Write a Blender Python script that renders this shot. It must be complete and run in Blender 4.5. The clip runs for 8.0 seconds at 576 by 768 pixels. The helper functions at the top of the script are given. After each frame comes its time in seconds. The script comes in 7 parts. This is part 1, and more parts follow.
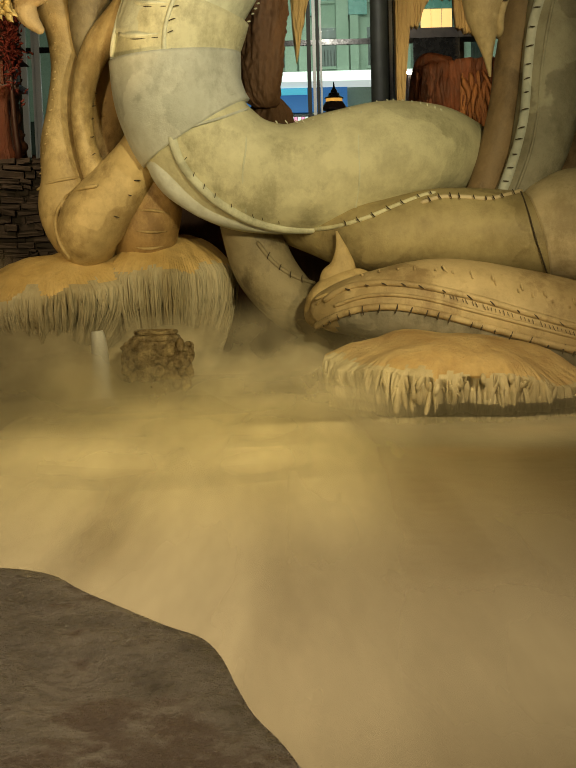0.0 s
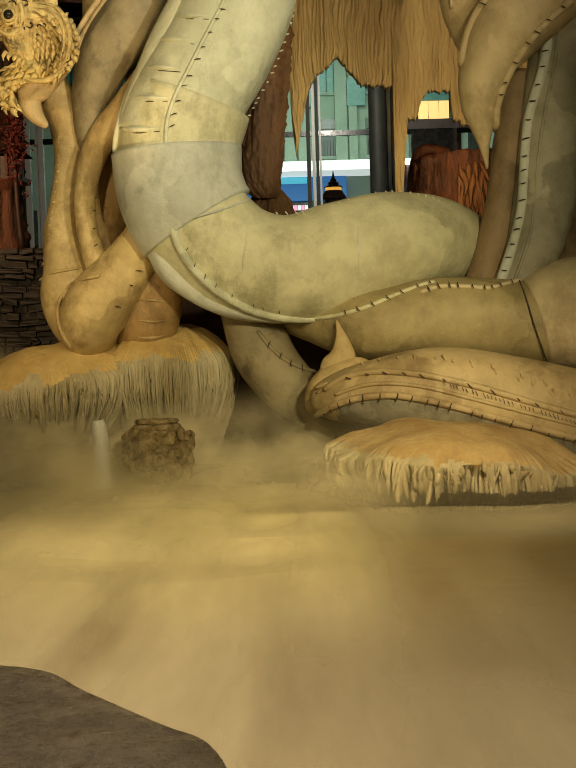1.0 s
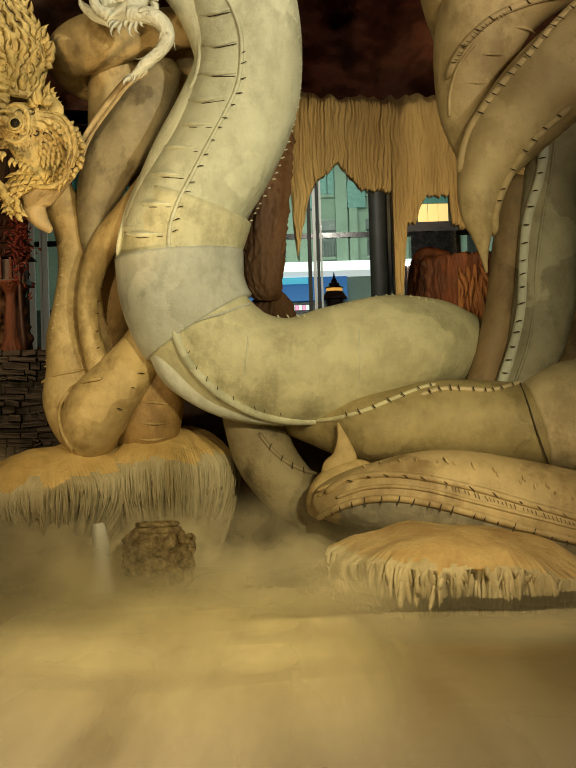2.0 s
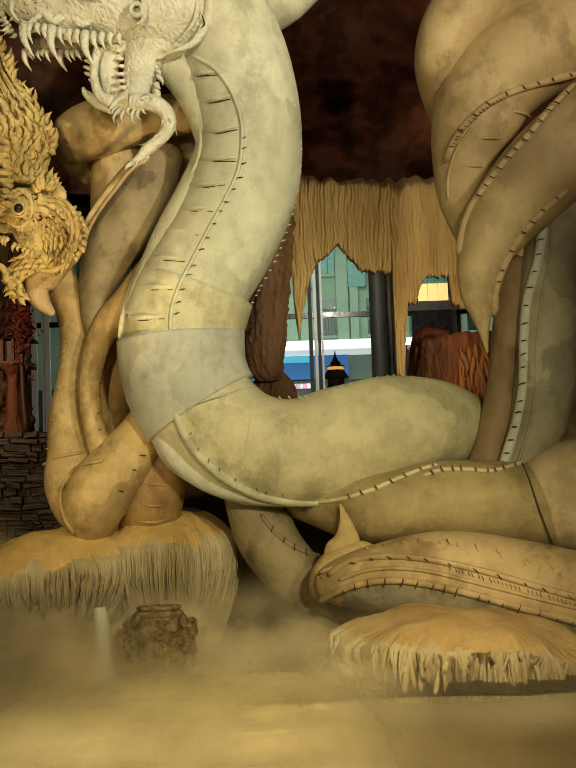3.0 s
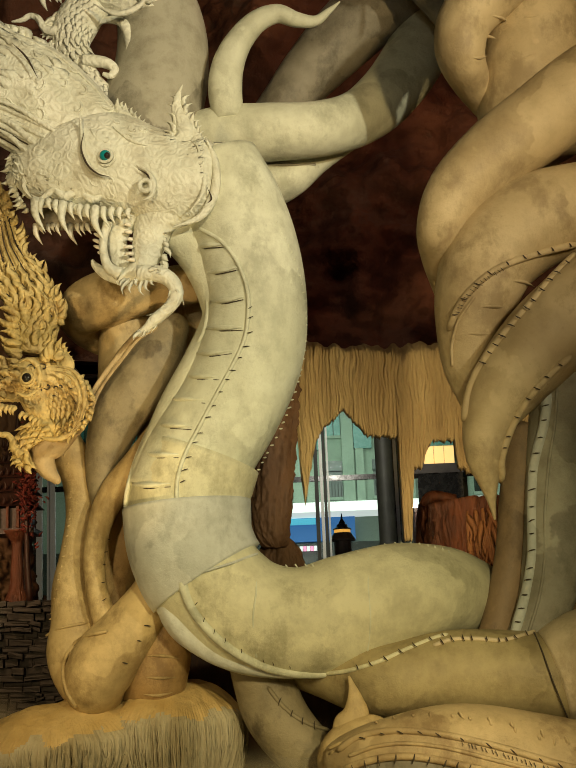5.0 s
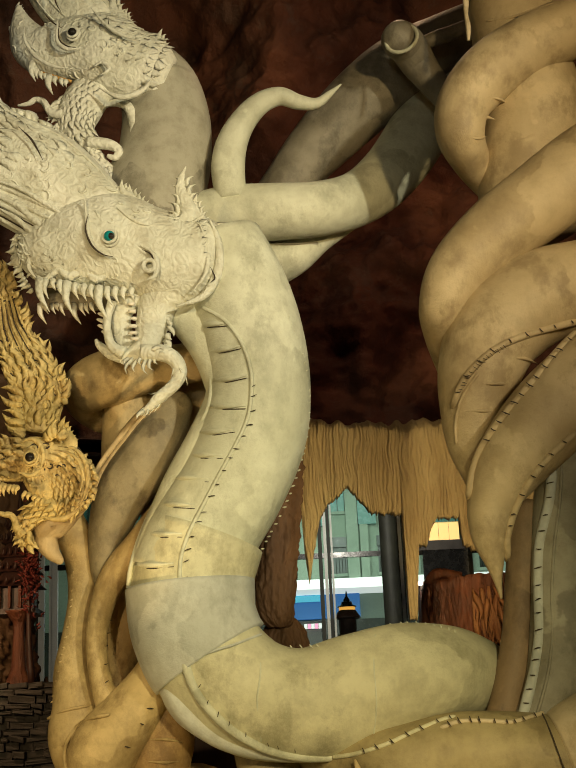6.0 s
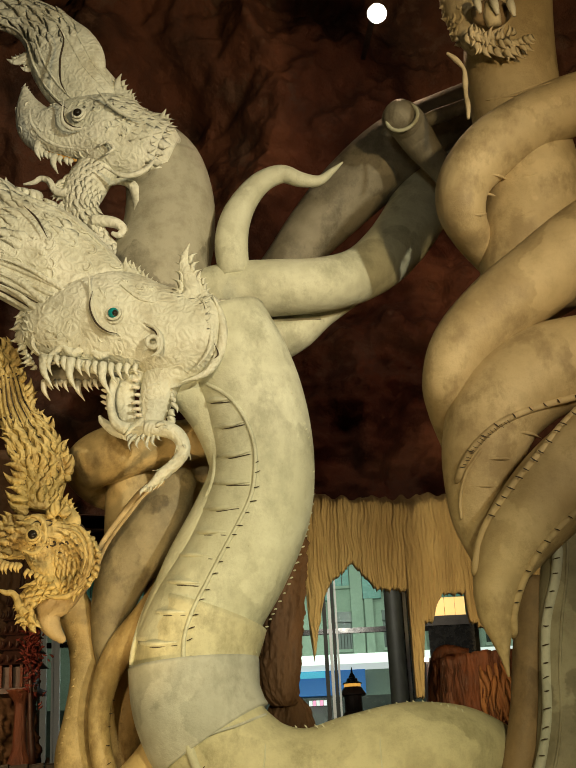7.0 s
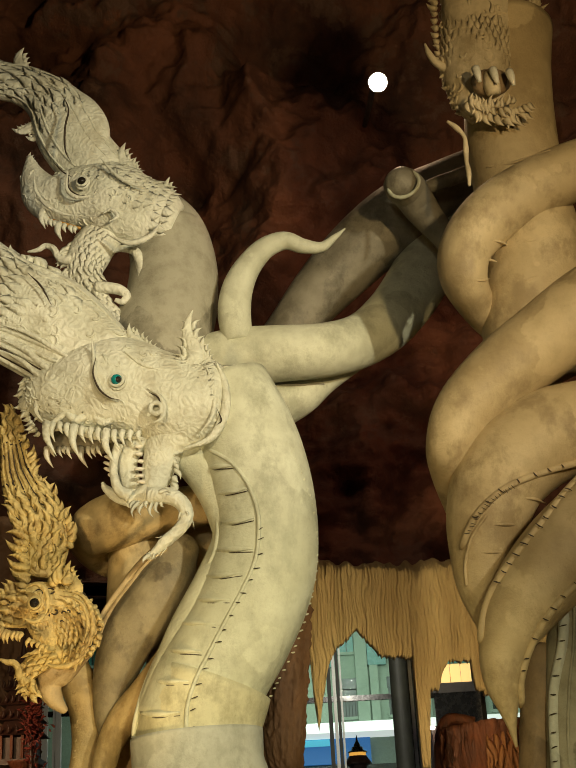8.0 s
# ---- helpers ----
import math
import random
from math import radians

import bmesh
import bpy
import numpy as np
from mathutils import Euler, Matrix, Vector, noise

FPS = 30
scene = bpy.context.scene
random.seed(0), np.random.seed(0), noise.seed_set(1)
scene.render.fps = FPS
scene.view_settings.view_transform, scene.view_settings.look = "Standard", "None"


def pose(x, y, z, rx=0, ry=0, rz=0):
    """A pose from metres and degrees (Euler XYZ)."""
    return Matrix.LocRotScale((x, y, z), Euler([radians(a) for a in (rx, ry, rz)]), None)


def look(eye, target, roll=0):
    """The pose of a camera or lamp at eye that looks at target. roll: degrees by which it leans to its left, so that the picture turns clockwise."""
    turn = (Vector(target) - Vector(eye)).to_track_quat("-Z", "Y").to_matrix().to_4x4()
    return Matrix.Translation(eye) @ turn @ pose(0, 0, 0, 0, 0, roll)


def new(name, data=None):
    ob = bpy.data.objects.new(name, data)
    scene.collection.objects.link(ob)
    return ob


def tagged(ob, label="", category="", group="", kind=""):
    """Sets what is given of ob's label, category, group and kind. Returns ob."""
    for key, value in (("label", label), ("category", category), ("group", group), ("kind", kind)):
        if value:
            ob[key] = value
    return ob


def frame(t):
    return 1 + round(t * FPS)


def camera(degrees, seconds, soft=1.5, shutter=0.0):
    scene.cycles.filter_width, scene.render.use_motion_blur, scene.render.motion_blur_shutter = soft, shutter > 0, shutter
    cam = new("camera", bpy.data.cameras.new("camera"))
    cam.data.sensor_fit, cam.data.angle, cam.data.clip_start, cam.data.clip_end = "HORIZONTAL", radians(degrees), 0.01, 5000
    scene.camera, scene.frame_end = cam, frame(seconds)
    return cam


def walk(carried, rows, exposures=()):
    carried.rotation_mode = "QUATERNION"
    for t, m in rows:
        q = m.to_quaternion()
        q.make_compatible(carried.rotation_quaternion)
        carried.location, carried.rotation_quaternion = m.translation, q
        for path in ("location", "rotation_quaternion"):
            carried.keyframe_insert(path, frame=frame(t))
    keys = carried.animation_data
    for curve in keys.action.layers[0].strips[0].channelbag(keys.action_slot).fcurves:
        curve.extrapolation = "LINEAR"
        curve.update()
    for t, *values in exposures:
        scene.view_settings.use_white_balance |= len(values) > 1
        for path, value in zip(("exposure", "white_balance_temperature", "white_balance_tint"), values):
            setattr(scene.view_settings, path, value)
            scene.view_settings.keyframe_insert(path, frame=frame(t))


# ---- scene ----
cam = camera(25.8, 8.0, soft=1.1)
# seconds, place, turn in degrees
ROWS = [
    (0.0, 0, 0, 1.6, 83.497, 1.59, -0.181),
    (0.5, 0, 0, 1.6182, 85.182, 1.692, -0.183),
    (1.0, 0, 0, 1.6416, 87.345, 1.744, -0.167),
    (1.5, 0, 0, 1.6666, 89.662, 1.676, -0.148),
    (3.0, 0, 0, 1.7277, 95.319, 2.052, -0.023),
    (3.5, 0, 0, 1.7442, 96.848, 2.151, 0.026),
    (4.0, 0, 0, 1.7638, 98.664, 2.188, 0.107),
    (4.5, 0, 0, 1.7857, 100.689, 2.22, 0.187),
    (6.0, 0, 0, 1.843, 106.004, 2.529, 0.503),
    (6.5, 0, 0, 1.8607, 107.649, 2.561, 0.607),
    (7.0, 0, 0, 1.8787, 109.312, 2.722, 0.729),
    (7.5, 0, 0, 1.894, 110.737, 2.768, 0.808),
    (8.0, 0, 0, 1.9098, 112.2, 2.848, 0.927),
]
EXPO = -0.2
walk(cam, [(r[0], pose(*r[1:])) for r in ROWS], exposures=[(0.0, EXPO), (8.0, EXPO)])

# ---- light ----
world = bpy.data.worlds.new("hall_air")
scene.world = world
world.use_nodes = True
world.node_tree.nodes["Background"].inputs[0].default_value = (1.0, 0.72, 0.42, 1)
world.node_tree.nodes["Background"].inputs[1].default_value = 0.04


def lamp(name, kind, eye, target, watts, colour, size=0.3, cone=60, blend=0.4):
    data = bpy.data.lights.new(name, kind)
    data.energy, data.color = watts, colour
    if kind == "AREA":
        data.size = size
    else:
        data.shadow_soft_size = size
    if kind == "SPOT":
        data.spot_size, data.spot_blend = radians(cone), blend
    ob = new(name, data)
    ob.matrix_world = look(eye, target)
    return ob


WARM, AMBER, PALE = (1.0, 0.74, 0.36), (1.0, 0.52, 0.15), (1.0, 0.87, 0.55)
lamp("hall_spot", "SPOT", (8.2, 0.5, 8.0), (-2.3, 13.0, 7.6), 6850, (1.0, 0.895, 0.62), 0.2, 46, 1.0)
# unseen front fill added for the heads
lamp("head_fill", "SPOT", (-1.2, 0.2, 6.2), (-1.4, 13.0, 8.2), 950, (1.0, 0.89, 0.63), 0.5, 40, 0.9)
# added light with no visible source, brightens the lower coil
lamp("coil_fill", "SPOT", (2.6, 1.2, 4.6), (0.2, 13.0, 2.5), 2900, (1.0, 0.85, 0.44), 0.3, 34, 0.8)
# the column's own added light, source unseen
lamp("column_fill", "SPOT", (5.2, 0.6, 6.0), (3.1, 13.0, 10.8), 3400, (1.0, 0.71, 0.33), 0.3, 62, 0.8)
# unseen fill from front left, added to lift the yellow naga
lamp("front_left_fill", "SPOT", (-4.0, 1.0, 6.0), (-2.5, 13.2, 4.8), 1900, WARM, 0.3, 50, 0.7)
lamp("pool_lamp_root", "SPOT", (1.9, 8.2, 2.4), (1.8, 11.0, 0.35), 335, (1.0, 0.77, 0.40), 0.12, 80, 0.8)
lamp("ceiling_bulb", "POINT", (1.76, 16.5, 13.6), (1.2, 13.0, 8.0), 120, (1.0, 0.60, 0.32), 0.15)
lamp("pool_lamp_coil", "SPOT", (-1.9, 10.4, 1.4), (-2.0, 13.6, 5.85), 430, (1.0, 0.68, 0.29), 0.15, 40, 0.7)
# small added fill on the slab and statue foot, no lamp visible there
lamp("slab_fill", "SPOT", (-3.0, 11.4, 2.0), (-2.0, 13.3, 1.8), 45, (1.0, 0.72, 0.32), 0.15, 100, 0.9)
# unseen overhead fill that makes the middle mist glow yellow
lamp("mist_fill", "SPOT", (-0.4, 8.6, 4.8), (-0.5, 8.7, 0.0), 640, (1.0, 0.77, 0.27), 1.0, 84, 1.0)
# second unseen overhead fill, for the near mist and edge stone
lamp("near_pool_fill", "SPOT", (-0.4, 2.2, 6.5), (-1.9, 5.2, 0.0), 1750, (1.0, 0.78, 0.48), 0.6, 78, 1.0)
# fill added in front of the dripstone curtain, not a visible lamp
lamp("curtain_fill", "SPOT", (2.3, 14.2, 3.6), (1.3, 17.2, 5.0), 330, (1.0, 0.74, 0.36), 0.2, 100, 0.9)
# dim added fill for spirit house, plant and terrace wall; source unseen
lamp("shrine_fill", "SPOT", (-4.6, 14.8, 4.2), (-3.9, 17.6, 2.4), 150, (1.0, 0.62, 0.32), 0.2, 110, 0.9)
# reddish fill added for the cave rock, apart from the ceiling lamp
lamp("cave_fill", "SPOT", (3.4, 16.8, 10.2), (1.6, 21.0, 10.6), 120, (1.0, 0.42, 0.25), 0.4, 150, 1.0)
# invented inside fill that whitens the window frames
lamp("frame_fill", "SPOT", (1.2, 22.5, 6.6), (1.0, 27.0, 4.0), 450, (1.0, 0.95, 0.8), 0.2, 150, 0.8)
lamp("street_glow", "AREA", (1.0, 37.0, 10.0), (1.0, 45.0, 4.0), 620, (0.84, 1.0, 0.84), 6.0)


# ---- materials ----
def shader(name, rough=0.6, metal=0.0):
    m = bpy.data.materials.new(name)
    m.use_nodes = True
    nt = m.node_tree
    b = nt.nodes["Principled BSDF"]
    b.inputs["Roughness"].default_value, b.inputs["Metallic"].default_value = rough, metal
    return m, nt, b


def noise_node(nt, coord, scale, detail=6, rough=0.6, stretch=None):
    n = nt.nodes.new("ShaderNodeTexNoise")
    n.inputs["Scale"].default_value, n.inputs["Detail"].default_value, n.inputs["Roughness"].default_value = scale, detail, rough
    if stretch:
        mp = nt.nodes.new("ShaderNodeMapping")
        mp.inputs["Scale"].default_value = stretch
        nt.links.new(coord, mp.inputs["Vector"])
        coord = mp.outputs["Vector"]
    nt.links.new(coord, n.inputs["Vector"])
    return n.outputs["Fac"]


def ramp(nt, fac, stops):
    r = nt.nodes.new("ShaderNodeValToRGB")
    while len(r.color_ramp.elements) < len(stops):
        r.color_ramp.elements.new(0.5)
    for e, (p, c) in zip(r.color_ramp.elements, stops):
        e.position, e.color = p, (*c, 1) if len(c) == 3 else c
    nt.links.new(fac, r.inputs["Fac"])
    return r.outputs["Color"]


def blend(nt, a, b, fac, kind="MIX"):
    x = nt.nodes.new("ShaderNodeMix")
    x.data_type, x.blend_type = "RGBA", kind
    if isinstance(fac, float):
        x.inputs["Factor"].default_value = fac
    else:
        nt.links.new(fac, x.inputs["Factor"])
    for socket, v in ((x.inputs["A"], a), (x.inputs["B"], b)):
        if isinstance(v, tuple):
            socket.default_value = (*v, 1)
        else:
            nt.links.new(v, socket)
    return x.outputs["Result"]


def relief(nt, b, height, strength, distance):
    n = nt.nodes.new("ShaderNodeBump")
    n.inputs["Strength"].default_value, n.inputs["Distance"].default_value = strength, distance
    nt.links.new(height, n.inputs["Height"])
    nt.links.new(n.outputs["Normal"], b.inputs["Normal"])


def surface(name, dark, light, scale=2.0, fine=30.0, rough=0.65, bump=0.3, depth=0.02, stretch=None, patch=None, metal=0.0):
    """Colour in two scales with grain, stains and a fine relief."""
    m, nt, b = shader(name, rough, metal)
    co = nt.nodes.new("ShaderNodeNewGeometry").outputs["Position"]
    big = noise_node(nt, co, scale, 5, 0.6, stretch)
    small = noise_node(nt, co, fine, 6, 0.65, stretch)
    col = ramp(nt, big, [(0.32, dark), (0.68, light)])
    grain = ramp(nt, small, [(0.3, (0.72, 0.72, 0.72)), (0.65, (1.0, 1.0, 1.0))])
    col = blend(nt, col, grain, 0.55, "MULTIPLY")
    if patch:
        stain = ramp(nt, noise_node(nt, co, scale * 0.8 + 0.37, 8, 0.7), [(0.54, (0, 0, 0)), (0.60, (1, 1, 1))])
        col = blend(nt, col, patch, stain)
    nt.links.new(col, b.inputs["Base Color"])
    rg = ramp(nt, small, [(0.2, (rough - 0.12,) * 3), (0.8, (min(1, rough + 0.15),) * 3)])
    nt.links.new(rg, b.inputs["Roughness"])
    relief(nt, b, small, bump, depth)
    return m


def plaster(name, dark, light, stain, carved=0.0, rough=0.58, dirt=0.7, patched=0.5):
    """Cast plaster: cloudy tone, smudges with soft edges, patched areas, trowel relief; carved adds overlapping curls."""
    m, nt, b = shader(name, rough)
    co = nt.nodes.new("ShaderNodeNewGeometry").outputs["Position"]
    cloud = noise_node(nt, co, 0.9, 4, 0.55)
    mid = noise_node(nt, co, 4.2, 7, 0.68)
    fine = noise_node(nt, co, 34, 5, 0.7)
    col = ramp(nt, cloud, [(0.36, dark), (0.62, light)])
    smudge = ramp(nt, noise_node(nt, co, 2.1, 9, 0.72, (1, 1, 0.7)), [(0.49, (0, 0, 0)), (0.62, (0.9, 0.9, 0.9))])
    col = blend(nt, col, stain, smudge)
    patch = ramp(nt, noise_node(nt, co, 0.7, 6, 0.5), [(0.565, (0, 0, 0)), (0.575, (patched,) * 3)])
    col = blend(nt, col, tuple(min(0.86, c * 1.12) for c in light), patch)
    grain = ramp(nt, mid, [(0.32, (0.60, 0.58, 0.53)), (0.56, (1, 1, 1))])
    col = blend(nt, col, grain, dirt, "MULTIPLY")
    specks = ramp(nt, fine, [(0.26, (0.6, 0.57, 0.5)), (0.36, (1, 1, 1))])
    col = blend(nt, col, specks, 0.5, "MULTIPLY")
    nt.links.new(col, b.inputs["Base Color"])
    nt.links.new(ramp(nt, mid, [(0.2, (rough - 0.14,) * 3), (0.8, (rough + 0.16,) * 3)]), b.inputs["Roughness"])
    low = nt.nodes.new("ShaderNodeBump")
    low.inputs["Strength"].default_value, low.inputs["Distance"].default_value = 0.5, 0.045
    nt.links.new(mid, low.inputs["Height"])
    top = nt.nodes.new("ShaderNodeBump")
    top.inputs["Strength"].default_value, top.inputs["Distance"].default_value = 0.4, 0.014
    nt.links.new(fine, top.inputs["Height"])
    nt.links.new(low.outputs["Normal"], top.inputs["Normal"])
    last = top
    if carved:
        warp = nt.nodes.new("ShaderNodeTexNoise")
        warp.inputs["Scale"].default_value = 3.0
        nt.links.new(co, warp.inputs["Vector"])
        mixv = blend(nt, co, warp.outputs["Color"], 0.22)
        cell = nt.nodes.new("ShaderNodeTexVoronoi")
        cell.inputs["Scale"].default_value = 11.0
        nt.links.new(mixv, cell.inputs["Vector"])
        curl = nt.nodes.new("ShaderNodeMath")
        curl.operation = "SINE"
        mul = nt.nodes.new("ShaderNodeMath")
        mul.operation = "MULTIPLY"
        mul.inputs[1].default_value = 13.0
        nt.links.new(cell.outputs["Distance"], mul.inputs[0])
        nt.links.new(mul.outputs[0], curl.inputs[0])
        last = nt.nodes.new("ShaderNodeBump")
        last.inputs["Strength"].default_value, last.inputs["Distance"].default_value = carved, 0.03
        nt.links.new(curl.outputs[0], last.inputs["Height"])
        nt.links.new(top.outputs["Normal"], last.inputs["Normal"])
    nt.links.new(last.outputs["Normal"], b.inputs["Normal"])
    return m


PLASTER = plaster("ivory_plaster", (0.54, 0.55, 0.42), (0.69, 0.71, 0.57), (0.43, 0.44, 0.33), dirt=0.45)
PLASTER_HEAD = plaster("white_carved_plaster", (0.66, 0.67, 0.56), (0.78, 0.79, 0.68), (0.58, 0.56, 0.44), 0.24, dirt=0.5)
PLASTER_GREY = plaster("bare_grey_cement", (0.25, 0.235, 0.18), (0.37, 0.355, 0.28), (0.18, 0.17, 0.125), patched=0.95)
PLASTER_SLEEVE = plaster("pale_grey_cement", (0.47, 0.50, 0.46), (0.62, 0.645, 0.60), (0.40, 0.42, 0.38), dirt=0.45)
PLASTER_TAN = plaster("tan_plaster", (0.44, 0.325, 0.15), (0.61, 0.47, 0.235), (0.31, 0.215, 0.09))
PLASTER_OLIVE = plaster("olive_plaster", (0.40, 0.295, 0.15), (0.55, 0.43, 0.24), (0.28, 0.195, 0.095), dirt=0.5)
# brown plaster deepened with the shade on recessed strands
PLASTER_BROWN_SHADE = plaster("shaded_brown_plaster", (0.19, 0.125, 0.065), (0.30, 0.21, 0.12), (0.13, 0.085, 0.045), dirt=0.6)
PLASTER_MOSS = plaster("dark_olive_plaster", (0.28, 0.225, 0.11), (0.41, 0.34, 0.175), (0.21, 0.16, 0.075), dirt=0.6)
# grey cement with the shade of undersides and rear parts mixed in
PLASTER_GREY_SHADE = plaster("shaded_grey_cement", (0.19, 0.172, 0.13), (0.31, 0.285, 0.22), (0.14, 0.125, 0.09), dirt=0.6)
# grey olive, taken darker for the neck's shadow on the knotted tube
PLASTER_SLATE_SHADE = plaster("slate_and_shade_plaster", (0.21, 0.175, 0.105), (0.34, 0.29, 0.18), (0.12, 0.095, 0.058), dirt=0.7)
PLASTER_LEMON = plaster("lemon_plaster", (0.56, 0.545, 0.37), (0.71, 0.69, 0.49), (0.42, 0.40, 0.26), dirt=0.5)
PLASTER_CUFF = plaster("pale_tan_plaster", (0.52, 0.43, 0.27), (0.66, 0.56, 0.38), (0.40, 0.32, 0.19), dirt=0.55)
# darker copy of the tan, holds the shade of recessed parts
PLASTER_TAN_SHADE = plaster("shaded_tan_plaster", (0.36, 0.225, 0.09), (0.52, 0.36, 0.16), (0.25, 0.15, 0.06), dirt=0.6)
PLASTER_KHAKI = plaster("khaki_plaster", (0.40, 0.305, 0.165), (0.56, 0.45, 0.265), (0.33, 0.25, 0.135), dirt=0.35)
PLASTER_YELLOW = plaster("yellow_carved_plaster", (0.60, 0.46, 0.17), (0.78, 0.62, 0.28), (0.38, 0.26, 0.10), 0.32)
# dark joints and slits, also used to draw shade in grooves
STITCH_SHADE = surface("joint_and_groove_shade", (0.035, 0.024, 0.015), (0.07, 0.05, 0.03), 9, 60, 0.8)
TOOTH = surface("tooth_white", (0.70, 0.66, 0.54), (0.80, 0.77, 0.66), 6, 40, 0.4, 0.1, 0.01)
TOOTH_ORANGE = surface("tooth_orange", (0.52, 0.26, 0.05), (0.66, 0.40, 0.12), 6, 40, 0.45, 0.1, 0.01)
EYE_BLUE = surface("turquoise_glass_eye", (0.0, 0.16, 0.18), (0.01, 0.30, 0.32), 8, 40, 0.12, 0.0, 0.01)
EYE_DARK = surface("dark_glass_eye", (0.01, 0.008, 0.006), (0.03, 0.025, 0.02), 8, 40, 0.12, 0.0, 0.01)
ROCK_GOLD = surface("golden_rock", (0.42, 0.265, 0.10), (0.68, 0.51, 0.25), 2.2, 16, 0.7, 0.6, 0.05, stretch=(1, 1, 0.35))
ROCK_PALE = surface("pale_dripstone", (0.36, 0.30, 0.175), (0.60, 0.545, 0.39), 2.2, 16, 0.7, 0.6, 0.05, stretch=(1, 1, 0.3))
ROCK_TOP = surface("yellow_mineral_rock", (0.50, 0.34, 0.12), (0.72, 0.54, 0.25), 1.6, 12, 0.6, 0.6, 0.05)
ROCK_CREAM = surface("cream_dripstone", (0.40, 0.32, 0.17), (0.64, 0.56, 0.37), 3.0, 18, 0.6, 0.6, 0.04, stretch=(1, 1, 0.3))
CURTAIN = surface("ochre_dripstone", (0.36, 0.255, 0.115), (0.60, 0.47, 0.245), 1.4, 22, 0.75, 1.0, 0.05, stretch=(1, 1, 0.2))
BROWNROCK = surface("brown_dripstone", (0.07, 0.034, 0.017), (0.17, 0.088, 0.04), 2.0, 14, 0.7, 0.5, 0.05, stretch=(1, 1, 0.25))
CAVE = surface("red_brown_cave_rock", (0.04, 0.017, 0.011), (0.20, 0.078, 0.043), 0.55, 4, 0.8, 0.7, 0.15, patch=(0.11, 0.06, 0.042))
STONE = surface("wet_grey_stone", (0.10, 0.088, 0.074), (0.29, 0.26, 0.225), 2.0, 16, 0.28, 1.0, 0.06, patch=(0.13, 0.10, 0.082))
DARKSTONE = surface("dark_wall_stone", (0.028, 0.023, 0.020), (0.075, 0.062, 0.052), 2.5, 20, 0.7, 0.5, 0.03)
REDWOOD = surface("red_brown_carved_wood", (0.05, 0.014, 0.008), (0.26, 0.085, 0.035), 5.0, 22, 0.5, 0.8, 0.05, stretch=(1, 1, 0.15))
# brightened wood tone, replaces warm light that no lamp gives here
SPLINTER_LIT = surface("lit_splinter_wood", (0.22, 0.075, 0.028), (0.60, 0.27, 0.10), 6.0, 26, 0.5, 0.8, 0.05, stretch=(1, 1, 0.15))
DARKWOOD = surface("dark_red_wood", (0.025, 0.010, 0.007), (0.075, 0.028, 0.018), 3.0, 20, 0.5, 0.3, 0.02)
REDLEAF = surface("red_leaf", (0.15, 0.022, 0.018), (0.34, 0.07, 0.05), 5, 30, 0.5, 0.2, 0.01)
# pale gold end of the noise paints wet glints on the bowl
BRONZE_GLINT = surface("glinting_bronze_stone", (0.13, 0.075, 0.03), (0.74, 0.57, 0.30), 9, 40, 0.16, 1.0, 0.06)
METAL = surface("dark_bronze_frame", (0.02, 0.021, 0.015), (0.04, 0.042, 0.03), 3, 40, 0.6, 0.05, 0.005)
WHITEMETAL = surface("white_frame", (0.72, 0.74, 0.70), (0.84, 0.85, 0.80), 3, 40, 0.4, 0.05, 0.005)
FACADE = surface("pale_green_facade", (0.27, 0.35, 0.27), (0.38, 0.47, 0.37), 0.6, 9, 0.7, 0.1, 0.01)
FACADE_TEAL = surface("teal_glazing", (0.07, 0.24, 0.21), (0.13, 0.34, 0.29), 0.5, 6, 0.25, 0.05, 0.01)
FACADE_DARK = surface("dark_window", (0.03, 0.04, 0.035), (0.07, 0.085, 0.07), 0.7, 6, 0.2, 0.02, 0.01)
FLOORMAT = surface("grey_floor", (0.07, 0.06, 0.05), (0.13, 0.115, 0.10), 0.8, 8, 0.45, 0.2, 0.01)
WALLMAT = surface("dark_brown_wall", (0.06, 0.04, 0.025), (0.11, 0.075, 0.05), 0.6, 8, 0.8, 0.3, 0.02)
BLACK = surface("black_screen", (0.006, 0.006, 0.006), (0.012, 0.012, 0.012), 1, 10, 0.25, 0.0, 0.01)
JET = surface("white_water_jet", (0.72, 0.71, 0.64), (0.86, 0.85, 0.80), 6, 30, 0.35, 0.4, 0.02, stretch=(1, 1, 0.3))


def glow(name, colour, strength):
    m, nt, b = shader(name, 0.5)
    b.inputs["Base Color"].default_value = (*colour, 1)
    b.inputs["Emission Color"].default_value = (*colour, 1)
    b.inputs["Emission Strength"].default_value = strength
    return m


LAMP_GLOW = glow("lamp_glow", (1.0, 0.93, 0.72), 30)
YELLOW_GLOW = glow("lit_yellow_panel", (0.95, 0.66, 0.24), 0.75)
BLUE_GLOW = glow("lit_blue_sign", (0.03, 0.13, 0.34), 0.7)
CYAN_GLOW = glow("lit_cyan_strip", (0.10, 0.50, 0.66), 0.7)
WHITE_GLOW = glow("lit_white_band", (0.90, 0.92, 0.88), 0.75)
PINK_GLOW = glow("lit_pink_panel", (0.95, 0.35, 0.55), 0.9)
ORANGE_GLOW = glow("lit_orange_panel", (1.0, 0.45, 0.08), 0.9)


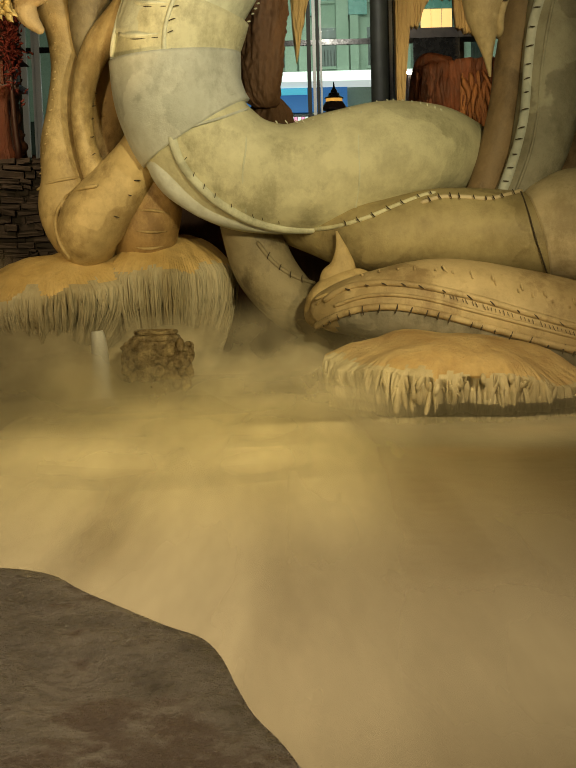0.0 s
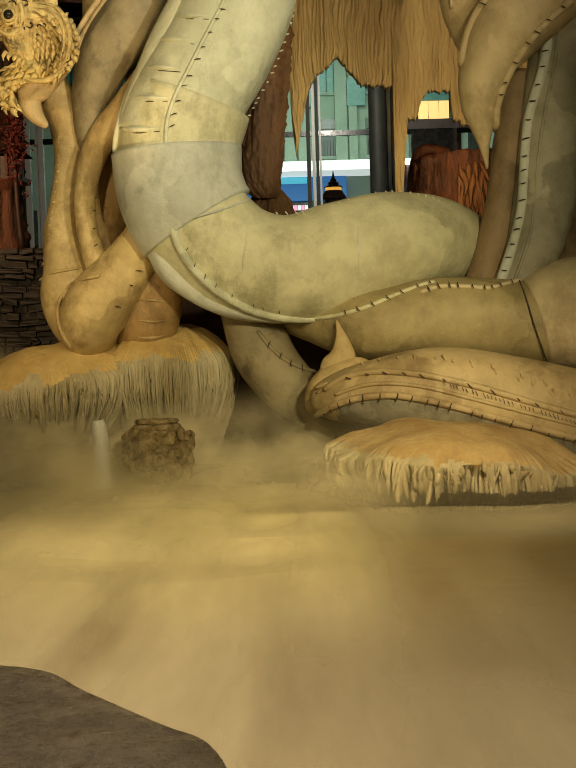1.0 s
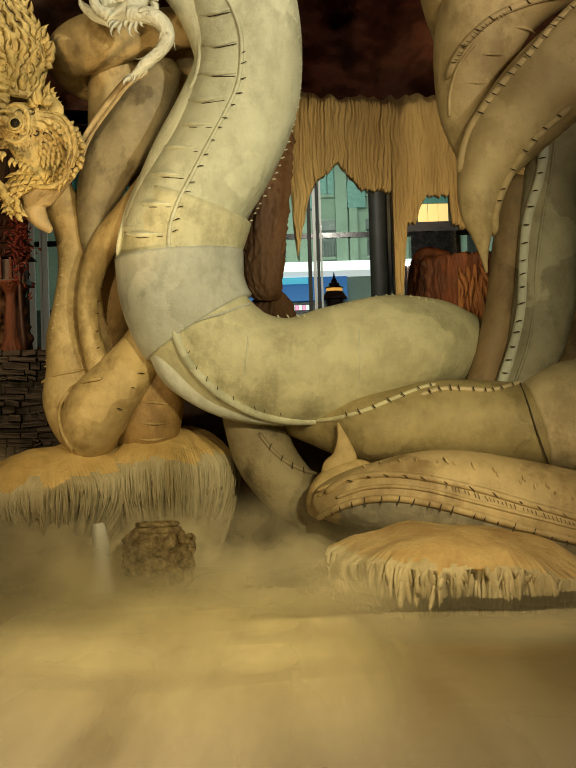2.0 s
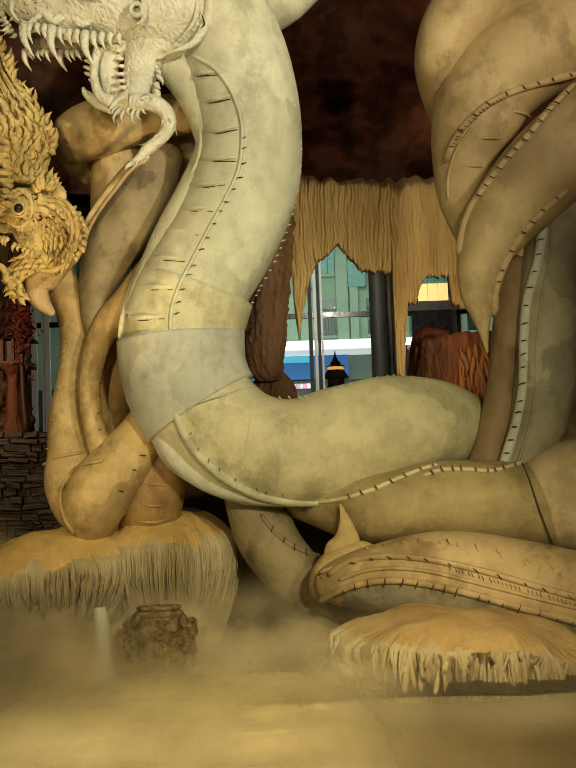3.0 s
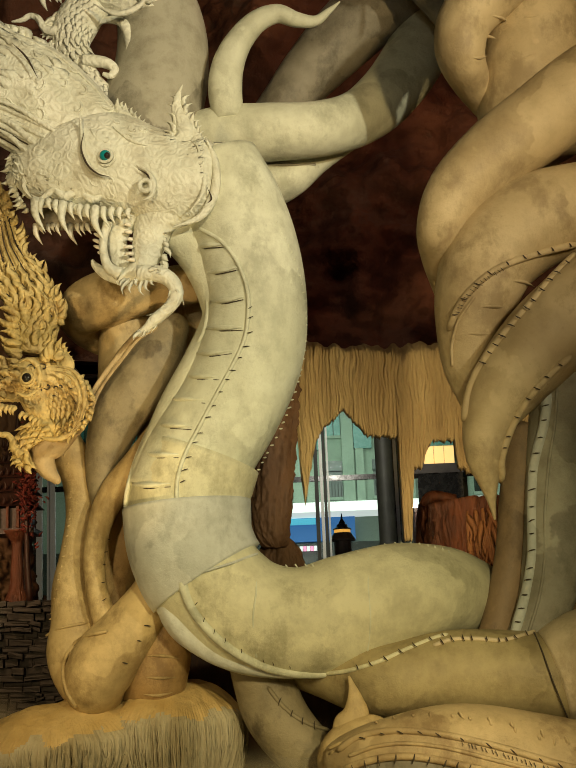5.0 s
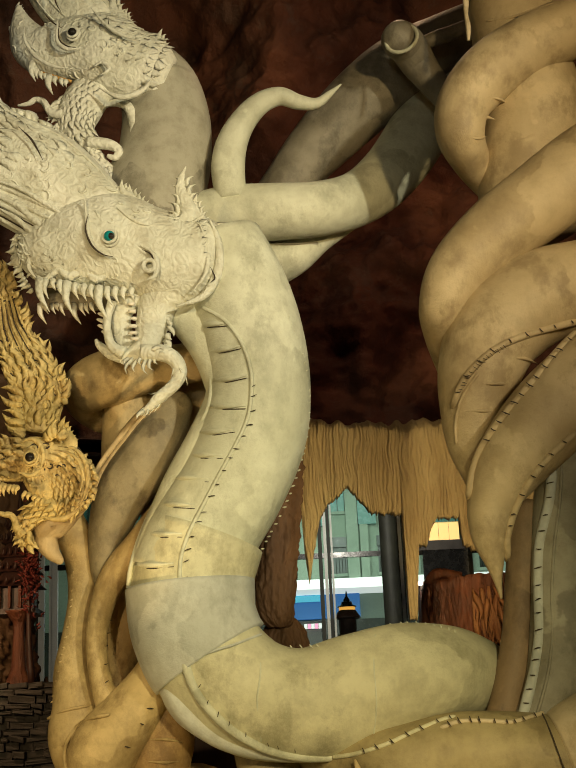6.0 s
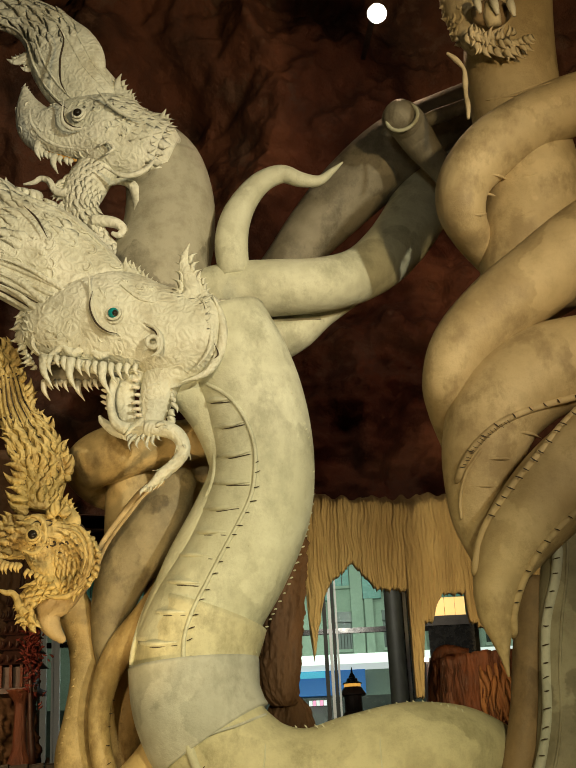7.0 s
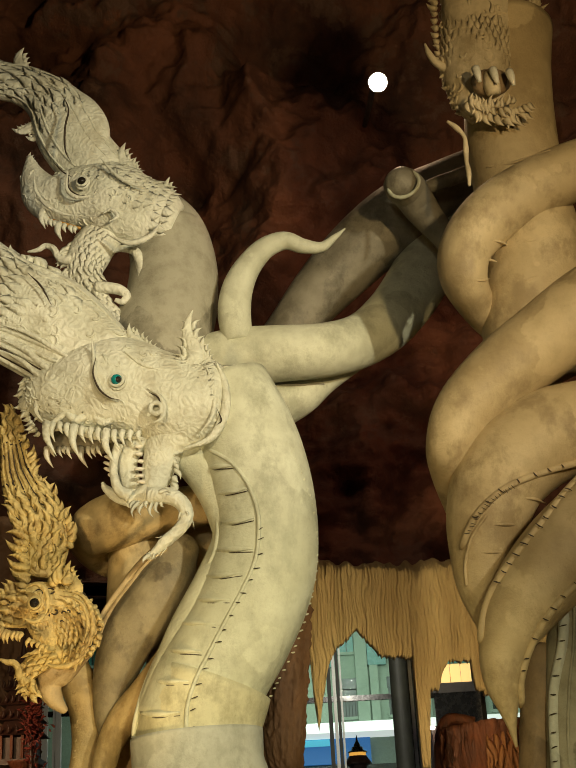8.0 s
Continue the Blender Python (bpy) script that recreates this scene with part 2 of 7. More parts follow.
def glass_pane(name):
    m, nt, b = shader(name, 0.02)
    b.inputs["Transmission Weight"].default_value = 1.0
    b.inputs["Base Color"].default_value = (0.86, 0.95, 0.92, 1)
    b.inputs["IOR"].default_value = 1.05
    return m


GLASS = glass_pane("window_glass")


def water_material():
    m, nt, b = shader("dark_pool_water", 0.3)
    co = nt.nodes.new("ShaderNodeNewGeometry").outputs["Position"]
    b.inputs["Base Color"].default_value = (0.15, 0.078, 0.022, 1)
    relief(nt, b, noise_node(nt, co, 5.0, 4, 0.5), 0.25, 0.03)
    return m


WATER = water_material()


def mist_material(name, low, high, most, seed):
    """Fog: a pale scattering sheet, thick and thin by a slow noise."""
    m = bpy.data.materials.new(name)
    m.use_nodes = True
    nt = m.node_tree
    nt.nodes.remove(nt.nodes["Principled BSDF"])
    co = nt.nodes.new("ShaderNodeNewGeometry").outputs["Position"]
    mp = nt.nodes.new("ShaderNodeMapping")
    mp.inputs["Location"].default_value = (seed * 3.7, seed * 1.9, 0)
    nt.links.new(co, mp.inputs["Vector"])
    a = noise_node(nt, mp.outputs["Vector"], 1.05, 5, 0.5, (1, 0.16, 1.3))
    edge = nt.nodes.new("ShaderNodeVertexColor")
    edge.layer_name = "thickness"
    thick = ramp(nt, a, [(low, (0, 0, 0)), (high, (most,) * 3)])
    mul = nt.nodes.new("ShaderNodeMath")
    mul.operation = "MULTIPLY"
    nt.links.new(thick, mul.inputs[0])
    nt.links.new(edge.outputs["Color"], mul.inputs[1])
    dif = nt.nodes.new("ShaderNodeBsdfDiffuse")
    dif.inputs["Color"].default_value = (0.84, 0.74, 0.50, 1)
    up = nt.nodes.new("ShaderNodeCombineXYZ")
    up.inputs[1].default_value, up.inputs[2].default_value = -0.3, 0.95
    nt.links.new(up.outputs[0], dif.inputs["Normal"])
    tra = nt.nodes.new("ShaderNodeBsdfTransparent")
    mx = nt.nodes.new("ShaderNodeMixShader")
    nt.links.new(mul.outputs[0], mx.inputs[0])
    nt.links.new(tra.outputs[0], mx.inputs[1])
    nt.links.new(dif.outputs[0], mx.inputs[2])
    nt.links.new(mx.outputs[0], nt.nodes["Material Output"].inputs["Surface"])
    return m


# ---- shape tools ----
def spline(pts, n=8):
    p = np.array(pts, float)
    p = np.vstack([2 * p[0] - p[1], p, 2 * p[-1] - p[-2]])
    out = []
    for i in range(1, len(p) - 2):
        a, b, c, d = p[i - 1:i + 3]
        for k in range(n):
            u = k / n
            out.append(0.5 * (2 * b + (c - a) * u + (2 * a - 5 * b + 4 * c - d) * u * u + (3 * b - a - 3 * c + d) * u ** 3))
    out.append(p[-2])
    return np.array(out)


def frames(c):
    """Tangent, front and side of each station; front starts towards -y and is carried along."""
    t = np.gradient(c, axis=0)
    t /= np.linalg.norm(t, axis=1)[:, None] + 1e-9
    n = np.zeros_like(t)
    v = np.array([0, -1.0, 0.02])
    for i in range(len(c)):
        v = v - t[i] * (v @ t[i])
        v /= np.linalg.norm(v) + 1e-9
        n[i] = v
    return t, n, np.cross(t, n)


class Shape:
    """Gathers the surfaces of one mesh."""

    def __init__(self):
        self.v, self.f, self.m = [], [], []

    def rings(self, rings, mat=0, caps=True):
        base, k = len(self.v), len(rings[0])
        for r in rings:
            self.v.extend(tuple(q) for q in r)
        for i in range(len(rings) - 1):
            for j in range(k):
                a, b = base + i * k + j, base + i * k + (j + 1) % k
                self.f.append((a, b, b + k, a + k))
                self.m.append(mat)
        if caps:
            self.f.append(tuple(base + j for j in range(k))[::-1])
            e = base + (len(rings) - 1) * k
            self.f.append(tuple(e + j for j in range(k)))
            self.m += [mat, mat]

    def tube(self, pts, mat=0, seg=36, flat=1.0, wobble=0.0, n=8, ridge=0.0, grow=0.0, round_end=False):
        p = spline(pts, n)
        c, r = p[:, :3], np.maximum(p[:, 3] + grow, 0.003)
        t, nn, b = frames(c)
        a = np.linspace(0, 2 * math.pi, seg, endpoint=False)
        out = []
        for i in range(len(c)):
            rr = np.full(seg, r[i])
            if wobble:
                rr = np.array([r[i] * (1 + wobble * noise.noise(Vector(c[i] * 1.3) + Vector((math.cos(q), math.sin(q), 3)) * 0.9)) for q in a])
            if ridge:
                rr = rr * (1 + ridge * np.sin(a * seg / 2))
            out.append(c[i] + np.outer(np.cos(a) * rr * flat, nn[i]) + np.outer(np.sin(a) * rr, b[i]))
        if round_end:
            first = [c[0] + (out[0] - c[0]) * math.sqrt(1 - q * q) - t[0] * r[0] * q for q in (0.97, 0.85, 0.5)]
            last = [c[-1] + (out[-1] - c[-1]) * math.sqrt(1 - q * q) + t[-1] * r[-1] * q for q in (0.5, 0.85, 0.97)]
            out = first + out + last
        self.rings(out, mat)

    def cord(self, pts, w, mat=0, seg=8, n=6, taper=True, sink=0.0):
        q = [(p[0], p[1] + sink * w, p[2], w) for p in pts]
        if taper:
            a, b = np.array(q[0][:3]), np.array(q[-1][:3])
            da, db = a - np.array(q[1][:3]), b - np.array(q[-2][:3])
            da, db = da / (np.linalg.norm(da) + 1e-9), db / (np.linalg.norm(db) + 1e-9)
            deep = np.array((0, 1.6 * w, 0))
            q = [(*(a + da * w * 1.5 + deep), w * 0.3)] + q + [(*(b + db * w * 1.5 + deep), w * 0.3)]
        self.tube(q, mat, seg, n=n)

    def crease(self, pts, w, mat=0, sink=0.4):
        """A soft raised fold that runs out at both ends."""
        n = len(pts)
        q = [(p[0], p[1] + sink * w, p[2], w * max(0.12, math.sin(math.pi * (i + 0.12) / (n - 0.76)))) for i, p in enumerate(pts)]
        self.tube(q, mat, 8, n=6)

    def stitches(self, pts, step, length, w, mat, lift=0.012, slant=0.3, jitter=0.25):
        """Short dark slits set across a line."""
        c = spline(pts, 12)[:, :3]
        d = np.concatenate([[0], np.cumsum(np.linalg.norm(np.diff(c, axis=0), axis=1))])
        rnd = random.Random(len(pts) * 7 + int(step * 1000))
        s = step * 0.5
        while s < d[-1]:
            i = min(np.searchsorted(d, s), len(c) - 2)
            t = c[i + 1] - c[i - 1]
            t = t / (np.linalg.norm(t) + 1e-9)
            side = np.cross(t, (0, -1, 0))
            side = side / (np.linalg.norm(side) + 1e-9) + slant * t
            L = length * rnd.uniform(0.6, 1.25)
            o = c[i] + np.array((0, -lift, 0))
            self.tube([(*(o - side * L * 0.5), w * 0.5), (*o, w), (*(o + side * L * 0.5 + t * L * rnd.uniform(-0.2, 0.2)), w * 0.4)], mat, 6, n=2)
            s += step * rnd.uniform(1 - jitter, 1 + jitter)

    def ball(self, c, r, mat=0, seg=18, squash=(1, 1, 1)):
        out = []
        for i in range(1, 12):
            q = math.pi * i / 12
            out.append([(c[0] + r * squash[0] * math.sin(q) * math.cos(a), c[1] + r * squash[1] * math.sin(q) * math.sin(a), c[2] + r * squash[2] * math.cos(q)) for a in np.linspace(0, 2 * math.pi, seg, endpoint=False)])
        self.rings(out, mat)

    def hoop(self, c, r, w, mat=0, squash=1.0, turn=0.0, front=(0, -1, 0)):
        f = Vector(front).normalized()
        x = f.cross(Vector((0, 0, 1))).normalized()
        z = x.cross(f)
        out = []
        for a in np.linspace(0, 2 * math.pi, 25):
            d = x * math.cos(a + turn) + z * math.sin(a + turn) * squash
            o = Vector(c) + d * r
            out.append([o + (d.normalized() * math.cos(b) + f * math.sin(b)) * w for b in np.linspace(0, 2 * math.pi, 8, endpoint=False)])
        self.rings(out, mat, caps=False)

    def flame(self, base, along, normal, length, width, mat=0, curl=0.25, thick=0.35, lift=0.15):
        """One pointed, curling leaf of carved ornament."""
        t = Vector(along).normalized()
        n = Vector(normal)
        n = (n - t * n.dot(t)).normalized()
        s = t.cross(n)
        out = []
        for u, w in ((0.0, 0.55), (0.22, 1.0), (0.48, 0.85), (0.72, 0.5), (0.9, 0.2), (1.0, 0.02)):
            c = Vector(base) + t * length * u + s * curl * length * math.sin(u * 3.6) * u + n * length * lift * u * u * 1.3
            h = width * w * thick
            out.append([c + s * width * 0.5 * w, c + n * h + s * width * 0.1 * w, c + n * h - s * width * 0.1 * w, c - s * width * 0.5 * w, c - n * h * 0.7])
        self.rings(out, mat)

    def scales(self, pts, count, length, width, mat=0, seed=1, back=1, flat=1.0, spread=1.0, lift=0.15, turn=0.0, lo=0.0, hi=1.0):
        """Ornament leaves scattered over a tube, pointing along it."""
        p = spline(pts, 8)
        t, nn, b = frames(p[:, :3])
        rnd = random.Random(seed)
        for _ in range(count):
            i = int((lo + (hi - lo) * rnd.random()) * (len(p) - 1))
            a = rnd.uniform(-math.pi, math.pi) * spread
            d = math.cos(a) * nn[i] * flat + math.sin(a) * b[i]
            out = math.cos(a) * nn[i] / flat + math.sin(a) * b[i]
            r = p[i, 3]
            k = rnd.uniform(0.6, 1.35)
            go = t[i] * back + b[i] * (turn + rnd.uniform(-0.28, 0.28)) + nn[i] * rnd.uniform(-0.1, 0.1)
            self.flame(p[i, :3] + d * r * 0.97, go, out, length * k, width * k, mat, rnd.choice((-1, 1)) * rnd.uniform(0.1, 0.4), 0.15, lift * rnd.uniform(0.3, 1.6))

    def curls(self, pts, count, size, w, mat=0, seed=1, flat=1.0, lo=0.0, hi=1.0, sign=0, spread=0.62):
        """Raised hooked scrolls, half sunk in a tube's surface."""
        p = spline(pts, 8)
        t, nn, b = frames(p[:, :3])
        rnd = random.Random(seed)
        for _ in range(count):
            i = int((lo + (hi - lo) * rnd.random()) * (len(p) - 1))
            a = rnd.uniform(-math.pi, math.pi) * spread
            d = math.cos(a) * nn[i] * flat + math.sin(a) * b[i]
            out = math.cos(a) * nn[i] / flat + math.sin(a) * b[i]
            out /= np.linalg.norm(out)
            side = np.cross(out, t[i])
            r = p[i, 3]
            k = size * rnd.uniform(0.55, 1.3)
            hand = sign or rnd.choice((-1, 1))
            turn = rnd.uniform(-0.5, 0.5)
            path = []
            for q in range(8):
                u = q / 7
                ang = turn + hand * u * 4.3
                rad = k * (1 - 0.78 * u)
                x, y = rad * math.cos(ang) - k * 0.5, rad * math.sin(ang)
                o = p[i, :3] + d * r + t[i] * x + side * y - out * (y * y / (2.2 * r + 0.02) + 0.35 * w)
                path.append((*o, w * (0.35 + 0.65 * math.sin(min(1, u * 1.5 + 0.15) * math.pi * 0.6))))
            self.tube(path, mat, 6, n=2)

    def rows(self, pts, step, width, length, mat=0, flat=1.0, arc=1.25, back=1, lift=0.05, lo=0.0, hi=1.0, seed=1, thick=0.16, turn=0.0, curl=0.12):
        """Overlapping carved leaves in staggered rows over the front of a tube."""
        p = spline(pts, 24)
        d = np.concatenate([[0], np.cumsum(np.linalg.norm(np.diff(p[:, :3], axis=0), axis=1))])
        t, nn, b = frames(p[:, :3])
        rnd = random.Random(seed)
        at = np.arange(lo * d[-1] + step * 0.5, hi * d[-1], step)
        for odd, q in enumerate(at if back < 0 else at[::-1]):
            i = int(np.searchsorted(d, q))
            i = min(i, len(p) - 1)
            r = max(p[i, 3], 0.02)
            count = max(2, int(2 * arc * r / width))
            for j in range(count):
                a = -arc + (j + 0.25 + 0.5 * (odd % 2)) * 2 * arc / count
                o = math.cos(a) * nn[i] * flat + math.sin(a) * b[i]
                out = math.cos(a) * nn[i] / flat + math.sin(a) * b[i]
                k = rnd.uniform(0.8, 1.2)
                go = t[i] * back + b[i] * (turn + rnd.uniform(-0.16, 0.16))
                self.flame(p[i, :3] + o * r * 0.97, go, out, length * k, width * 1.15 * k, mat, curl * rnd.choice((-1, 1, 1)), thick, lift * rnd.uniform(0.5, 1.5))

    def strands(self, pts, angles, w, mat=0, flat=1.0, lo=0.0, hi=1.0):
        """Thin raised lines that run along a tube's surface."""
        p = spline(pts, 6)
        t, nn, b = frames(p[:, :3])
        i0, i1 = int(lo * (len(p) - 1)), int(hi * (len(p) - 1))
        for a in angles:
            line = []
            for k, i in enumerate(range(i0, i1 + 1)):
                o = p[i, :3] + (math.cos(a) * nn[i] * flat + math.sin(a) * b[i]) * p[i, 3]
                line.append((*o, w * max(0.2, math.sin(math.pi * (k + 0.5) / (i1 - i0 + 1)) ** 0.5)))
            self.tube(line, mat, 6, n=2)

    def fringe(self, line, count, go, length, width, mat=0, seed=1, fan=0.0, front=(0, -1, 0)):
        """A row of pointed leaves along an edge."""
        p = spline(line, 10)
        rnd = random.Random(seed)
        for k in range(count):
            u = (k + 0.5) / count
            d = Vector(go) + Vector((fan * (u - 0.5), 0, rnd.uniform(-0.15, 0.15)))
            self.flame(p[int(u * (len(p) - 1)), :3] + np.array((0, rnd.uniform(-0.02, 0.02), 0)), d, front, length * rnd.uniform(0.65, 1.3), width * rnd.uniform(0.8, 1.2), mat, rnd.choice((-1, 1)) * 0.2, 0.35, 0.05)

    def plume(self, base, tip, w, mat=0):
        """A standing flame: a wavy core with smaller tongues on both sides."""
        b, t = np.array(base, float), np.array(tip, float)
        d = t - b
        side = np.cross(d, (0, -1.0, 0))
        side /= np.linalg.norm(side) + 1e-9
        L = np.linalg.norm(d)
        core = [(*(b + d * u + side * 0.18 * w * math.sin(u * 7)), max(0.004, w * 0.5 * (1 - u) ** 0.7)) for u in (0, 0.2, 0.4, 0.6, 0.8, 1.0)]
        self.tube(core, mat, 10, flat=0.6, n=4)
        for k in range(5):
            u = 0.02 + 0.16 * k
            for h in (-1, 1):
                self.flame(b + d * u + side * h * w * 0.30 * (1 - u), d / L + side * h * 0.55, (0, -1, 0), L * 0.30 * (1 - 0.5 * u), w * 0.42 * (1 - 0.4 * u), mat, -0.35 * h, 0.4, 0.05)

    def cone(self, base, tip, w, mat=0, bend=(0, 0, 0)):
        b, t = np.array(base, float), np.array(tip, float)
        m = (b + t) / 2 + np.array(bend)
        self.tube([(*b, w), (*m, w * 0.7), (*t, w * 0.05)], mat, 8, n=3)

    def box(self, lo, hi, mat=0):
        i = len(self.v)
        self.v += [(x, y, z) for x in (lo[0], hi[0]) for y in (lo[1], hi[1]) for z in (lo[2], hi[2])]
        self.f += [tuple(i + k for k in q) for q in ((0, 1, 3, 2), (4, 6, 7, 5), (0, 4, 5, 1), (2, 3, 7, 6), (0, 2, 6, 4), (1, 5, 7, 3))]
        self.m += [mat] * 6

    def sheet(self, fn, nu, nv, mat=0):
        i = len(self.v)
        for a in range(nu + 1):
            for b in range(nv + 1):
                self.v.append(tuple(fn(a / nu, b / nv)))
        for a in range(nu):
            for b in range(nv):
                k = i + a * (nv + 1) + b
                self.f.append((k, k + 1, k + nv + 2, k + nv + 1))
                self.m.append(mat)

    def done(self, name, mats, parent=None, smooth=True, label=""):
        me = bpy.data.meshes.new(name)
        me.from_pydata([tuple(map(float, q)) for q in self.v], [], self.f)
        for q in (mats if isinstance(mats, (list, tuple)) else [mats]):
            me.materials.append(q)
        me.polygons.foreach_set("material_index", self.m)
        me.polygons.foreach_set("use_smooth", [smooth] * len(self.f))
        bm = bmesh.new()
        bm.from_mesh(me)
        bmesh.ops.recalc_face_normals(bm, faces=bm.faces)
        bm.to_mesh(me)
        bm.free()
        me.update()
        ob = new(name, me)
        if parent:
            ob.parent = parent
        if label:
            ob["label"] = label
        return ob


def thing(name, at, label, category, group="", kind=""):
    ob = new(name)
    ob.empty_display_size = 0.2
    ob.location = at
    bpy.context.view_layer.update()
    return tagged(ob, label, category, group, kind)


def put(ob, parent):
    """Hangs a mesh that is built in world places under a thing."""
    ob.parent = parent
    ob.matrix_parent_inverse = Matrix.Translation(parent.location).inverted()
    return ob


# ---- the hall ----
def slab(name, lo, hi, mat, label="", category="", kind="structure"):
    s = Shape()
    s.box(lo, hi)
    ob = s.done(name, mat, smooth=False)
    return tagged(ob, label, category, kind=kind)


slab("floor", (-16, -6, -0.6), (16, 60, -0.35), FLOORMAT, "dark grey hall floor under the pool", "floor")
slab("pavement", (-8, -5, -0.35), (8, 2.6, 0.12), FLOORMAT, "grey stone walkway beside the misty pool", "pavement")
slab("wall_south", (-13, -5.6, -0.35), (13, -5.0, 19), WALLMAT, "dark brown wall of the hall", "wall")
slab("wall_west", (-13.4, -5, -0.35), (-13, 26.8, 19), WALLMAT, "dark brown wall of the hall", "wall")
slab("wall_east", (13, -5, -0.35), (13.4, 26.8, 19), WALLMAT, "dark brown wall of the hall", "wall")
slab("ceiling", (-13.4, -5.6, 19), (13.4, 27.4, 19.4), WALLMAT, "dark ceiling above the cave rock", "ceiling")


def water_sheet():
    s = Shape()
    s.sheet(lambda u, v: (-12.9 + 25.8 * u, 2.6 + 18.4 * v, 0.0), 12, 12)
    return tagged(s.done("water", WATER, smooth=False), "dark brown pool water under drifting mist", "water", kind="structure")


water_sheet()


def cave_wall():
    """The rough rock that leans over the hall behind the statues."""
    s = Shape()

    def at(u, v):
        x = -12.5 + 25 * u
        z = 6.65 + 12.2 * v
        y = 21.6 - 3.6 * max(0.0, v - 0.25) ** 1.5 - 0.05 * abs(x)
        p = Vector((x * 0.30, z * 0.34, 1.7))
        y += 1.5 * noise.noise(p) + 0.9 * abs(noise.noise(p * 2.3)) + 0.42 * noise.noise(p * 5.1) + 0.30 * abs(noise.noise(p * 9)) + 0.12 * noise.noise(p * 21)
        # a slanting hollow in the rock
        d = ((x + 1.58 - 0.35 * (14.9 - z)) / 0.6) ** 2 + ((z - 14.9) / 1.1) ** 2
        y += 1.6 * math.exp(-d)
        d = ((x - 0.55 + 0.5 * (z - 17.3)) / 1.1) ** 2 + ((z - 17.3) / 0.9) ** 2
        y += 2.2 * math.exp(-d)
        return x, y, z

    s.sheet(at, 330, 210)
    return tagged(s.done("cave_wall", CAVE), "rough red-brown cave rock in dim light", "rock wall", kind="structure")


cave_wall()


def profile(pts, x):
    return float(np.interp(x, [p[0] for p in pts], [p[1] for p in pts]))


def dripstone_curtain():
    """The ribbed rock curtain with a ragged lower edge, and the rock lintel that carries it."""
    low = [(-1.32, 4.43), (-0.1, 4.46), (0.09, 4.79), (0.17, 4.86), (0.19, 4.38), (0.24, 3.91), (0.32, 4.37), (0.42, 4.78), (0.54, 5.02), (0.82, 5.24), (0.98, 5.04), (1.18, 4.85), (1.55, 4.82), (1.55, 3.92), (1.56, 3.39), (1.66, 3.38), (1.75, 4.39), (1.87, 4.38), (1.94, 4.64), (2.02, 4.76), (2.33, 4.76), (2.37, 4.36), (2.47, 4.29), (2.81, 4.28), (4.09, 4.09)]
    top = [(0.24, 6.21), (2.64, 6.15)]
    zt = top[0][1]
    s = Shape()
    x0, x1 = low[0][0], low[-1][0]

    def face(side):
        def at(u, v):
            x = x0 + (x1 - x0) * u
            zb = profile(low, x) + 0.035 * noise.noise(Vector((x * 14, 0.3, 0))) + 0.05 * noise.noise(Vector((x * 45, 0.3, 0)))
            t = zt + 0.22 * noise.noise(Vector((x * 1.6, 5, 0))) + 0.10 * noise.noise(Vector((x * 6, 5, 0)))
            z = t + (zb - t) * v
            xx = x + 0.05 * noise.noise(Vector((x * 3, z * 2.6, 0))) + 0.012 * noise.noise(Vector((x * 14, z * 9, 4)))
            rib = 0.5 * abs(noise.noise(Vector((xx * 6, z * 0.35, 1)))) + 0.55 * abs(noise.noise(Vector((xx * 21, z * 0.7, 2)))) + 0.35 * noise.noise(Vector((xx * 46, z * 2.5, 3))) + 0.7 * noise.noise(Vector((xx * 6, z * 5, 6))) * (1 - v) ** 3
            y = 17.2 + side * (0.10 + 0.10 * (1 - v)) - (0.075 * (0.5 - rib) if side < 0 else 0) + (0.35 * (1 - min(1, v * 7)) ** 2 * (1 if side < 0 else 0.6))
            return x, y, z
        return at

    s.sheet(face(-1), 760, 60)
    s.sheet(face(1), 760, 6)
    # close the rim between the two faces
    n = 760
    a0, b0 = 0, 761 * 61
    for i in range(n):
        a, b = a0 + i * 61 + 60, b0 + i * 7 + 6
        s.f.append((a, a + 61, b + 7, b))
        s.m.append(0)
        a, b = a0 + i * 61, b0 + i * 7
        s.f.append((a, b, b + 7, a + 61))
        s.m.append(0)
    return tagged(s.done("dripstone_curtain", CURTAIN), "ochre ribbed dripstone curtain with a ragged lower edge", "rock curtain", kind="structure")


dripstone_curtain()


def cave_floor_rock():
    """The dark rock ledge that rises from the curtain's top to the cave wall."""
    s = Shape()
    zt = [(0.24, 6.14)][0][1]

    def at(drop):
        return lambda u, v: (-12.5 + 25 * u, 17.4 + 5.4 * v, 1.7 + (zt - 1.75) * (17.4 + 5.4 * v) / 17.3 - drop + 0.08 * noise.noise(Vector((u * 30, v * 8, 0))))

    s.sheet(at(0.0), 60, 20)
    s.sheet(at(0.2), 60, 20)
    return tagged(s.done("cave_ledge", CAVE), "dark rock ledge behind the dripstone curtain", "rock ledge", kind="structure")


cave_floor_rock()


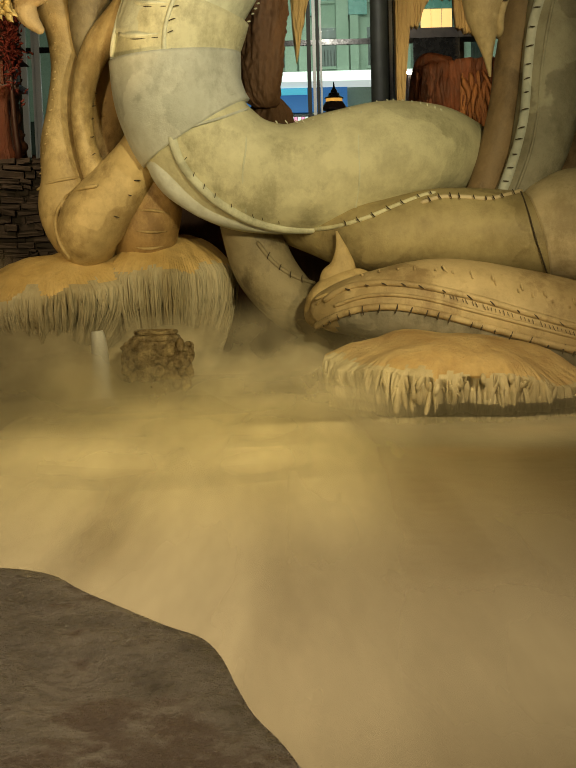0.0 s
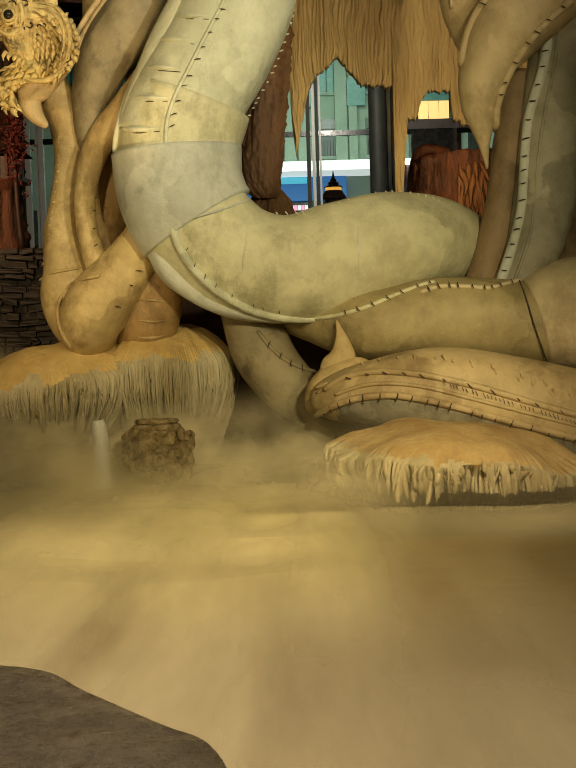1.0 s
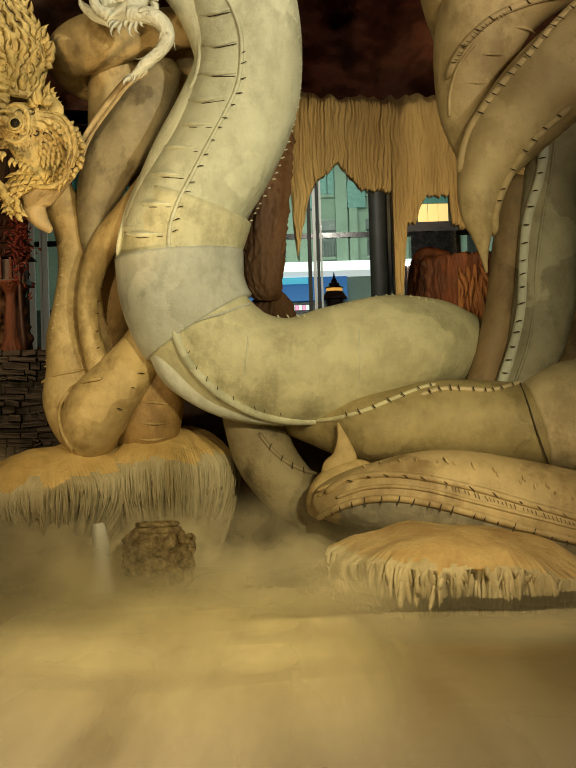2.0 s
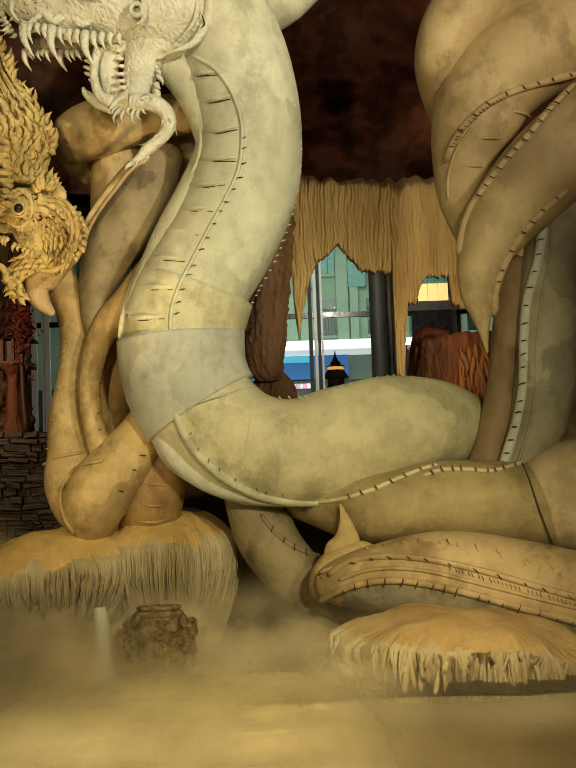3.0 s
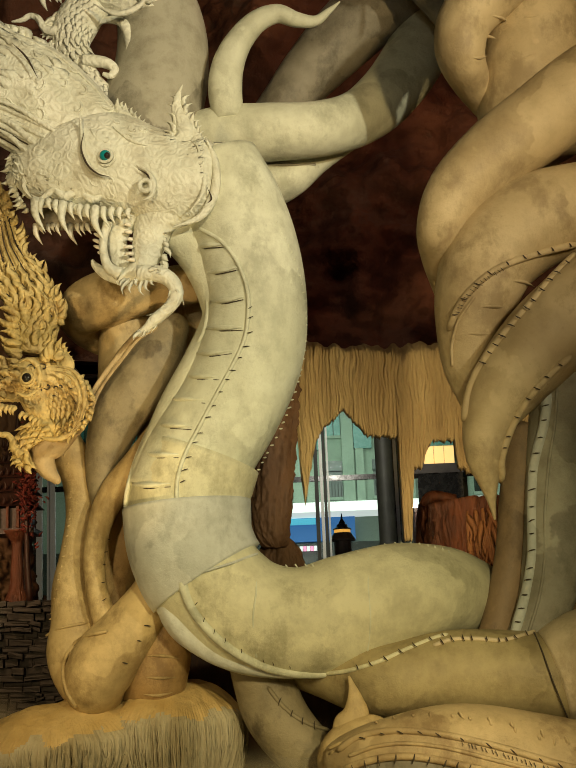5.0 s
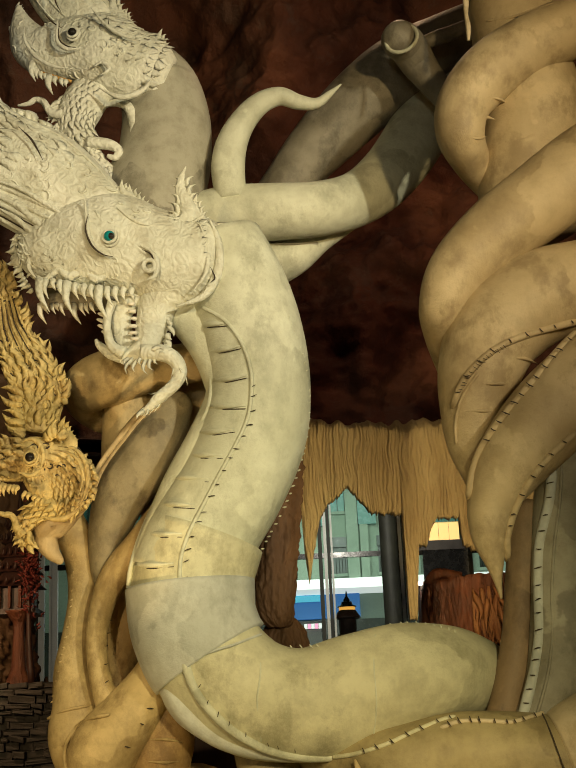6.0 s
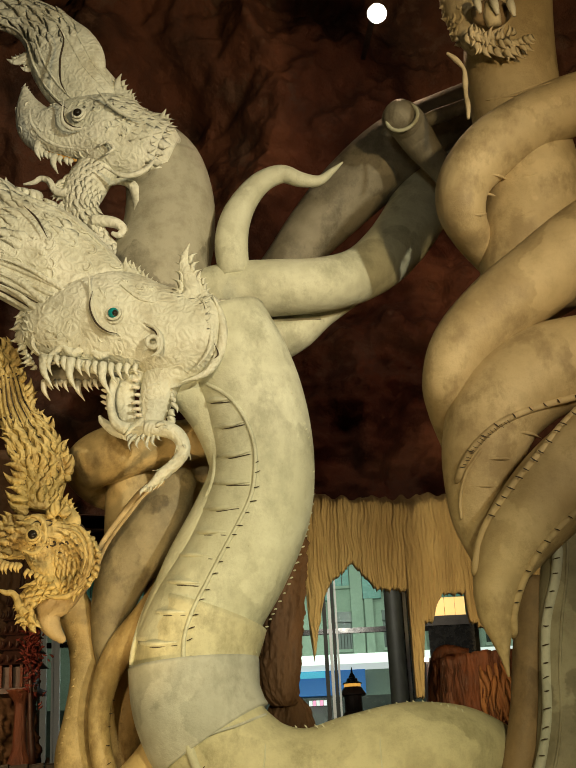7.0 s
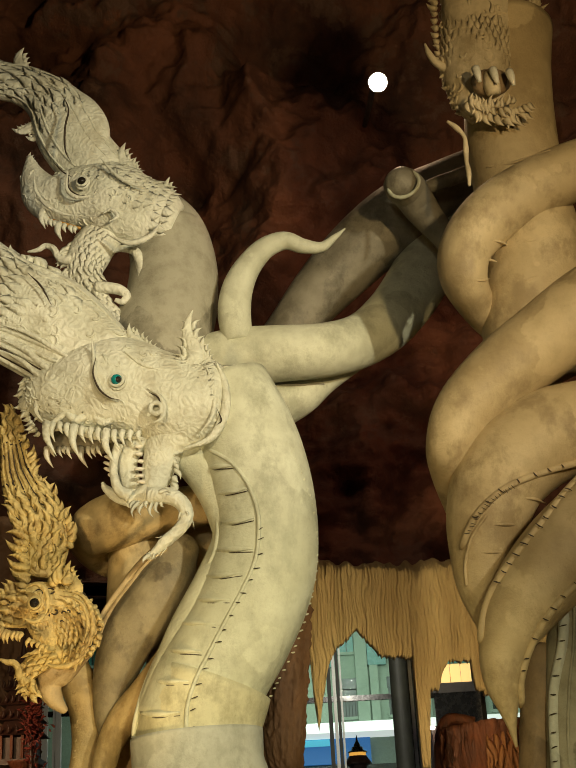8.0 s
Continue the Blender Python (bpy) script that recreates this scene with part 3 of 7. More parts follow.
def hanging_rock(name, pts, mat, label, seed=1):
    """A ribbed stalactite."""
    s = Shape()
    p = spline(pts, 30)
    out = []
    for q in p:
        ring = []
        for a in np.linspace(0, 2 * math.pi, 110, endpoint=False):
            k = 1 + 0.16 * abs(noise.noise(Vector((math.cos(a) * 6 + seed, math.sin(a) * 6, q[2] * 5.4)))) + 0.11 * noise.noise(Vector((math.cos(a) * 12 + seed, math.sin(a) * 12, q[2] * 15))) + 0.17 * noise.noise(Vector((math.cos(a) * 2.2 + seed, math.sin(a) * 2.2, q[2] * 1.4))) + 0.12 * noise.noise(Vector((math.cos(a) * 6, math.sin(a) * 6 + seed, q[2] * 1.5)))
            ring.append((q[0] + math.cos(a) * q[3] * k, q[1] + math.sin(a) * q[3] * k * 0.8, q[2] + 0.03 * noise.noise(Vector((a, seed, q[2])))))
        out.append(ring)
    s.rings(out)
    return tagged(s.done(name, mat), label, "stalactite")


hanging_rock("stalactite", [(-0.2, 16.2, 6.06, 0.46), (-0.19, 16.2, 5.41, 0.37), (-0.18, 16.2, 4.76, 0.32), (-0.21, 16.2, 4.11, 0.285), (-0.24, 16.2, 3.6, 0.248), (-0.21, 16.2, 3.37, 0.197), (-0.18, 16.2, 3.28, 0.127)], BROWNROCK, "thick brown dripstone column above dark boulders", 3)
hanging_rock("boulder", [(-0.15, 16.4, 3.45, 0.096), (-0.13, 16.4, 3.34, 0.186), (-0.13, 16.4, 3.2, 0.25), (-0.14, 16.4, 2.97, 0.294), (-0.15, 16.4, 2.59, 0.319), (-0.21, 16.4, 1.08, 0.347), (-0.26, 16.4, -0.28, 0.375)], BROWNROCK, "brown lumpy boulder under the dripstone column", 8)


hanging_rock("rock_pillar", [(-4.5, 18.1, 7.2, 0.85), (-4.45, 18.1, 6.2, 0.74), (-4.4, 18.1, 5.2, 0.66), (-4.38, 18.1, 4.2, 0.62), (-4.4, 18.1, 3.4, 0.66), (-4.45, 18.1, 2.7, 0.74)], BROWNROCK, "dark brown rock pillar behind the spirit house", 12)
hanging_rock("stalagmite", [(-3.7, 18.3, 3.14, 0.018), (-3.7, 18.3, 2.93, 0.05), (-3.72, 18.3, 2.68, 0.078), (-3.72, 18.3, 2.31, 0.106), (-3.72, 18.3, 2.24, 0.106)], BROWNROCK, "small brown stalagmite behind the spirit house", 4)
hanging_rock("stalagmite", [(-3.55, 18.3, 2.92, 0.018), (-3.56, 18.3, 2.74, 0.053), (-3.56, 18.3, 2.53, 0.078), (-3.57, 18.3, 2.3, 0.106), (-3.57, 18.3, 2.23, 0.106)], BROWNROCK, "small brown stalagmite beside the plaster neck", 6)


def rear_rock():
    """The dark rock mass behind the coils."""
    s = Shape()

    def at(u, v):
        x = -2.0 + 8.5 * u
        h = 2.5 + 0.5 * noise.noise(Vector((x * 0.9, 4, 0))) + 0.25 * noise.noise(Vector((x * 3, 4, 0)))
        h *= min(1.0, 0.25 + u * 9)
        z = -0.35 + (h + 0.35) * math.sin(min(1, v * 1.6) * math.pi / 2)
        y = 15.3 + 0.9 * v + 0.30 * noise.noise(Vector((x * 1.6, z * 1.2, 0))) + 0.12 * noise.noise(Vector((x * 5, z * 3, 0)))
        return x, y, z

    s.sheet(at, 120, 40)
    return tagged(s.done("rear_rock", BROWNROCK), "dark brown rock mass behind the plaster coils", "rock")


rear_rock()


# ---- glazed front and the street behind it ----
def bar(name, lo, hi, mat, parent=None, label=""):
    s = Shape()
    s.box(lo, hi)
    return s.done(name, mat, parent, smooth=False, label=label)


WY = 27.0
FRONT = [(0.73, 5.86), (2.06, 5.81), (2.31, 5.8), (2.87, 5.78), (-5.05, 5.6), (0.16, 5.71), (3.83, 5.74), (0.62, 4.05), (-5.35, 5.61)]


def glazed_front():
    top, low, x0, x1 = 9.6, -0.35, -13.0, 13.0
    wall = bar("window_1", (x0, WY - 0.06, low), (x1, WY + 0.06, 0.55), METAL)
    tagged(wall, "tall shopfront glazing with dark and white metal frames", "window", kind="structure")
    bar("window_frame", (x0, WY - 0.05, top), (x1, WY + 0.05, 10.2), METAL, wall)
    tz = FRONT[0][1] - 0.15
    zone = FRONT[4][1]
    bar("transom", (x0, WY - 0.045, tz - 0.06), (FRONT[1][0], WY + 0.045, tz + 0.05), BLACK, wall)
    bar("transom", (FRONT[1][0], WY - 0.045, tz - 0.02), (x1, WY + 0.045, tz + 0.10), METAL, wall)
    for x, w, m in ((FRONT[0][0] + 0.01, 0.032, WHITEMETAL), (FRONT[0][0] + 0.085, 0.03, METAL), (FRONT[0][0] - 0.10, 0.04, METAL), (FRONT[0][0] + 0.15, 0.02, WHITEMETAL),
                    (FRONT[2][0] - 0.02, 0.02, METAL), (FRONT[2][0] + 0.04, 0.035, WHITEMETAL), (FRONT[2][0] + 0.10, 0.025, METAL),
                    (FRONT[4][0] - 0.02, 0.06, WHITEMETAL), (FRONT[8][0], 0.06, WHITEMETAL), (FRONT[8][0] + 0.20, 0.03, WHITEMETAL), (FRONT[8][0] - 0.09, 0.03, METAL), (FRONT[4][0] + 0.55, 0.04, METAL),
                    (FRONT[6][0], 0.05, METAL), (FRONT[6][0] + 1.7, 0.05, METAL), (FRONT[4][0] + 2.2, 0.05, METAL), (-8.0, 0.05, METAL), (8.0, 0.05, METAL), (-10.5, 0.05, METAL), (10.5, 0.05, METAL)):
        s = Shape()
        s.box((x - w, WY - 0.075, 0.55), (x + w, WY + 0.075, top))
        s.done("mullion", m, wall, smooth=False)
    edges = [x0, -8, FRONT[8][0], FRONT[4][0], FRONT[0][0], FRONT[2][0], FRONT[6][0], 8, x1]
    for a, b in zip(edges[:-1], edges[1:]):
        p = bar("pane", (a, WY - 0.004, 0.55), (b, WY + 0.004, top), GLASS, wall)
        p.visible_shadow = False


glazed_front()


def round_column():
    x = FRONT[1][0]
    s = Shape()
    s.tube([(x, WY - 0.7, -0.35, 0.19), (x, WY - 0.7, 4, 0.185), (x, WY - 0.7, 8.4, 0.185)], 0, 28, n=2)
    return tagged(s.done("column", METAL), "dark round metal column beside the glazing", "column", kind="structure")


round_column()


def upper_wall():
    return slab("wall_north", (-13.4, 26.7, 10.2), (13.4, 27.3, 19), WALLMAT, "dark wall above the glazed front", "wall")


upper_wall()


def street_building():
    """The pale green building over the street, with pilasters, windows, awning and signs."""
    Y = 45.0
    at = [(-0.17, 11.18), (0.5, 9.86), (1.42, 9.82), (2.05, 8.75), (1.38, 8.78), (2.03, 8.18), (1.29, 7.35), (2.02, 7.95), (2.13, 8.57), (2.97, 8.54), (3.12, 9.61), (3.49, 7.18), (3.47, 6.83), (0.21, 6.95), (1.94, 6.17), (0.35, 5.97), (1.04, 5.66)]
    root = thing("street_building", (1.0, Y, -0.35), "pale green building across the street, lit at night", "building")
    w = Shape()
    w.box((-14, Y, -0.35), (16, Y + 3, 16))
    put(w.done("wall", FACADE, smooth=False), root)
    # pilasters and windows by bay
    bay = at[9][0] - at[6][0] + 0.12
    x = at[6][0] - 5 * bay
    zl, zm, zu = at[6][1], at[5][1], at[2][1]
    for i in range(12):
        s = Shape()
        s.box((x + 0.72, Y - 0.32, zl - 0.2), (x + 1.14, Y, 16))
        s.box((x + 1.2, Y - 0.26, zl - 0.2), (x + 1.5, Y, 16))
        put(s.done("pilaster", FACADE, smooth=False), root)
        for k, (a, b) in enumerate(((zl + 0.25, zm + 0.35), (zu + 0.02, zu + 1.5), (zu + 2.4, zu + 4.0))):
            win = bar("window", (x + 0.03, Y - 0.05, a), (x + 0.70, Y - 0.01, b), FACADE_DARK if k == 0 else FACADE_TEAL)
            put(win, root)
            sill = bar("sill", (x - 0.02, Y - 0.14, a - 0.10), (x + 0.74, Y, a), FACADE)
            put(sill, root)
            for q in range(6 if k == 0 else 2):
                rod = bar("rail_bar" if k == 0 else "glazing_bar", (x + 0.08 + q * (0.11 if k == 0 else 0.36), Y - 0.10, a), (x + 0.105 + q * (0.11 if k == 0 else 0.36), Y - 0.06, a + (0.55 if k == 0 else b - a)), METAL)
                put(rod, root)
        head = bar("lintel", (x + 0.0, Y - 0.20, zm + 0.36), (x + 0.72, Y, zm + 0.72), FACADE_DARK)
        put(head, root)
        teal = bar("spandrel", (x + 1.16, Y - 0.30, zu - 0.5), (x + bay, Y - 0.05, zu + 0.45), FACADE_TEAL)
        put(teal, root)
        x += bay
    aw = bar("awning", (-2.6, Y - 2.2, at[12][1] + 0.02), (10, Y - 0.3, at[11][1]), WHITE_GLOW)
    put(aw, root)
    sign = bar("sign", (-2.6, Y - 0.5, at[14][1] - 0.15), (at[14][0] + 0.4, Y - 0.3, at[13][1] - 0.1), BLUE_GLOW, label="lit blue shop sign")
    put(sign, root)
    put(bar("sign_trim", (-2.6, Y - 0.56, at[13][1] - 0.34), (0.95, Y - 0.5, at[13][1] - 0.12), CYAN_GLOW, label="lit pale cyan strip of the sign"), root)
    shop = bar("shop_front", (-9, Y - 0.35, -0.35), (10, Y - 0.2, at[14][1] - 0.2), FACADE_DARK)
    put(shop, root)
    for dx in range(6):
        pn = bar("sign_panel", (at[15][0] + dx * 0.125, Y - 0.62, at[16][1] + 0.02), (at[15][0] + dx * 0.125 + 0.11, Y - 0.5, at[15][1] - 0.12), PINK_GLOW if dx % 2 else WHITE_GLOW, label="lit pink and white sign panel")
        put(pn, root)
    return root


street_building()


def pagoda_lantern():
    a = [(1.39, 5.49), (1.38, 5.16), (1.64, 5.15), (1.37, 5.01), (1.6, 4.53)]
    x, zt = a[0]
    root = thing("pagoda_lantern", (x, 33.0, -0.35), "dark pagoda-roofed street kiosk with lit orange band", "kiosk")
    w = a[2][0] - x
    zb, ze = a[1][1], a[3][1]

    def lathe(name, steps, mat):
        s = Shape()
        s.rings([[(x + r * math.cos(q), 33 + r * math.sin(q), z) for q in np.linspace(0, 2 * math.pi, 12, endpoint=False)] for z, r in steps])
        put(s.done(name, mat, smooth=False), root)

    lathe("spire", [(zt + 0.14, 0.01), (zt, 0.03), (zt - 0.08, 0.07)], BLACK)
    lathe("roof", [(zt - 0.08, 0.08), (zt - 0.14, w * 0.35), (zt - 0.15, w * 0.55), (zt - 0.22, w * 0.6), (zt - 0.26, w * 0.95), (zt - 0.29, w * 1.0)], BLACK)
    lathe("lit_band", [(zt - 0.29, w * 0.85), (zt - 0.37, w * 0.85)], ORANGE_GLOW)
    lathe("lower_roof", [(zt - 0.37, w * 0.9), (ze - 0.06, w * 1.35), (ze - 0.10, w * 1.35)], DARKWOOD)
    lathe("base", [(ze - 0.10, w * 0.9), (ze - 0.5, w * 0.9), (ze - 0.52, w * 1.1), (-0.35, w * 1.1)], DARKWOOD)


pagoda_lantern()


def lit_recess():
    """The lit yellow opening with its dark screen below, right of the glazing."""
    a = [(2.82, 6.08), (3.45, 5.65), (2.75, 6.25), (3.47, 6.04), (2.64, 5.5), (3.55, 4.86), (2.57, 5.66), (4.27, 5.46)]
    root = thing("lit_cabinet", ((a[0][0] + a[1][0]) / 2, 25.5, -0.35), "dark cabinet with a lit yellow glass upper part", "cabinet")
    body = bar("body", (a[4][0] - 0.1, 25.3, -0.35), (a[5][0] + 0.6, 25.9, a[5][1]), DARKWOOD)
    put(body, root)
    put(bar("shelf", (a[6][0], 25.2, a[7][1] + 0.01), (a[7][0], 25.9, a[6][1]), DARKSTONE), root)
    put(bar("screen", (a[4][0], 25.22, a[5][1]), (a[5][0], 25.3, a[4][1]), BLACK), root)
    wdt = (a[1][0] - a[0][0]) / 3
    for i in range(3):
        put(bar("pane", (a[0][0] + i * wdt, 25.45, a[1][1]), (a[0][0] + (i + 1) * wdt - 0.015, 25.5, a[0][1]), YELLOW_GLOW, label="lit yellow glass pane"), root)
    put(bar("header", (a[2][0], 25.4, a[3][1] + 0.02), (a[3][0], 25.6, a[2][1]), FACADE_TEAL), root)
    b = [(2.52, 4.81)]
    put(bar("lamp", (b[0][0] - 0.07, 25.15, b[0][1] - 0.03), (b[0][0] + 0.07, 25.2, b[0][1] + 0.03), LAMP_GLOW, label="small bright lamp"), root)


lit_recess()


# ---- the naga statues: each is one cast piece ----
def teeth(s, line, count, length, w, mat, down=(-0.1, 0, -1), seed=1, big=()):
    p = spline(line, 8)
    rnd = random.Random(seed)
    for i in range(count):
        c = p[int((i + 0.5) / count * (len(p) - 1)), :3]
        L = length * (2.0 if i in big else rnd.uniform(0.6, 1.2))
        d = np.array(down, float)
        d /= np.linalg.norm(d)
        s.cone(c, c + d * L + np.array((rnd.uniform(-0.1, 0.1), 0, 0)) * L, w * (1.5 if i in big else 1), mat, bend=(-0.12 * L, -0.03, 0))


def eye(s, c, r, iris, lid, front=(-0.15, -1, 0.05)):
    f = np.array(front) / np.linalg.norm(front)
    s.ball(np.array(c) + f * r * 0.15, r, iris)
    s.hoop(np.array(c) + f * r * 0.10, r * 1.2, r * 0.30, lid, 0.95, front=front)
    s.hoop(np.array(c) - f * r * 0.45, r * 1.5, r * 0.28, lid, 1.08, front=front)


def white_naga():
    s = Shape()
    body = [(-0.67, 13, 7.21, 0.519), (-0.48, 13, 6.68, 0.571), (-0.33, 13, 6.08, 0.583), (-0.27, 13, 5.55, 0.559), (-0.36, 13, 5.03, 0.582), (-0.61, 13, 4.47, 0.582), (-0.92, 13, 3.97, 0.584), (-1.09, 13, 3.51, 0.605)]
    lower = [(-0.87, 13, 3.98, 0.61), (-1.05, 13, 3.47, 0.62), (-1.02, 13, 3.11, 0.611), (-0.85, 13, 2.67, 0.603), (-0.48, 13, 2.33, 0.596), (0.05, 13, 2.22, 0.56), (0.58, 13, 2.32, 0.576), (1.09, 13, 2.45, 0.526), (1.52, 13.2, 2.49, 0.473), (1.84, 13.7, 2.44, 0.448), (2.05, 14.4, 2.4, 0.448), (2.18, 15.2, 2.32, 0.443)]
    sleeve = [(-1.05, 13, 3.46, 0.643), (-1.03, 13, 3.13, 0.636), (-0.94, 13, 2.85, 0.63), (-0.86, 13, 2.71, 0.624)]
    s.tube(body, 0, 56, wobble=0.02)
    s.tube(lower, 8, 56, wobble=0.03)
    s.tube(sleeve, 1, 56, wobble=0.02, grow=0.022)
    # raised border of the belly plates, with its row of slits
    edge = [(-0.789, 12.575, 6.312), (-0.585, 12.467, 6.14), (-0.43, 12.436, 5.906), (-0.339, 12.443, 5.637), (-0.327, 12.437, 5.378), (-0.377, 12.42, 5.069), (-0.515, 12.419, 4.78), (-0.692, 12.423, 4.475), (-0.858, 12.421, 4.18), (-1.001, 12.395, 3.907), (-1.086, 12.387, 3.657), (-1.101, 12.382, 3.43)]
    s.cord(edge, 0.022, 0)
    slit = [(-0.304, 12.431, 5.478), (-0.314, 12.413, 5.167), (-0.37, 12.408, 4.964), (-0.552, 12.409, 4.668), (-0.673, 12.409, 4.446), (-0.813, 12.408, 4.176), (-0.951, 12.379, 3.903), (-1.025, 12.373, 3.682), (-1.041, 12.37, 3.436)]
    s.stitches(slit, 0.145, 0.050, 0.0058, 3, slant=0.5)
    lip = [(-1.183, 13.001, 6.437), (-0.981, 13.012, 6.216), (-0.814, 12.738, 5.852), (-0.761, 12.733, 5.559), (-0.785, 12.691, 5.313), (-0.858, 12.713, 5.139), (-1.027, 12.902, 4.917), (-1.218, 12.881, 4.595), (-1.401, 12.891, 4.292), (-1.551, 12.896, 3.967), (-1.621, 12.751, 3.661), (-1.654, 12.78, 3.484)]
    s.cord(lip, 0.026, 0)
    s.tube([(-1.13, 12.86, 6.47, 0.212), (-0.78, 12.86, 6.06, 0.252), (-0.6, 12.86, 5.64, 0.259), (-0.6, 12.86, 5.37, 0.247), (-0.77, 12.86, 4.94, 0.274), (-1.05, 12.86, 4.47, 0.261), (-1.26, 12.86, 4.03, 0.247), (-1.41, 12.86, 3.63, 0.254)], 0, 32, flat=0.8)
    # edges between the belly plates
    for a in ([(-0.968, 13.001, 6.255), (-0.743, 12.569, 6.135), (-0.56, 12.46, 6.106)], [(-0.835, 12.767, 5.889), (-0.597, 12.511, 5.834), (-0.422, 12.44, 5.845)], [(-0.761, 12.733, 5.559), (-0.557, 12.519, 5.513), (-0.373, 12.451, 5.527)],
              [(-0.802, 12.692, 5.262), (-0.589, 12.49, 5.213), (-0.393, 12.429, 5.194)], [(-0.93, 12.748, 5.011), (-0.723, 12.508, 4.952), (-0.51, 12.429, 4.954)], [(-1.091, 12.891, 4.801), (-0.871, 12.532, 4.719), (-0.647, 12.432, 4.687)],
              [(-1.245, 12.879, 4.559), (-1.029, 12.553, 4.496), (-0.793, 12.437, 4.452)], [(-1.383, 12.827, 4.284), (-1.152, 12.514, 4.22), (-0.938, 12.429, 4.185)], [(-1.522, 12.83, 3.996), (-1.287, 12.503, 3.922), (-1.071, 12.408, 3.902)], [(-1.602, 12.722, 3.676), (-1.391, 12.485, 3.614), (-1.156, 12.396, 3.611)]):
        s.tube([(*(0.8 * np.array(a[0]) + 0.2 * np.array(a[1])), 0.022), (*a[1], 0.032), (*a[2], 0.008)], 0, 8, n=4)
        # thin dark line draws the shadow below each plate edge
        q = np.array(a) + np.array((0, -0.012, -0.036))
        s.tube([(*(0.5 * q[0] + 0.5 * q[1]), 0.002), (*q[1], 0.0045), (*(0.3 * q[1] + 0.7 * q[2]), 0.0055), (*q[2], 0.003)], 3, 6, n=3)
    # saw-toothed outer back
    back = [(-0.41, 12.45, 6.849), (-0.168, 12.492, 6.594), (0.071, 12.595, 6.218), (0.219, 12.732, 5.811), (0.268, 12.857, 5.478), (0.243, 12.931, 5.076), (0.158, 13.036, 4.735), (-0.03, 13.05, 4.271), (-0.223, 13.063, 3.94), (-0.37, 12.843, 3.627), (-0.435, 12.824, 3.464)]
    s.stitches(back, 0.085, 0.03, 0.010, 0, lift=0.0, slant=0.8)
    # border cord of the lower coil
    cord = [(-1.068, 12.432, 2.633), (-1.008, 12.458, 2.443), (-0.899, 12.483, 2.256), (-0.713, 12.516, 2.057), (-0.478, 12.577, 1.889), (-0.216, 12.669, 1.773), (0.102, 12.766, 1.712), (0.502, 12.891, 1.722), (0.759, 12.99, 1.767)]
    s.cord(cord, 0.047, 0, 10)
    s.stitches([(-0.963, 12.404, 2.521), (-0.875, 12.439, 2.288), (-0.662, 12.475, 2.059), (-0.332, 12.549, 1.864), (0.053, 12.655, 1.753)], 0.17, 0.037, 0.0050, 3, slant=0.6)
    # pointed belly plates below the cord
    s.tube([(-1.32, 12.8, 2.6, 0.0698), (-1.21, 12.8, 2.41, 0.159), (-1.08, 12.8, 2.23, 0.199), (-0.88, 12.8, 2.07, 0.199), (-0.65, 12.8, 1.93, 0.164), (-0.33, 12.8, 1.81, 0.115), (0.05, 12.8, 1.74, 0.0648), (0.39, 12.8, 1.74, 0.00997)], 1, 20, wobble=0.25)
    # upper edge of the lower coil, and joints between the cast lengths
    s.stitches([(-0.107, 12.818, 2.784), (0.292, 12.754, 2.784), (0.698, 12.796, 2.892), (1.117, 12.962, 2.984), (1.461, 12.888, 2.923), (1.634, 12.891, 2.856)], 0.09, 0.03, 0.009, 0, lift=0.0, slant=0.9)
    s.cord([(-0.36, 12.668, 2.851), (-0.345, 12.465, 2.54), (-0.387, 12.417, 2.249), (-0.369, 12.546, 1.914)], 0.010, 0, 6)
    s.cord([(0.797, 12.658, 2.826), (0.754, 12.464, 2.548), (0.757, 12.454, 2.208), (0.725, 12.617, 1.922)], 0.009, 0, 6)
    s.cord([(-1.645, 12.75, 3.439), (-1.3, 12.408, 3.363), (-0.955, 12.362, 3.373), (-0.67, 12.477, 3.372), (-0.436, 12.797, 3.42)], 0.012, 1, 6)
    s.cord([(-1.015, 12.39, 2.667), (-0.829, 12.374, 2.732), (-0.588, 12.443, 2.801), (-0.35, 12.692, 2.902)], 0.014, 1, 6)

    # head
    skull = [(-0.61, 12.7, 6.9, 0.234), (-0.72, 12.7, 6.91, 0.457), (-1.09, 12.7, 6.92, 0.516), (-1.46, 12.7, 7.06, 0.518), (-1.78, 12.7, 7.18, 0.546), (-2.1, 12.7, 7.16, 0.519), (-2.4, 12.7, 7.11, 0.427), (-2.58, 12.7, 7.07, 0.352), (-2.72, 12.7, 7.03, 0.24), (-2.79, 12.7, 7.01, 0.0959)]
    crest = [(-1.42, 12.72, 7.25, 0.2), (-1.87, 12.72, 7.5, 0.35), (-2.23, 12.75, 7.78, 0.464), (-2.59, 12.75, 8.05, 0.528), (-2.98, 12.75, 8.27, 0.525), (-3.38, 12.75, 8.65, 0.447), (-3.8, 12.75, 9.12, 0.367), (-4.12, 12.75, 9.72, 0.23), (-4.26, 12.75, 10.2, 0.058)]
    jaw = [(-1.11, 12.7, 6.66, 0.317), (-1.28, 12.7, 6.47, 0.22), (-1.36, 12.7, 6.23, 0.182), (-1.43, 12.7, 6, 0.14), (-1.6, 12.7, 5.87, 0.093), (-1.8, 12.7, 5.9, 0.065), (-1.93, 12.7, 6, 0.041), (-1.97, 12.7, 6.07, 0.016)]
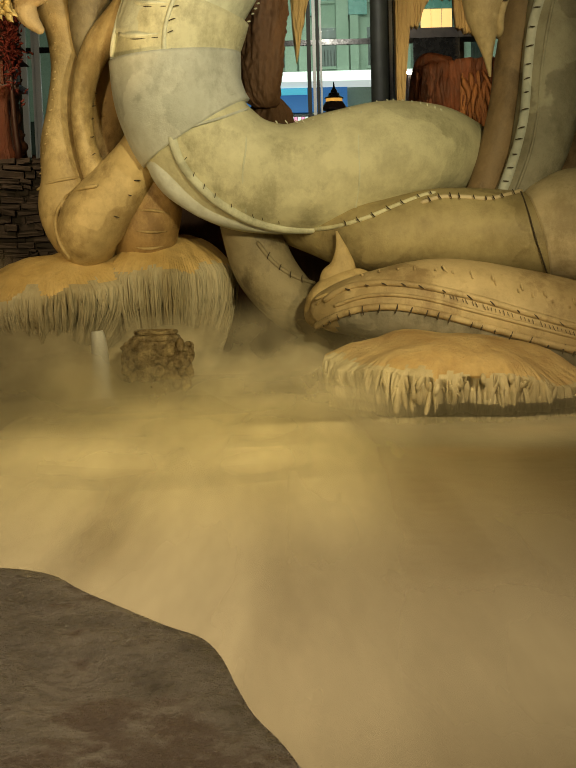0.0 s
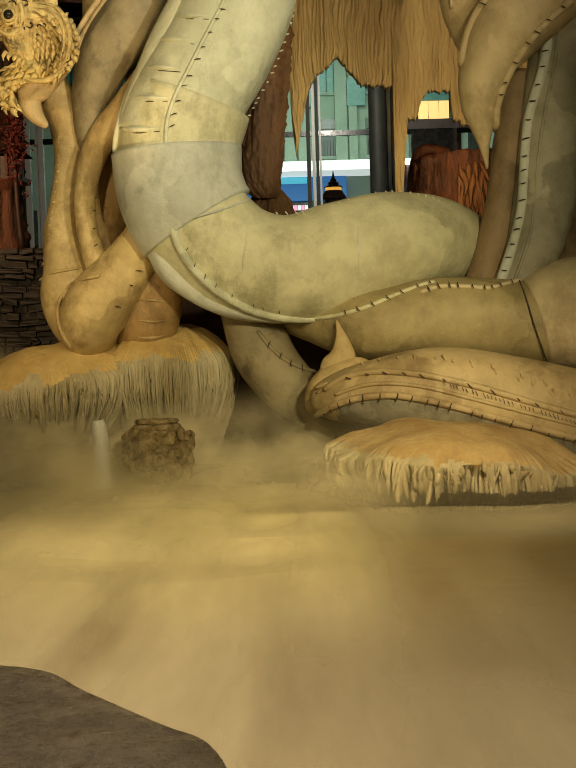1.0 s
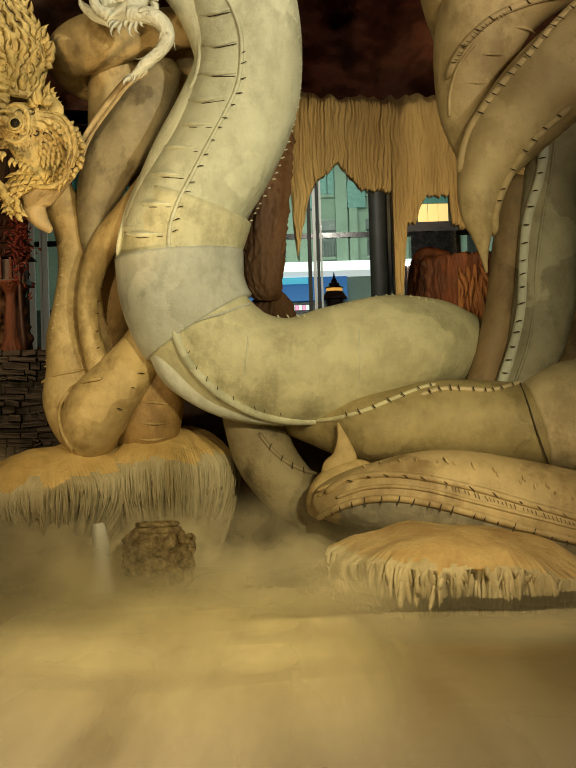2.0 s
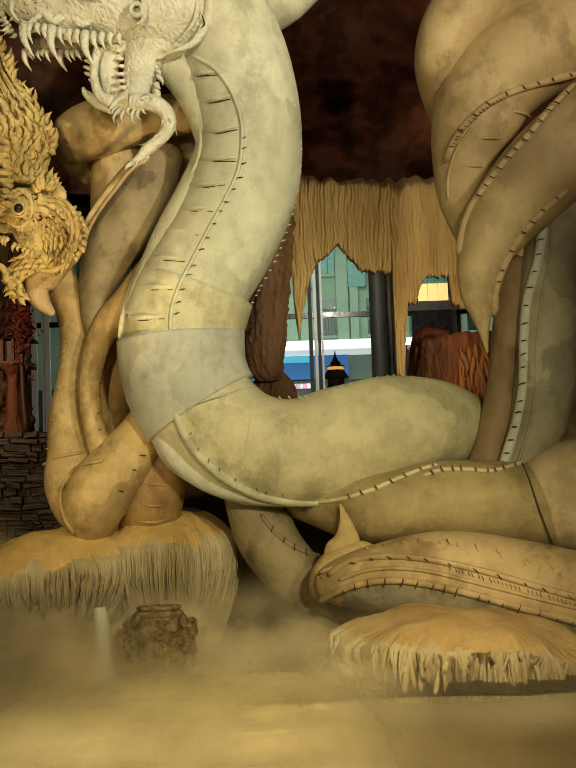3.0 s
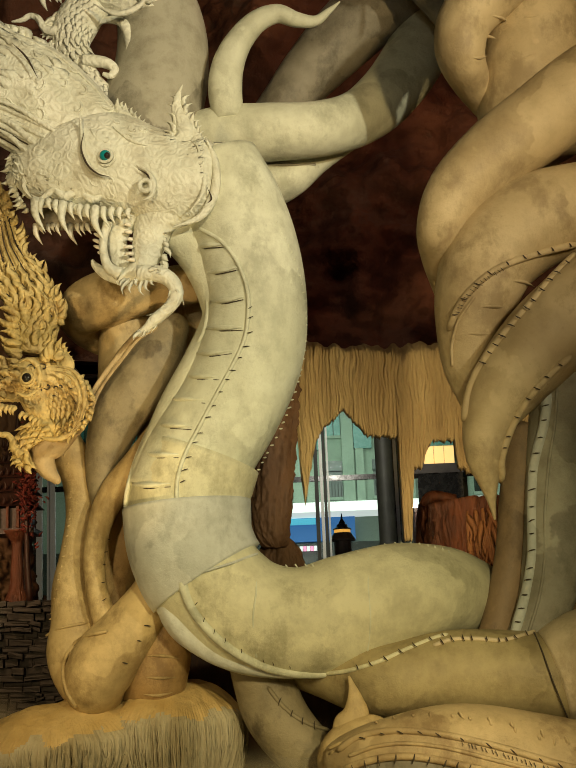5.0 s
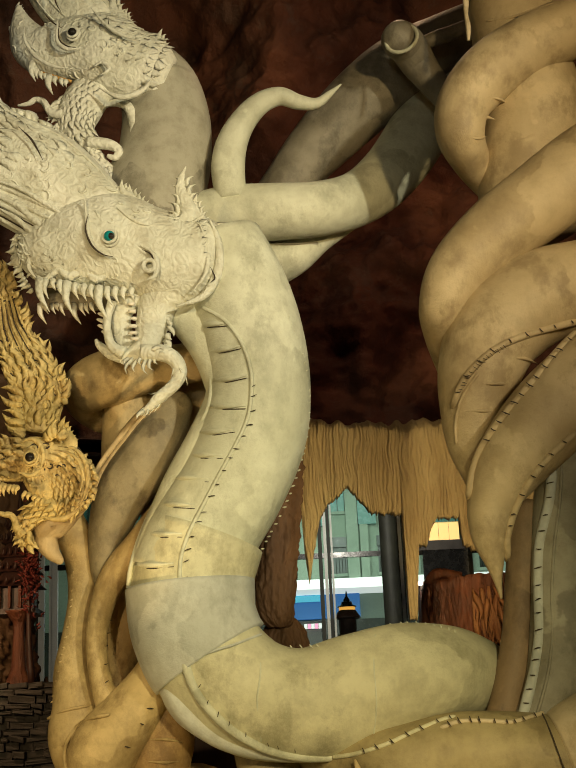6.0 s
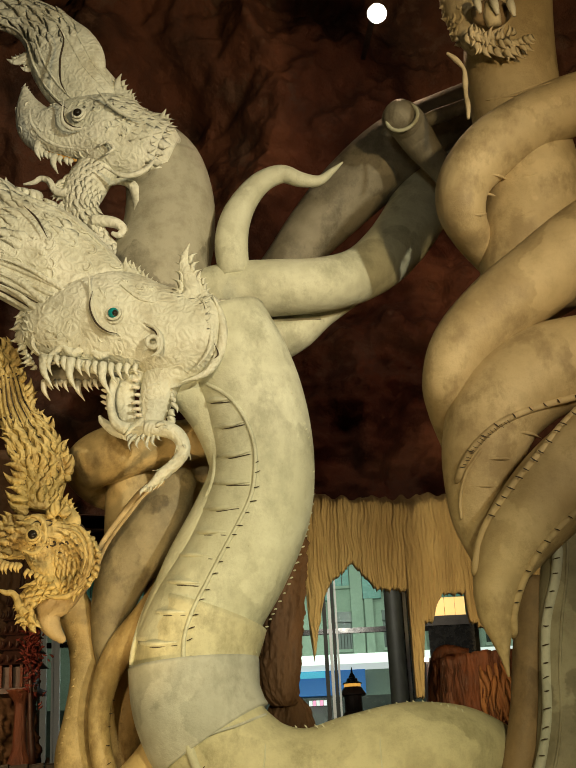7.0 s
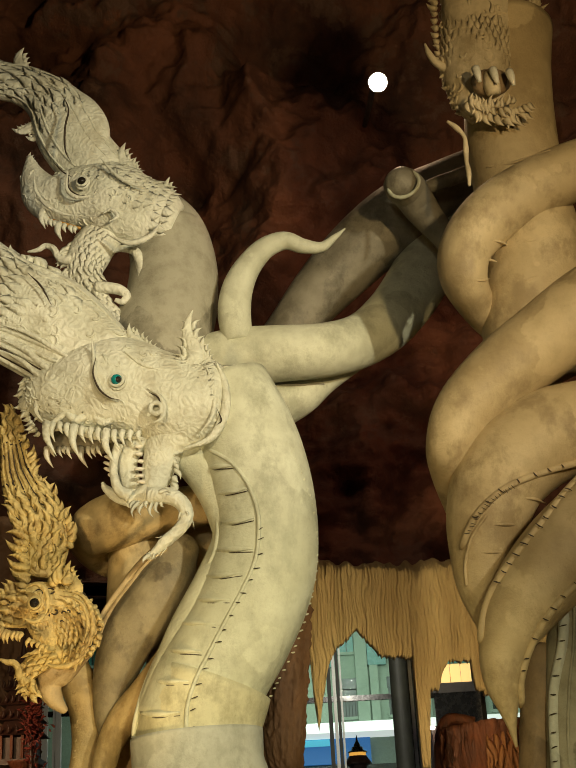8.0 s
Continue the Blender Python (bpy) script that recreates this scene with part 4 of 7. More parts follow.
    s.tube(skull, 2, 48, flat=0.72, wobble=0.04, round_end=True)
    s.tube(crest, 2, 40, flat=0.62, wobble=0.04)
    s.tube(jaw, 2, 24, flat=0.8, wobble=0.06)
    mane = [(-1.89, 12.7, 7.26, 0.215), (-2.13, 12.7, 7.32, 0.312), (-2.4, 12.7, 7.45, 0.356), (-2.73, 12.7, 7.64, 0.325), (-3.01, 12.7, 7.79, 0.294), (-3.29, 12.7, 7.93, 0.262), (-3.62, 12.7, 8.15, 0.22)]
    s.tube(mane, 2, 32, flat=0.6, wobble=0.05, round_end=True)
    s.strands(mane, (-1.1, -0.8, -0.5, -0.2, 0.1), 0.030, 2, 0.6, 0.1, 1.0)
    # dark strands for the shade between the folds
    s.strands(mane, (-0.95, -0.65), 0.010, 3, 0.61, 0.25, 0.9)
    # carved leaves: long ones swept up the crest, low ripples on cheek and snout
    s.rows(crest, 0.15, 0.135, 0.23, 2, 0.62, 1.05, 1, 0.05, 0.10, 1.0, 5, 0.12)
    s.strands(crest, (-1.15, -0.85, 0.95), 0.022, 2, 0.62, 0.12, 0.8)
    s.rows(skull, 0.085, 0.085, 0.12, 2, 0.72, 1.2, -1, 0.01, 0.08, 0.36, 3, 0.06, 0.35)
    s.rows(skull, 0.11, 0.10, 0.13, 2, 0.72, 1.0, -1, 0.01, 0.72, 0.98, 4, 0.08, -0.3, 0.3)
    s.curls(skull, 26, 0.06, 0.012, 2, 42, 0.72, 0.36, 0.72, spread=0.4)
    s.curls(skull, 34, 0.075, 0.018, 2, 43, 0.72, 0.70, 1.0)
    s.curls(crest, 36, 0.10, 0.014, 2, 44, 0.62, 0.1, 0.8, spread=0.35)
    s.curls(jaw, 30, 0.05, 0.010, 2, 45, 0.8, 0.0, 0.8)
    s.tube([(-1.78, 12.6, 6.45, 0.05), (-1.83, 12.6, 6.28, 0.045), (-1.83, 12.6, 6.11, 0.045), (-1.78, 12.6, 5.95, 0.055), (-1.66, 12.6, 5.87, 0.07)], 2, 14)
    # brow that runs down from the crest and round the eye, cheek rim, lip waves, crest folds
    for line, w in (([(-2.03, 12.3, 7.57), (-2.01, 12.3, 7.32), (-1.98, 12.3, 7.07), (-1.89, 12.3, 6.91), (-1.72, 12.3, 6.85)], 0.034), ([(-1.69, 12.33, 7.42), (-1.5, 12.33, 7.26), (-1.33, 12.33, 7.19)], 0.026), ([(-1.92, 12.32, 7.4), (-1.85, 12.32, 7.27), (-1.8, 12.32, 7.22)], 0.024),
                    ([(-1.44, 12.3, 6.96), (-1.33, 12.3, 6.89), (-1.27, 12.3, 6.76), (-1.29, 12.3, 6.62), (-1.38, 12.3, 6.57)], 0.034), ([(-0.71, 12.42, 7.29), (-0.62, 12.42, 7), (-0.64, 12.42, 6.67), (-0.8, 12.42, 6.41), (-1.09, 12.42, 6.31)], 0.055), ([(-0.83, 12.37, 7.26), (-0.74, 12.37, 6.95), (-0.76, 12.37, 6.66), (-0.9, 12.37, 6.45)], 0.030),
                    ([(-2.59, 12.5, 6.77), (-2.48, 12.5, 6.71), (-2.34, 12.5, 6.81), (-2.22, 12.5, 6.73), (-2.07, 12.5, 6.8), (-1.93, 12.5, 6.68), (-1.75, 12.5, 6.76), (-1.55, 12.5, 6.63)], 0.055), ([(-2.56, 12.56, 6.63), (-2.37, 12.56, 6.67), (-2.16, 12.56, 6.62), (-1.97, 12.56, 6.56), (-1.74, 12.56, 6.55), (-1.5, 12.56, 6.5)], 0.060),
                    ([(-3.06, 12.48, 7.71), (-2.79, 12.48, 7.57), (-2.52, 12.48, 7.32), (-2.17, 12.48, 7.13)], 0.040), ([(-3.06, 12.5, 7.59), (-2.81, 12.5, 7.43), (-2.61, 12.5, 7.24), (-2.41, 12.5, 7.15)], 0.032), ([(-3.06, 12.45, 7.87), (-2.74, 12.45, 7.74), (-2.41, 12.45, 7.51), (-2.1, 12.45, 7.29)], 0.028), ([(-2.73, 12.52, 7.25), (-2.64, 12.52, 7.07), (-2.66, 12.52, 6.86), (-2.55, 12.52, 6.69)], 0.028)):
        s.crease(line, w, 2, 0.5)
    s.hoop((-1.35, 12.31, 6.73), 0.06, 0.028, 2)
    # dark lines draw groove shade at eye, crest and cheek
    for line, w in (([(-1.98, 12.27, 7.33), (-2.01, 12.27, 7.16), (-1.95, 12.27, 6.98), (-1.84, 12.27, 6.87), (-1.72, 12.27, 6.83)], 0.011), ([(-2.75, 12.33, 8.42), (-2.6, 12.33, 8.25), (-2.48, 12.33, 8.01)], 0.012),
                    ([(-1.42, 12.29, 6.91), (-1.32, 12.29, 6.84), (-1.29, 12.29, 6.72)], 0.010), ([(-0.71, 12.38, 6.71), (-0.67, 12.38, 6.59), (-0.71, 12.38, 6.54)], 0.009)):
        s.crease(line, w, 3, 0.7)
    c = (-1.76, 12.3, 7.07)
    eye(s, c, 0.060, 4, 2)
    s.ball(np.array(c) + np.array((0.018, -0.036, -0.010)), 0.038, 7)
    # palate and tongue
    s.tube([(-1.55, 12.75, 6.59, 0.159), (-1.7, 12.75, 6.37, 0.116), (-1.7, 12.75, 6.15, 0.115), (-1.63, 12.75, 5.99, 0.094), (-1.54, 12.75, 5.93, 0.052)], 2, 20, flat=0.8)
    # palate in the darkened grey, for the shade inside the mouth
    s.tube([(-1.41, 12.9, 6.69, 0.187), (-1.84, 12.9, 6.63, 0.16), (-2.26, 12.9, 6.63, 0.139), (-2.58, 12.9, 6.62, 0.107)], 6, 16, flat=1.0)
    teeth(s, [(-2.56, 12.52, 6.71), (-2.37, 12.52, 6.69), (-2.16, 12.52, 6.64), (-1.96, 12.52, 6.6), (-1.73, 12.52, 6.57), (-1.5, 12.52, 6.54)], 13, 0.19, 0.036, 2, (0.2, 0, -1), 2, big=(0, 4, 8))
    teeth(s, [(-2.613, 12.838, 6.54), (-2.409, 12.826, 6.524), (-2.196, 12.821, 6.511), (-1.981, 12.801, 6.509)], 10, 0.12, 0.028, 5, (0.35, 0, -1), 3, big=(0, 6))
    teeth(s, [(-1.557, 12.627, 6.463), (-1.541, 12.665, 6.31), (-1.526, 12.614, 6.128), (-1.502, 12.578, 5.98)], 6, 0.09, 0.026, 5, (-1, 0, -0.1), 4)
    teeth(s, [(-1.873, 12.717, 6.373), (-1.885, 12.73, 6.24), (-1.854, 12.739, 6.115)], 4, 0.09, 0.026, 5, (-1, 0, 0.35), 5)
    # chin curl and beard
    s.tube([(-1.47, 12.5, 5.84, 0.086), (-1.24, 12.5, 5.82, 0.089), (-1.1, 12.5, 5.72, 0.079), (-1.07, 12.5, 5.57, 0.071), (-1.16, 12.5, 5.44, 0.065), (-1.29, 12.5, 5.34, 0.06), (-1.37, 12.5, 5.26, 0.045), (-1.48, 12.5, 5.17, 0.02)], 2, 16)
    s.scales([(-1.47, 12.5, 5.84, 0.086), (-1.24, 12.5, 5.82, 0.089), (-1.1, 12.5, 5.72, 0.079), (-1.07, 12.5, 5.57, 0.071), (-1.16, 12.5, 5.44, 0.065), (-1.29, 12.5, 5.34, 0.06), (-1.37, 12.5, 5.26, 0.045), (-1.48, 12.5, 5.17, 0.02)], 24, 0.10, 0.05, 2, 9, lift=0.2)
    for i in range(7):
        s.flame(np.array((-1.6, 12.5, 5.79)) + np.array((0.045 * i, -0.02 * (i % 2), -0.012 * (i % 3))), (-0.5 + 0.13 * i, -0.1, -1), (0, -1, 0), 0.11 + 0.05 * ((i * 5) % 3), 0.05, 2, 0.3)
    # standing flames on the back of the head and along the crest
    for base, tip, w in (((-0.98, 12.5, 7.24), (-0.98, 12.5, 7.94), 0.24), ((-0.8, 12.5, 7.13), (-0.86, 12.5, 7.6), 0.17), ((-1.38, 12.6, 7.39), (-1.6, 12.6, 7.79), 0.17),
                         ((-1.55, 12.6, 7.53), (-1.68, 12.6, 7.86), 0.15), ((-1.74, 12.6, 7.63), (-1.88, 12.6, 7.93), 0.14), ((-1.94, 12.6, 7.74), (-2.04, 12.6, 8.15), 0.17)):
        s.plume(base, tip, w, 2)
    s.fringe([(-2.07, 12.7, 8.06), (-2.31, 12.7, 8.39), (-2.61, 12.7, 8.63), (-2.93, 12.7, 8.79), (-3.27, 12.7, 8.92)], 16, (-0.5, 0, 1), 0.17, 0.11, 2, 71)
    s.fringe([(-0.67, 12.65, 7.31), (-0.59, 12.65, 7.09), (-0.6, 12.65, 6.78), (-0.75, 12.65, 6.5)], 14, (1, 0, 0.3), 0.12, 0.09, 2, 72, 0.6)
    s.fringe([(-2.8, 12.7, 7.33), (-2.82, 12.7, 7.1), (-2.75, 12.7, 6.86), (-2.62, 12.7, 6.63)], 14, (-1, 0, -0.6), 0.12, 0.08, 2, 73)
    s.fringe([(-1.22, 12.6, 6.36), (-1.19, 12.6, 6.16), (-1.23, 12.6, 5.97), (-1.22, 12.6, 5.81)], 9, (0.6, 0, -1), 0.11, 0.07, 2, 74)
    ob = s.done("naga_statue", [PLASTER, PLASTER_SLEEVE, PLASTER_HEAD, STITCH_SHADE, EYE_BLUE, TOOTH, PLASTER_GREY_SHADE, EYE_DARK, PLASTER_LEMON])
    return tagged(ob, "ivory plaster naga serpent rearing with open mouth and turquoise eye", "statue", "naga statues round the pool")


white_naga()


def coiled_base():
    """The thick plaster coils that carry the white naga."""
    s = Shape()
    one = [(-0.2, 13.6, 1.98, 0.289), (0.36, 13.2, 1.78, 0.331), (0.65, 12.95, 1.67, 0.346), (0.99, 12.75, 1.62, 0.37), (1.53, 12.75, 1.68, 0.394), (2.07, 12.75, 1.65, 0.409), (2.52, 12.75, 1.59, 0.419), (2.96, 12.75, 1.53, 0.415), (3.65, 12.75, 1.46, 0.415)]
    cuff = [(2.53, 12.75, 1.59, 0.459), (2.72, 12.75, 1.64, 0.533), (2.91, 12.75, 1.66, 0.592), (3.21, 12.75, 1.64, 0.646), (3.7, 12.75, 1.55, 0.666)]
    two = [(0.32, 12.5, 0.87, 0.136), (0.45, 12.4, 0.91, 0.222), (0.84, 12.2, 0.95, 0.337), (1.5, 12.2, 0.93, 0.461), (2.21, 12.2, 0.77, 0.509), (2.83, 12.2, 0.6, 0.519), (3.55, 12.2, 0.37, 0.525)]
    three = [(-0.4, 13.3, 2.08, 0.308), (-0.33, 13.3, 1.72, 0.321), (-0.21, 13.3, 1.33, 0.322), (0.04, 13.3, 0.99, 0.3), (0.34, 13.3, 0.76, 0.259), (0.7, 13.3, 0.56, 0.234)]
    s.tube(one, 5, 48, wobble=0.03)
    s.tube(cuff, 7, 48, wobble=0.02)
    k = len(s.f)
    s.tube(two, 1, 72, wobble=0.02, round_end=True)
    # below the lower border: grey cement, darkened to carry the underside's shade
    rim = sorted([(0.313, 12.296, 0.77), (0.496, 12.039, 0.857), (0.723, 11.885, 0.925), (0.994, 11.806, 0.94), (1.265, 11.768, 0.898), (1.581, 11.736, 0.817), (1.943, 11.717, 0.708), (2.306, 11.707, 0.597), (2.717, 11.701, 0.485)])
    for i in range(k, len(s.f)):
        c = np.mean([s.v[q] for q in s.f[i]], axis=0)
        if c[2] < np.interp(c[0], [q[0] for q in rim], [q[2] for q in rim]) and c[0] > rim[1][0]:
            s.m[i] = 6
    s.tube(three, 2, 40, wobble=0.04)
    s.cord([(0.348, 12.755, 1.708), (0.54, 12.604, 1.73), (0.827, 12.468, 1.806), (1.124, 12.487, 1.92), (1.368, 12.548, 2.004), (1.488, 12.571, 2.029)], 0.022, 0, 10)
    s.stitches([(0.538, 12.555, 1.74), (0.825, 12.426, 1.815), (1.12, 12.438, 1.929), (1.362, 12.49, 2.012), (1.481, 12.508, 2.037)], 0.16, 0.06, 0.007, 3)
    s.cord([(1.386, 12.467, 1.942), (1.555, 12.499, 1.986), (1.794, 12.489, 1.979), (2.033, 12.477, 1.958), (2.24, 12.556, 1.998), (2.362, 12.64, 2.026)], 0.022, 7, 10)
    s.stitches([(1.381, 12.421, 1.95), (1.548, 12.448, 1.994), (1.787, 12.439, 1.987), (2.024, 12.423, 1.961), (2.228, 12.49, 2.005), (2.346, 12.552, 2.033)], 0.11, 0.056, 0.0072, 3)
    s.cord([(2.365, 12.601, 2.015), (2.386, 12.368, 1.826), (2.437, 12.291, 1.587), (2.523, 12.345, 1.347), (2.618, 12.527, 1.167)], 0.008, 3, 6, sink=0.5)
    # rows of raised borders on the front coil
    s.cord([(0.401, 12.144, 1.033), (0.55, 12.058, 1.126), (0.733, 11.969, 1.171), (1.004, 11.875, 1.176), (1.274, 11.812, 1.143), (1.587, 11.757, 1.072), (1.901, 11.725, 0.983), (2.261, 11.701, 0.864), (2.714, 11.689, 0.725)], 0.034, 1, 8)
    s.cord([(0.498, 12.023, 0.979), (0.726, 11.9, 1.053), (0.998, 11.823, 1.068), (1.313, 11.766, 1.025), (1.672, 11.721, 0.925), (2.123, 11.694, 0.796), (2.712, 11.682, 0.625)], 0.020, 1, 8)
    s.cord([(0.313, 12.296, 0.77), (0.496, 12.032, 0.876), (0.723, 11.884, 0.943), (0.994, 11.806, 0.958), (1.265, 11.767, 0.916), (1.581, 11.733, 0.836), (1.943, 11.713, 0.726), (2.306, 11.702, 0.616), (2.716, 11.697, 0.504)], 0.036, 1, 8)
    s.stitches([(0.312, 12.267, 0.762), (0.495, 12.012, 0.858), (0.721, 11.864, 0.926), (0.992, 11.786, 0.941), (1.263, 11.748, 0.899), (1.578, 11.716, 0.819), (1.94, 11.697, 0.709), (2.302, 11.686, 0.599), (2.712, 11.68, 0.487)], 0.15, 0.081, 0.0094, 3, slant=-0.15)
    s.stitches([(0.502, 12.046, 1.1), (0.73, 11.928, 1.154), (1.002, 11.846, 1.168), (1.271, 11.786, 1.135), (1.584, 11.733, 1.064), (1.897, 11.703, 0.975), (2.257, 11.679, 0.857), (2.709, 11.668, 0.717)], 0.20, 0.031, 0.0072, 3, slant=2.0)
    s.stitches([(0.649, 12.107, 1.234), (0.926, 12.029, 1.294), (1.29, 11.936, 1.304), (1.604, 11.865, 1.26), (1.917, 11.811, 1.171), (2.274, 11.764, 1.044), (2.725, 11.733, 0.886)], 0.19, 0.05, 0.014, 1, slant=0.3, lift=0.0)
    s.stitches([(1.449, 11.752, 1.067), (1.807, 11.709, 0.95), (2.257, 11.681, 0.802), (2.71, 11.672, 0.653)], 0.045, 0.037, 0.0029, 3, slant=0.8)
    s.stitches([(1.383, 11.938, 1.316), (1.607, 11.885, 1.278), (1.922, 11.843, 1.206), (2.281, 11.796, 1.088), (2.734, 11.771, 0.948)], 0.24, 0.062, 0.0158, 1, slant=0.7)
    for k in range(7):
        a = np.array((0.295, 12.284, 1.02)) + np.array((0.02 * k, -0.02, -0.045 * k))
        s.tube([(a[0] - 0.02, a[1], a[2], 0.012), (a[0] + 0.10, a[1] - 0.05, a[2] + 0.05, 0.02), (a[0] + 0.24, a[1] - 0.08, a[2] + 0.07, 0.008)], 4, 8, n=3)
    # orange fin between the coils
    s.tube([(0.52, 12.5, 1.68, 0.00966), (0.55, 12.5, 1.57, 0.0386), (0.57, 12.5, 1.45, 0.082), (0.57, 12.5, 1.33, 0.135), (0.53, 12.5, 1.21, 0.183), (0.48, 12.5, 1.07, 0.163)], 4, 20, flat=0.4)
    s.tube([(0.91, 12.5, 1.15, 0.049), (0.74, 12.5, 1.19, 0.117), (0.57, 12.5, 1.13, 0.17), (0.41, 12.5, 0.99, 0.19), (0.32, 12.5, 0.84, 0.146), (0.31, 12.5, 0.74, 0.049)], 4, 20, flat=0.8, wobble=0.08)
    s.cord([(-0.261, 12.968, 1.575), (-0.165, 12.978, 1.442), (-0.037, 13.004, 1.318), (0.122, 13.065, 1.221), (0.296, 13.221, 1.151)], 0.022, 2, 8)
    s.stitches([(-0.222, 12.951, 1.524), (-0.106, 12.969, 1.391), (0.042, 13.006, 1.266), (0.218, 13.099, 1.187)], 0.15, 0.062, 0.0072, 3)
    ob = s.done("coiled_base_statue", [PLASTER_LEMON, PLASTER_OLIVE, PLASTER_SLATE_SHADE, STITCH_SHADE, PLASTER_TAN, PLASTER_MOSS, PLASTER_GREY_SHADE, PLASTER_CUFF])
    return tagged(ob, "thick tan plaster serpent coils with stitched borders on rock", "statue", "naga statues round the pool")


coiled_base()


def yellow_naga():
    s = Shape()
    neck = [(-2.59, 13.6, 4.47, 0.215), (-2.4, 13.6, 4.22, 0.199), (-2.26, 13.6, 3.89, 0.198), (-2.24, 13.6, 3.48, 0.171), (-2.3, 13.6, 3.06, 0.175), (-2.34, 13.6, 2.69, 0.223), (-2.3, 13.6, 2.31, 0.28), (-2.31, 13.6, 2, 0.305), (-2.19, 13.6, 1.71, 0.294), (-2.08, 13.8, 1.56, 0.224)]
    loop = [(-1.27, 13.3, 4.37, 0.158), (-1.59, 13.3, 3.98, 0.157), (-1.85, 13.3, 3.67, 0.152), (-2.01, 13.3, 3.31, 0.13), (-2.06, 13.3, 2.92, 0.114), (-2.01, 13.3, 2.53, 0.119), (-1.89, 13.3, 2.24, 0.15), (-1.74, 13.3, 1.97, 0.155)]
    inner = [(-1.7, 13.75, 3.59, 0.216), (-1.83, 13.75, 3.11, 0.188), (-1.9, 13.75, 2.68, 0.15), (-1.94, 13.75, 2.31, 0.134)]
    olive = [(-1.2, 13.45, 5.48, 0.188), (-1.36, 13.45, 5.19, 0.3), (-1.56, 13.45, 4.87, 0.326), (-1.8, 13.45, 4.55, 0.298), (-1.94, 13.45, 4.18, 0.234), (-2, 13.45, 3.83, 0.164), (-2, 13.45, 3.56, 0.106)]
    thick = [(-0.6, 13.6, 6.12, 0.246), (-0.98, 13.6, 6.05, 0.229), (-1.42, 13.6, 5.99, 0.251), (-1.86, 13.6, 5.93, 0.316), (-2.14, 13.6, 5.84, 0.305), (-2.27, 13.8, 5.78, 0.265), (-2.19, 14.1, 5.67, 0.225), (-1.96, 14.3, 5.57, 0.2)]
    trunk = [(-1.74, 13.95, 5.93, 0.307), (-1.78, 13.95, 5.59, 0.306), (-1.81, 13.95, 5.25, 0.289), (-1.86, 13.95, 4.85, 0.249), (-1.91, 13.95, 4.4, 0.193)]
    rear = [(-0.92, 14.3, 6.12, 0.315), (-1.06, 14.3, 5.6, 0.371), (-1.24, 14.3, 5.02, 0.341), (-1.42, 14.3, 4.45, 0.283), (-1.54, 14.3, 4, 0.253)]
    base = [(-1.3, 13.25, 2.78, 0.233), (-1.48, 13.25, 2.5, 0.258), (-1.72, 13.25, 2.18, 0.319), (-1.93, 13.25, 1.93, 0.354), (-2.05, 13.25, 1.73, 0.333), (-2.08, 13.5, 1.6, 0.292)]
    side = [(-1.39, 13.45, 2.33, 0.235), (-1.38, 13.45, 2.02, 0.313), (-1.44, 13.45, 1.76, 0.328), (-1.51, 13.6, 1.52, 0.315)]
    fill = [(-1.61, 13.85, 4.04, 0.218), (-1.79, 13.85, 3.5, 0.271), (-1.9, 13.85, 3.02, 0.28), (-1.99, 13.85, 2.64, 0.257), (-2.07, 13.85, 2.33, 0.181)]
    # fill, inner and side use the shaded tan; olive is darkened for shadow
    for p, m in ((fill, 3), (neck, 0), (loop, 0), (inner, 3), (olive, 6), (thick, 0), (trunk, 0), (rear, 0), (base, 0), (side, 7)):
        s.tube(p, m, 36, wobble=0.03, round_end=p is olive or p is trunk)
    s.cord([(-1.393, 13.254, 5.449), (-1.558, 13.284, 5.344), (-1.722, 13.287, 5.134), (-1.88, 13.332, 4.945), (-2.012, 13.333, 4.745), (-2.078, 13.333, 4.585)], 0.035, 2, 8)
    s.cord([(-1.909, 12.945, 2.207), (-2.071, 13.015, 2.185), (-2.252, 13.297, 2.127), (-2.355, 13.288, 1.988), (-2.358, 13.116, 1.814), (-2.307, 13.041, 1.642), (-2.234, 13.071, 1.499)], 0.020, 0, 8)
    s.cord([(-2.596, 13.543, 2.219), (-2.411, 13.337, 2.279), (-2.203, 13.335, 2.312), (-2.027, 13.548, 2.345)], 0.016, 0, 8)
    s.stitches([(-1.429, 12.999, 2.342), (-1.522, 12.981, 2.163), (-1.635, 12.963, 1.987), (-1.748, 12.954, 1.821)], 0.20, 0.056, 0.0072, 1)
    for a in ([(-1.503, 13.122, 1.954), (-1.335, 13.116, 1.947), (-1.175, 13.194, 1.912)], [(-1.518, 13.12, 1.742), (-1.366, 13.118, 1.727), (-1.211, 13.193, 1.73)], [(-1.549, 13.179, 1.572), (-1.402, 13.176, 1.556), (-1.254, 13.23, 1.58)]):
        s.crease(a, 0.018, 0)
    s.stitches([(-2.404, 13.405, 4.16), (-2.337, 13.416, 3.891), (-2.34, 13.461, 3.524), (-2.4, 13.462, 3.102), (-2.484, 13.426, 2.681), (-2.575, 13.547, 2.323)], 0.09, 0.03, 0.010, 0, lift=0.0, slant=0.8)
    s.stitches([(-1.875, 13.282, 3.274), (-1.941, 13.261, 2.961), (-1.95, 13.207, 2.647), (-1.917, 13.166, 2.413)], 0.17, 0.037, 0.0058, 1)
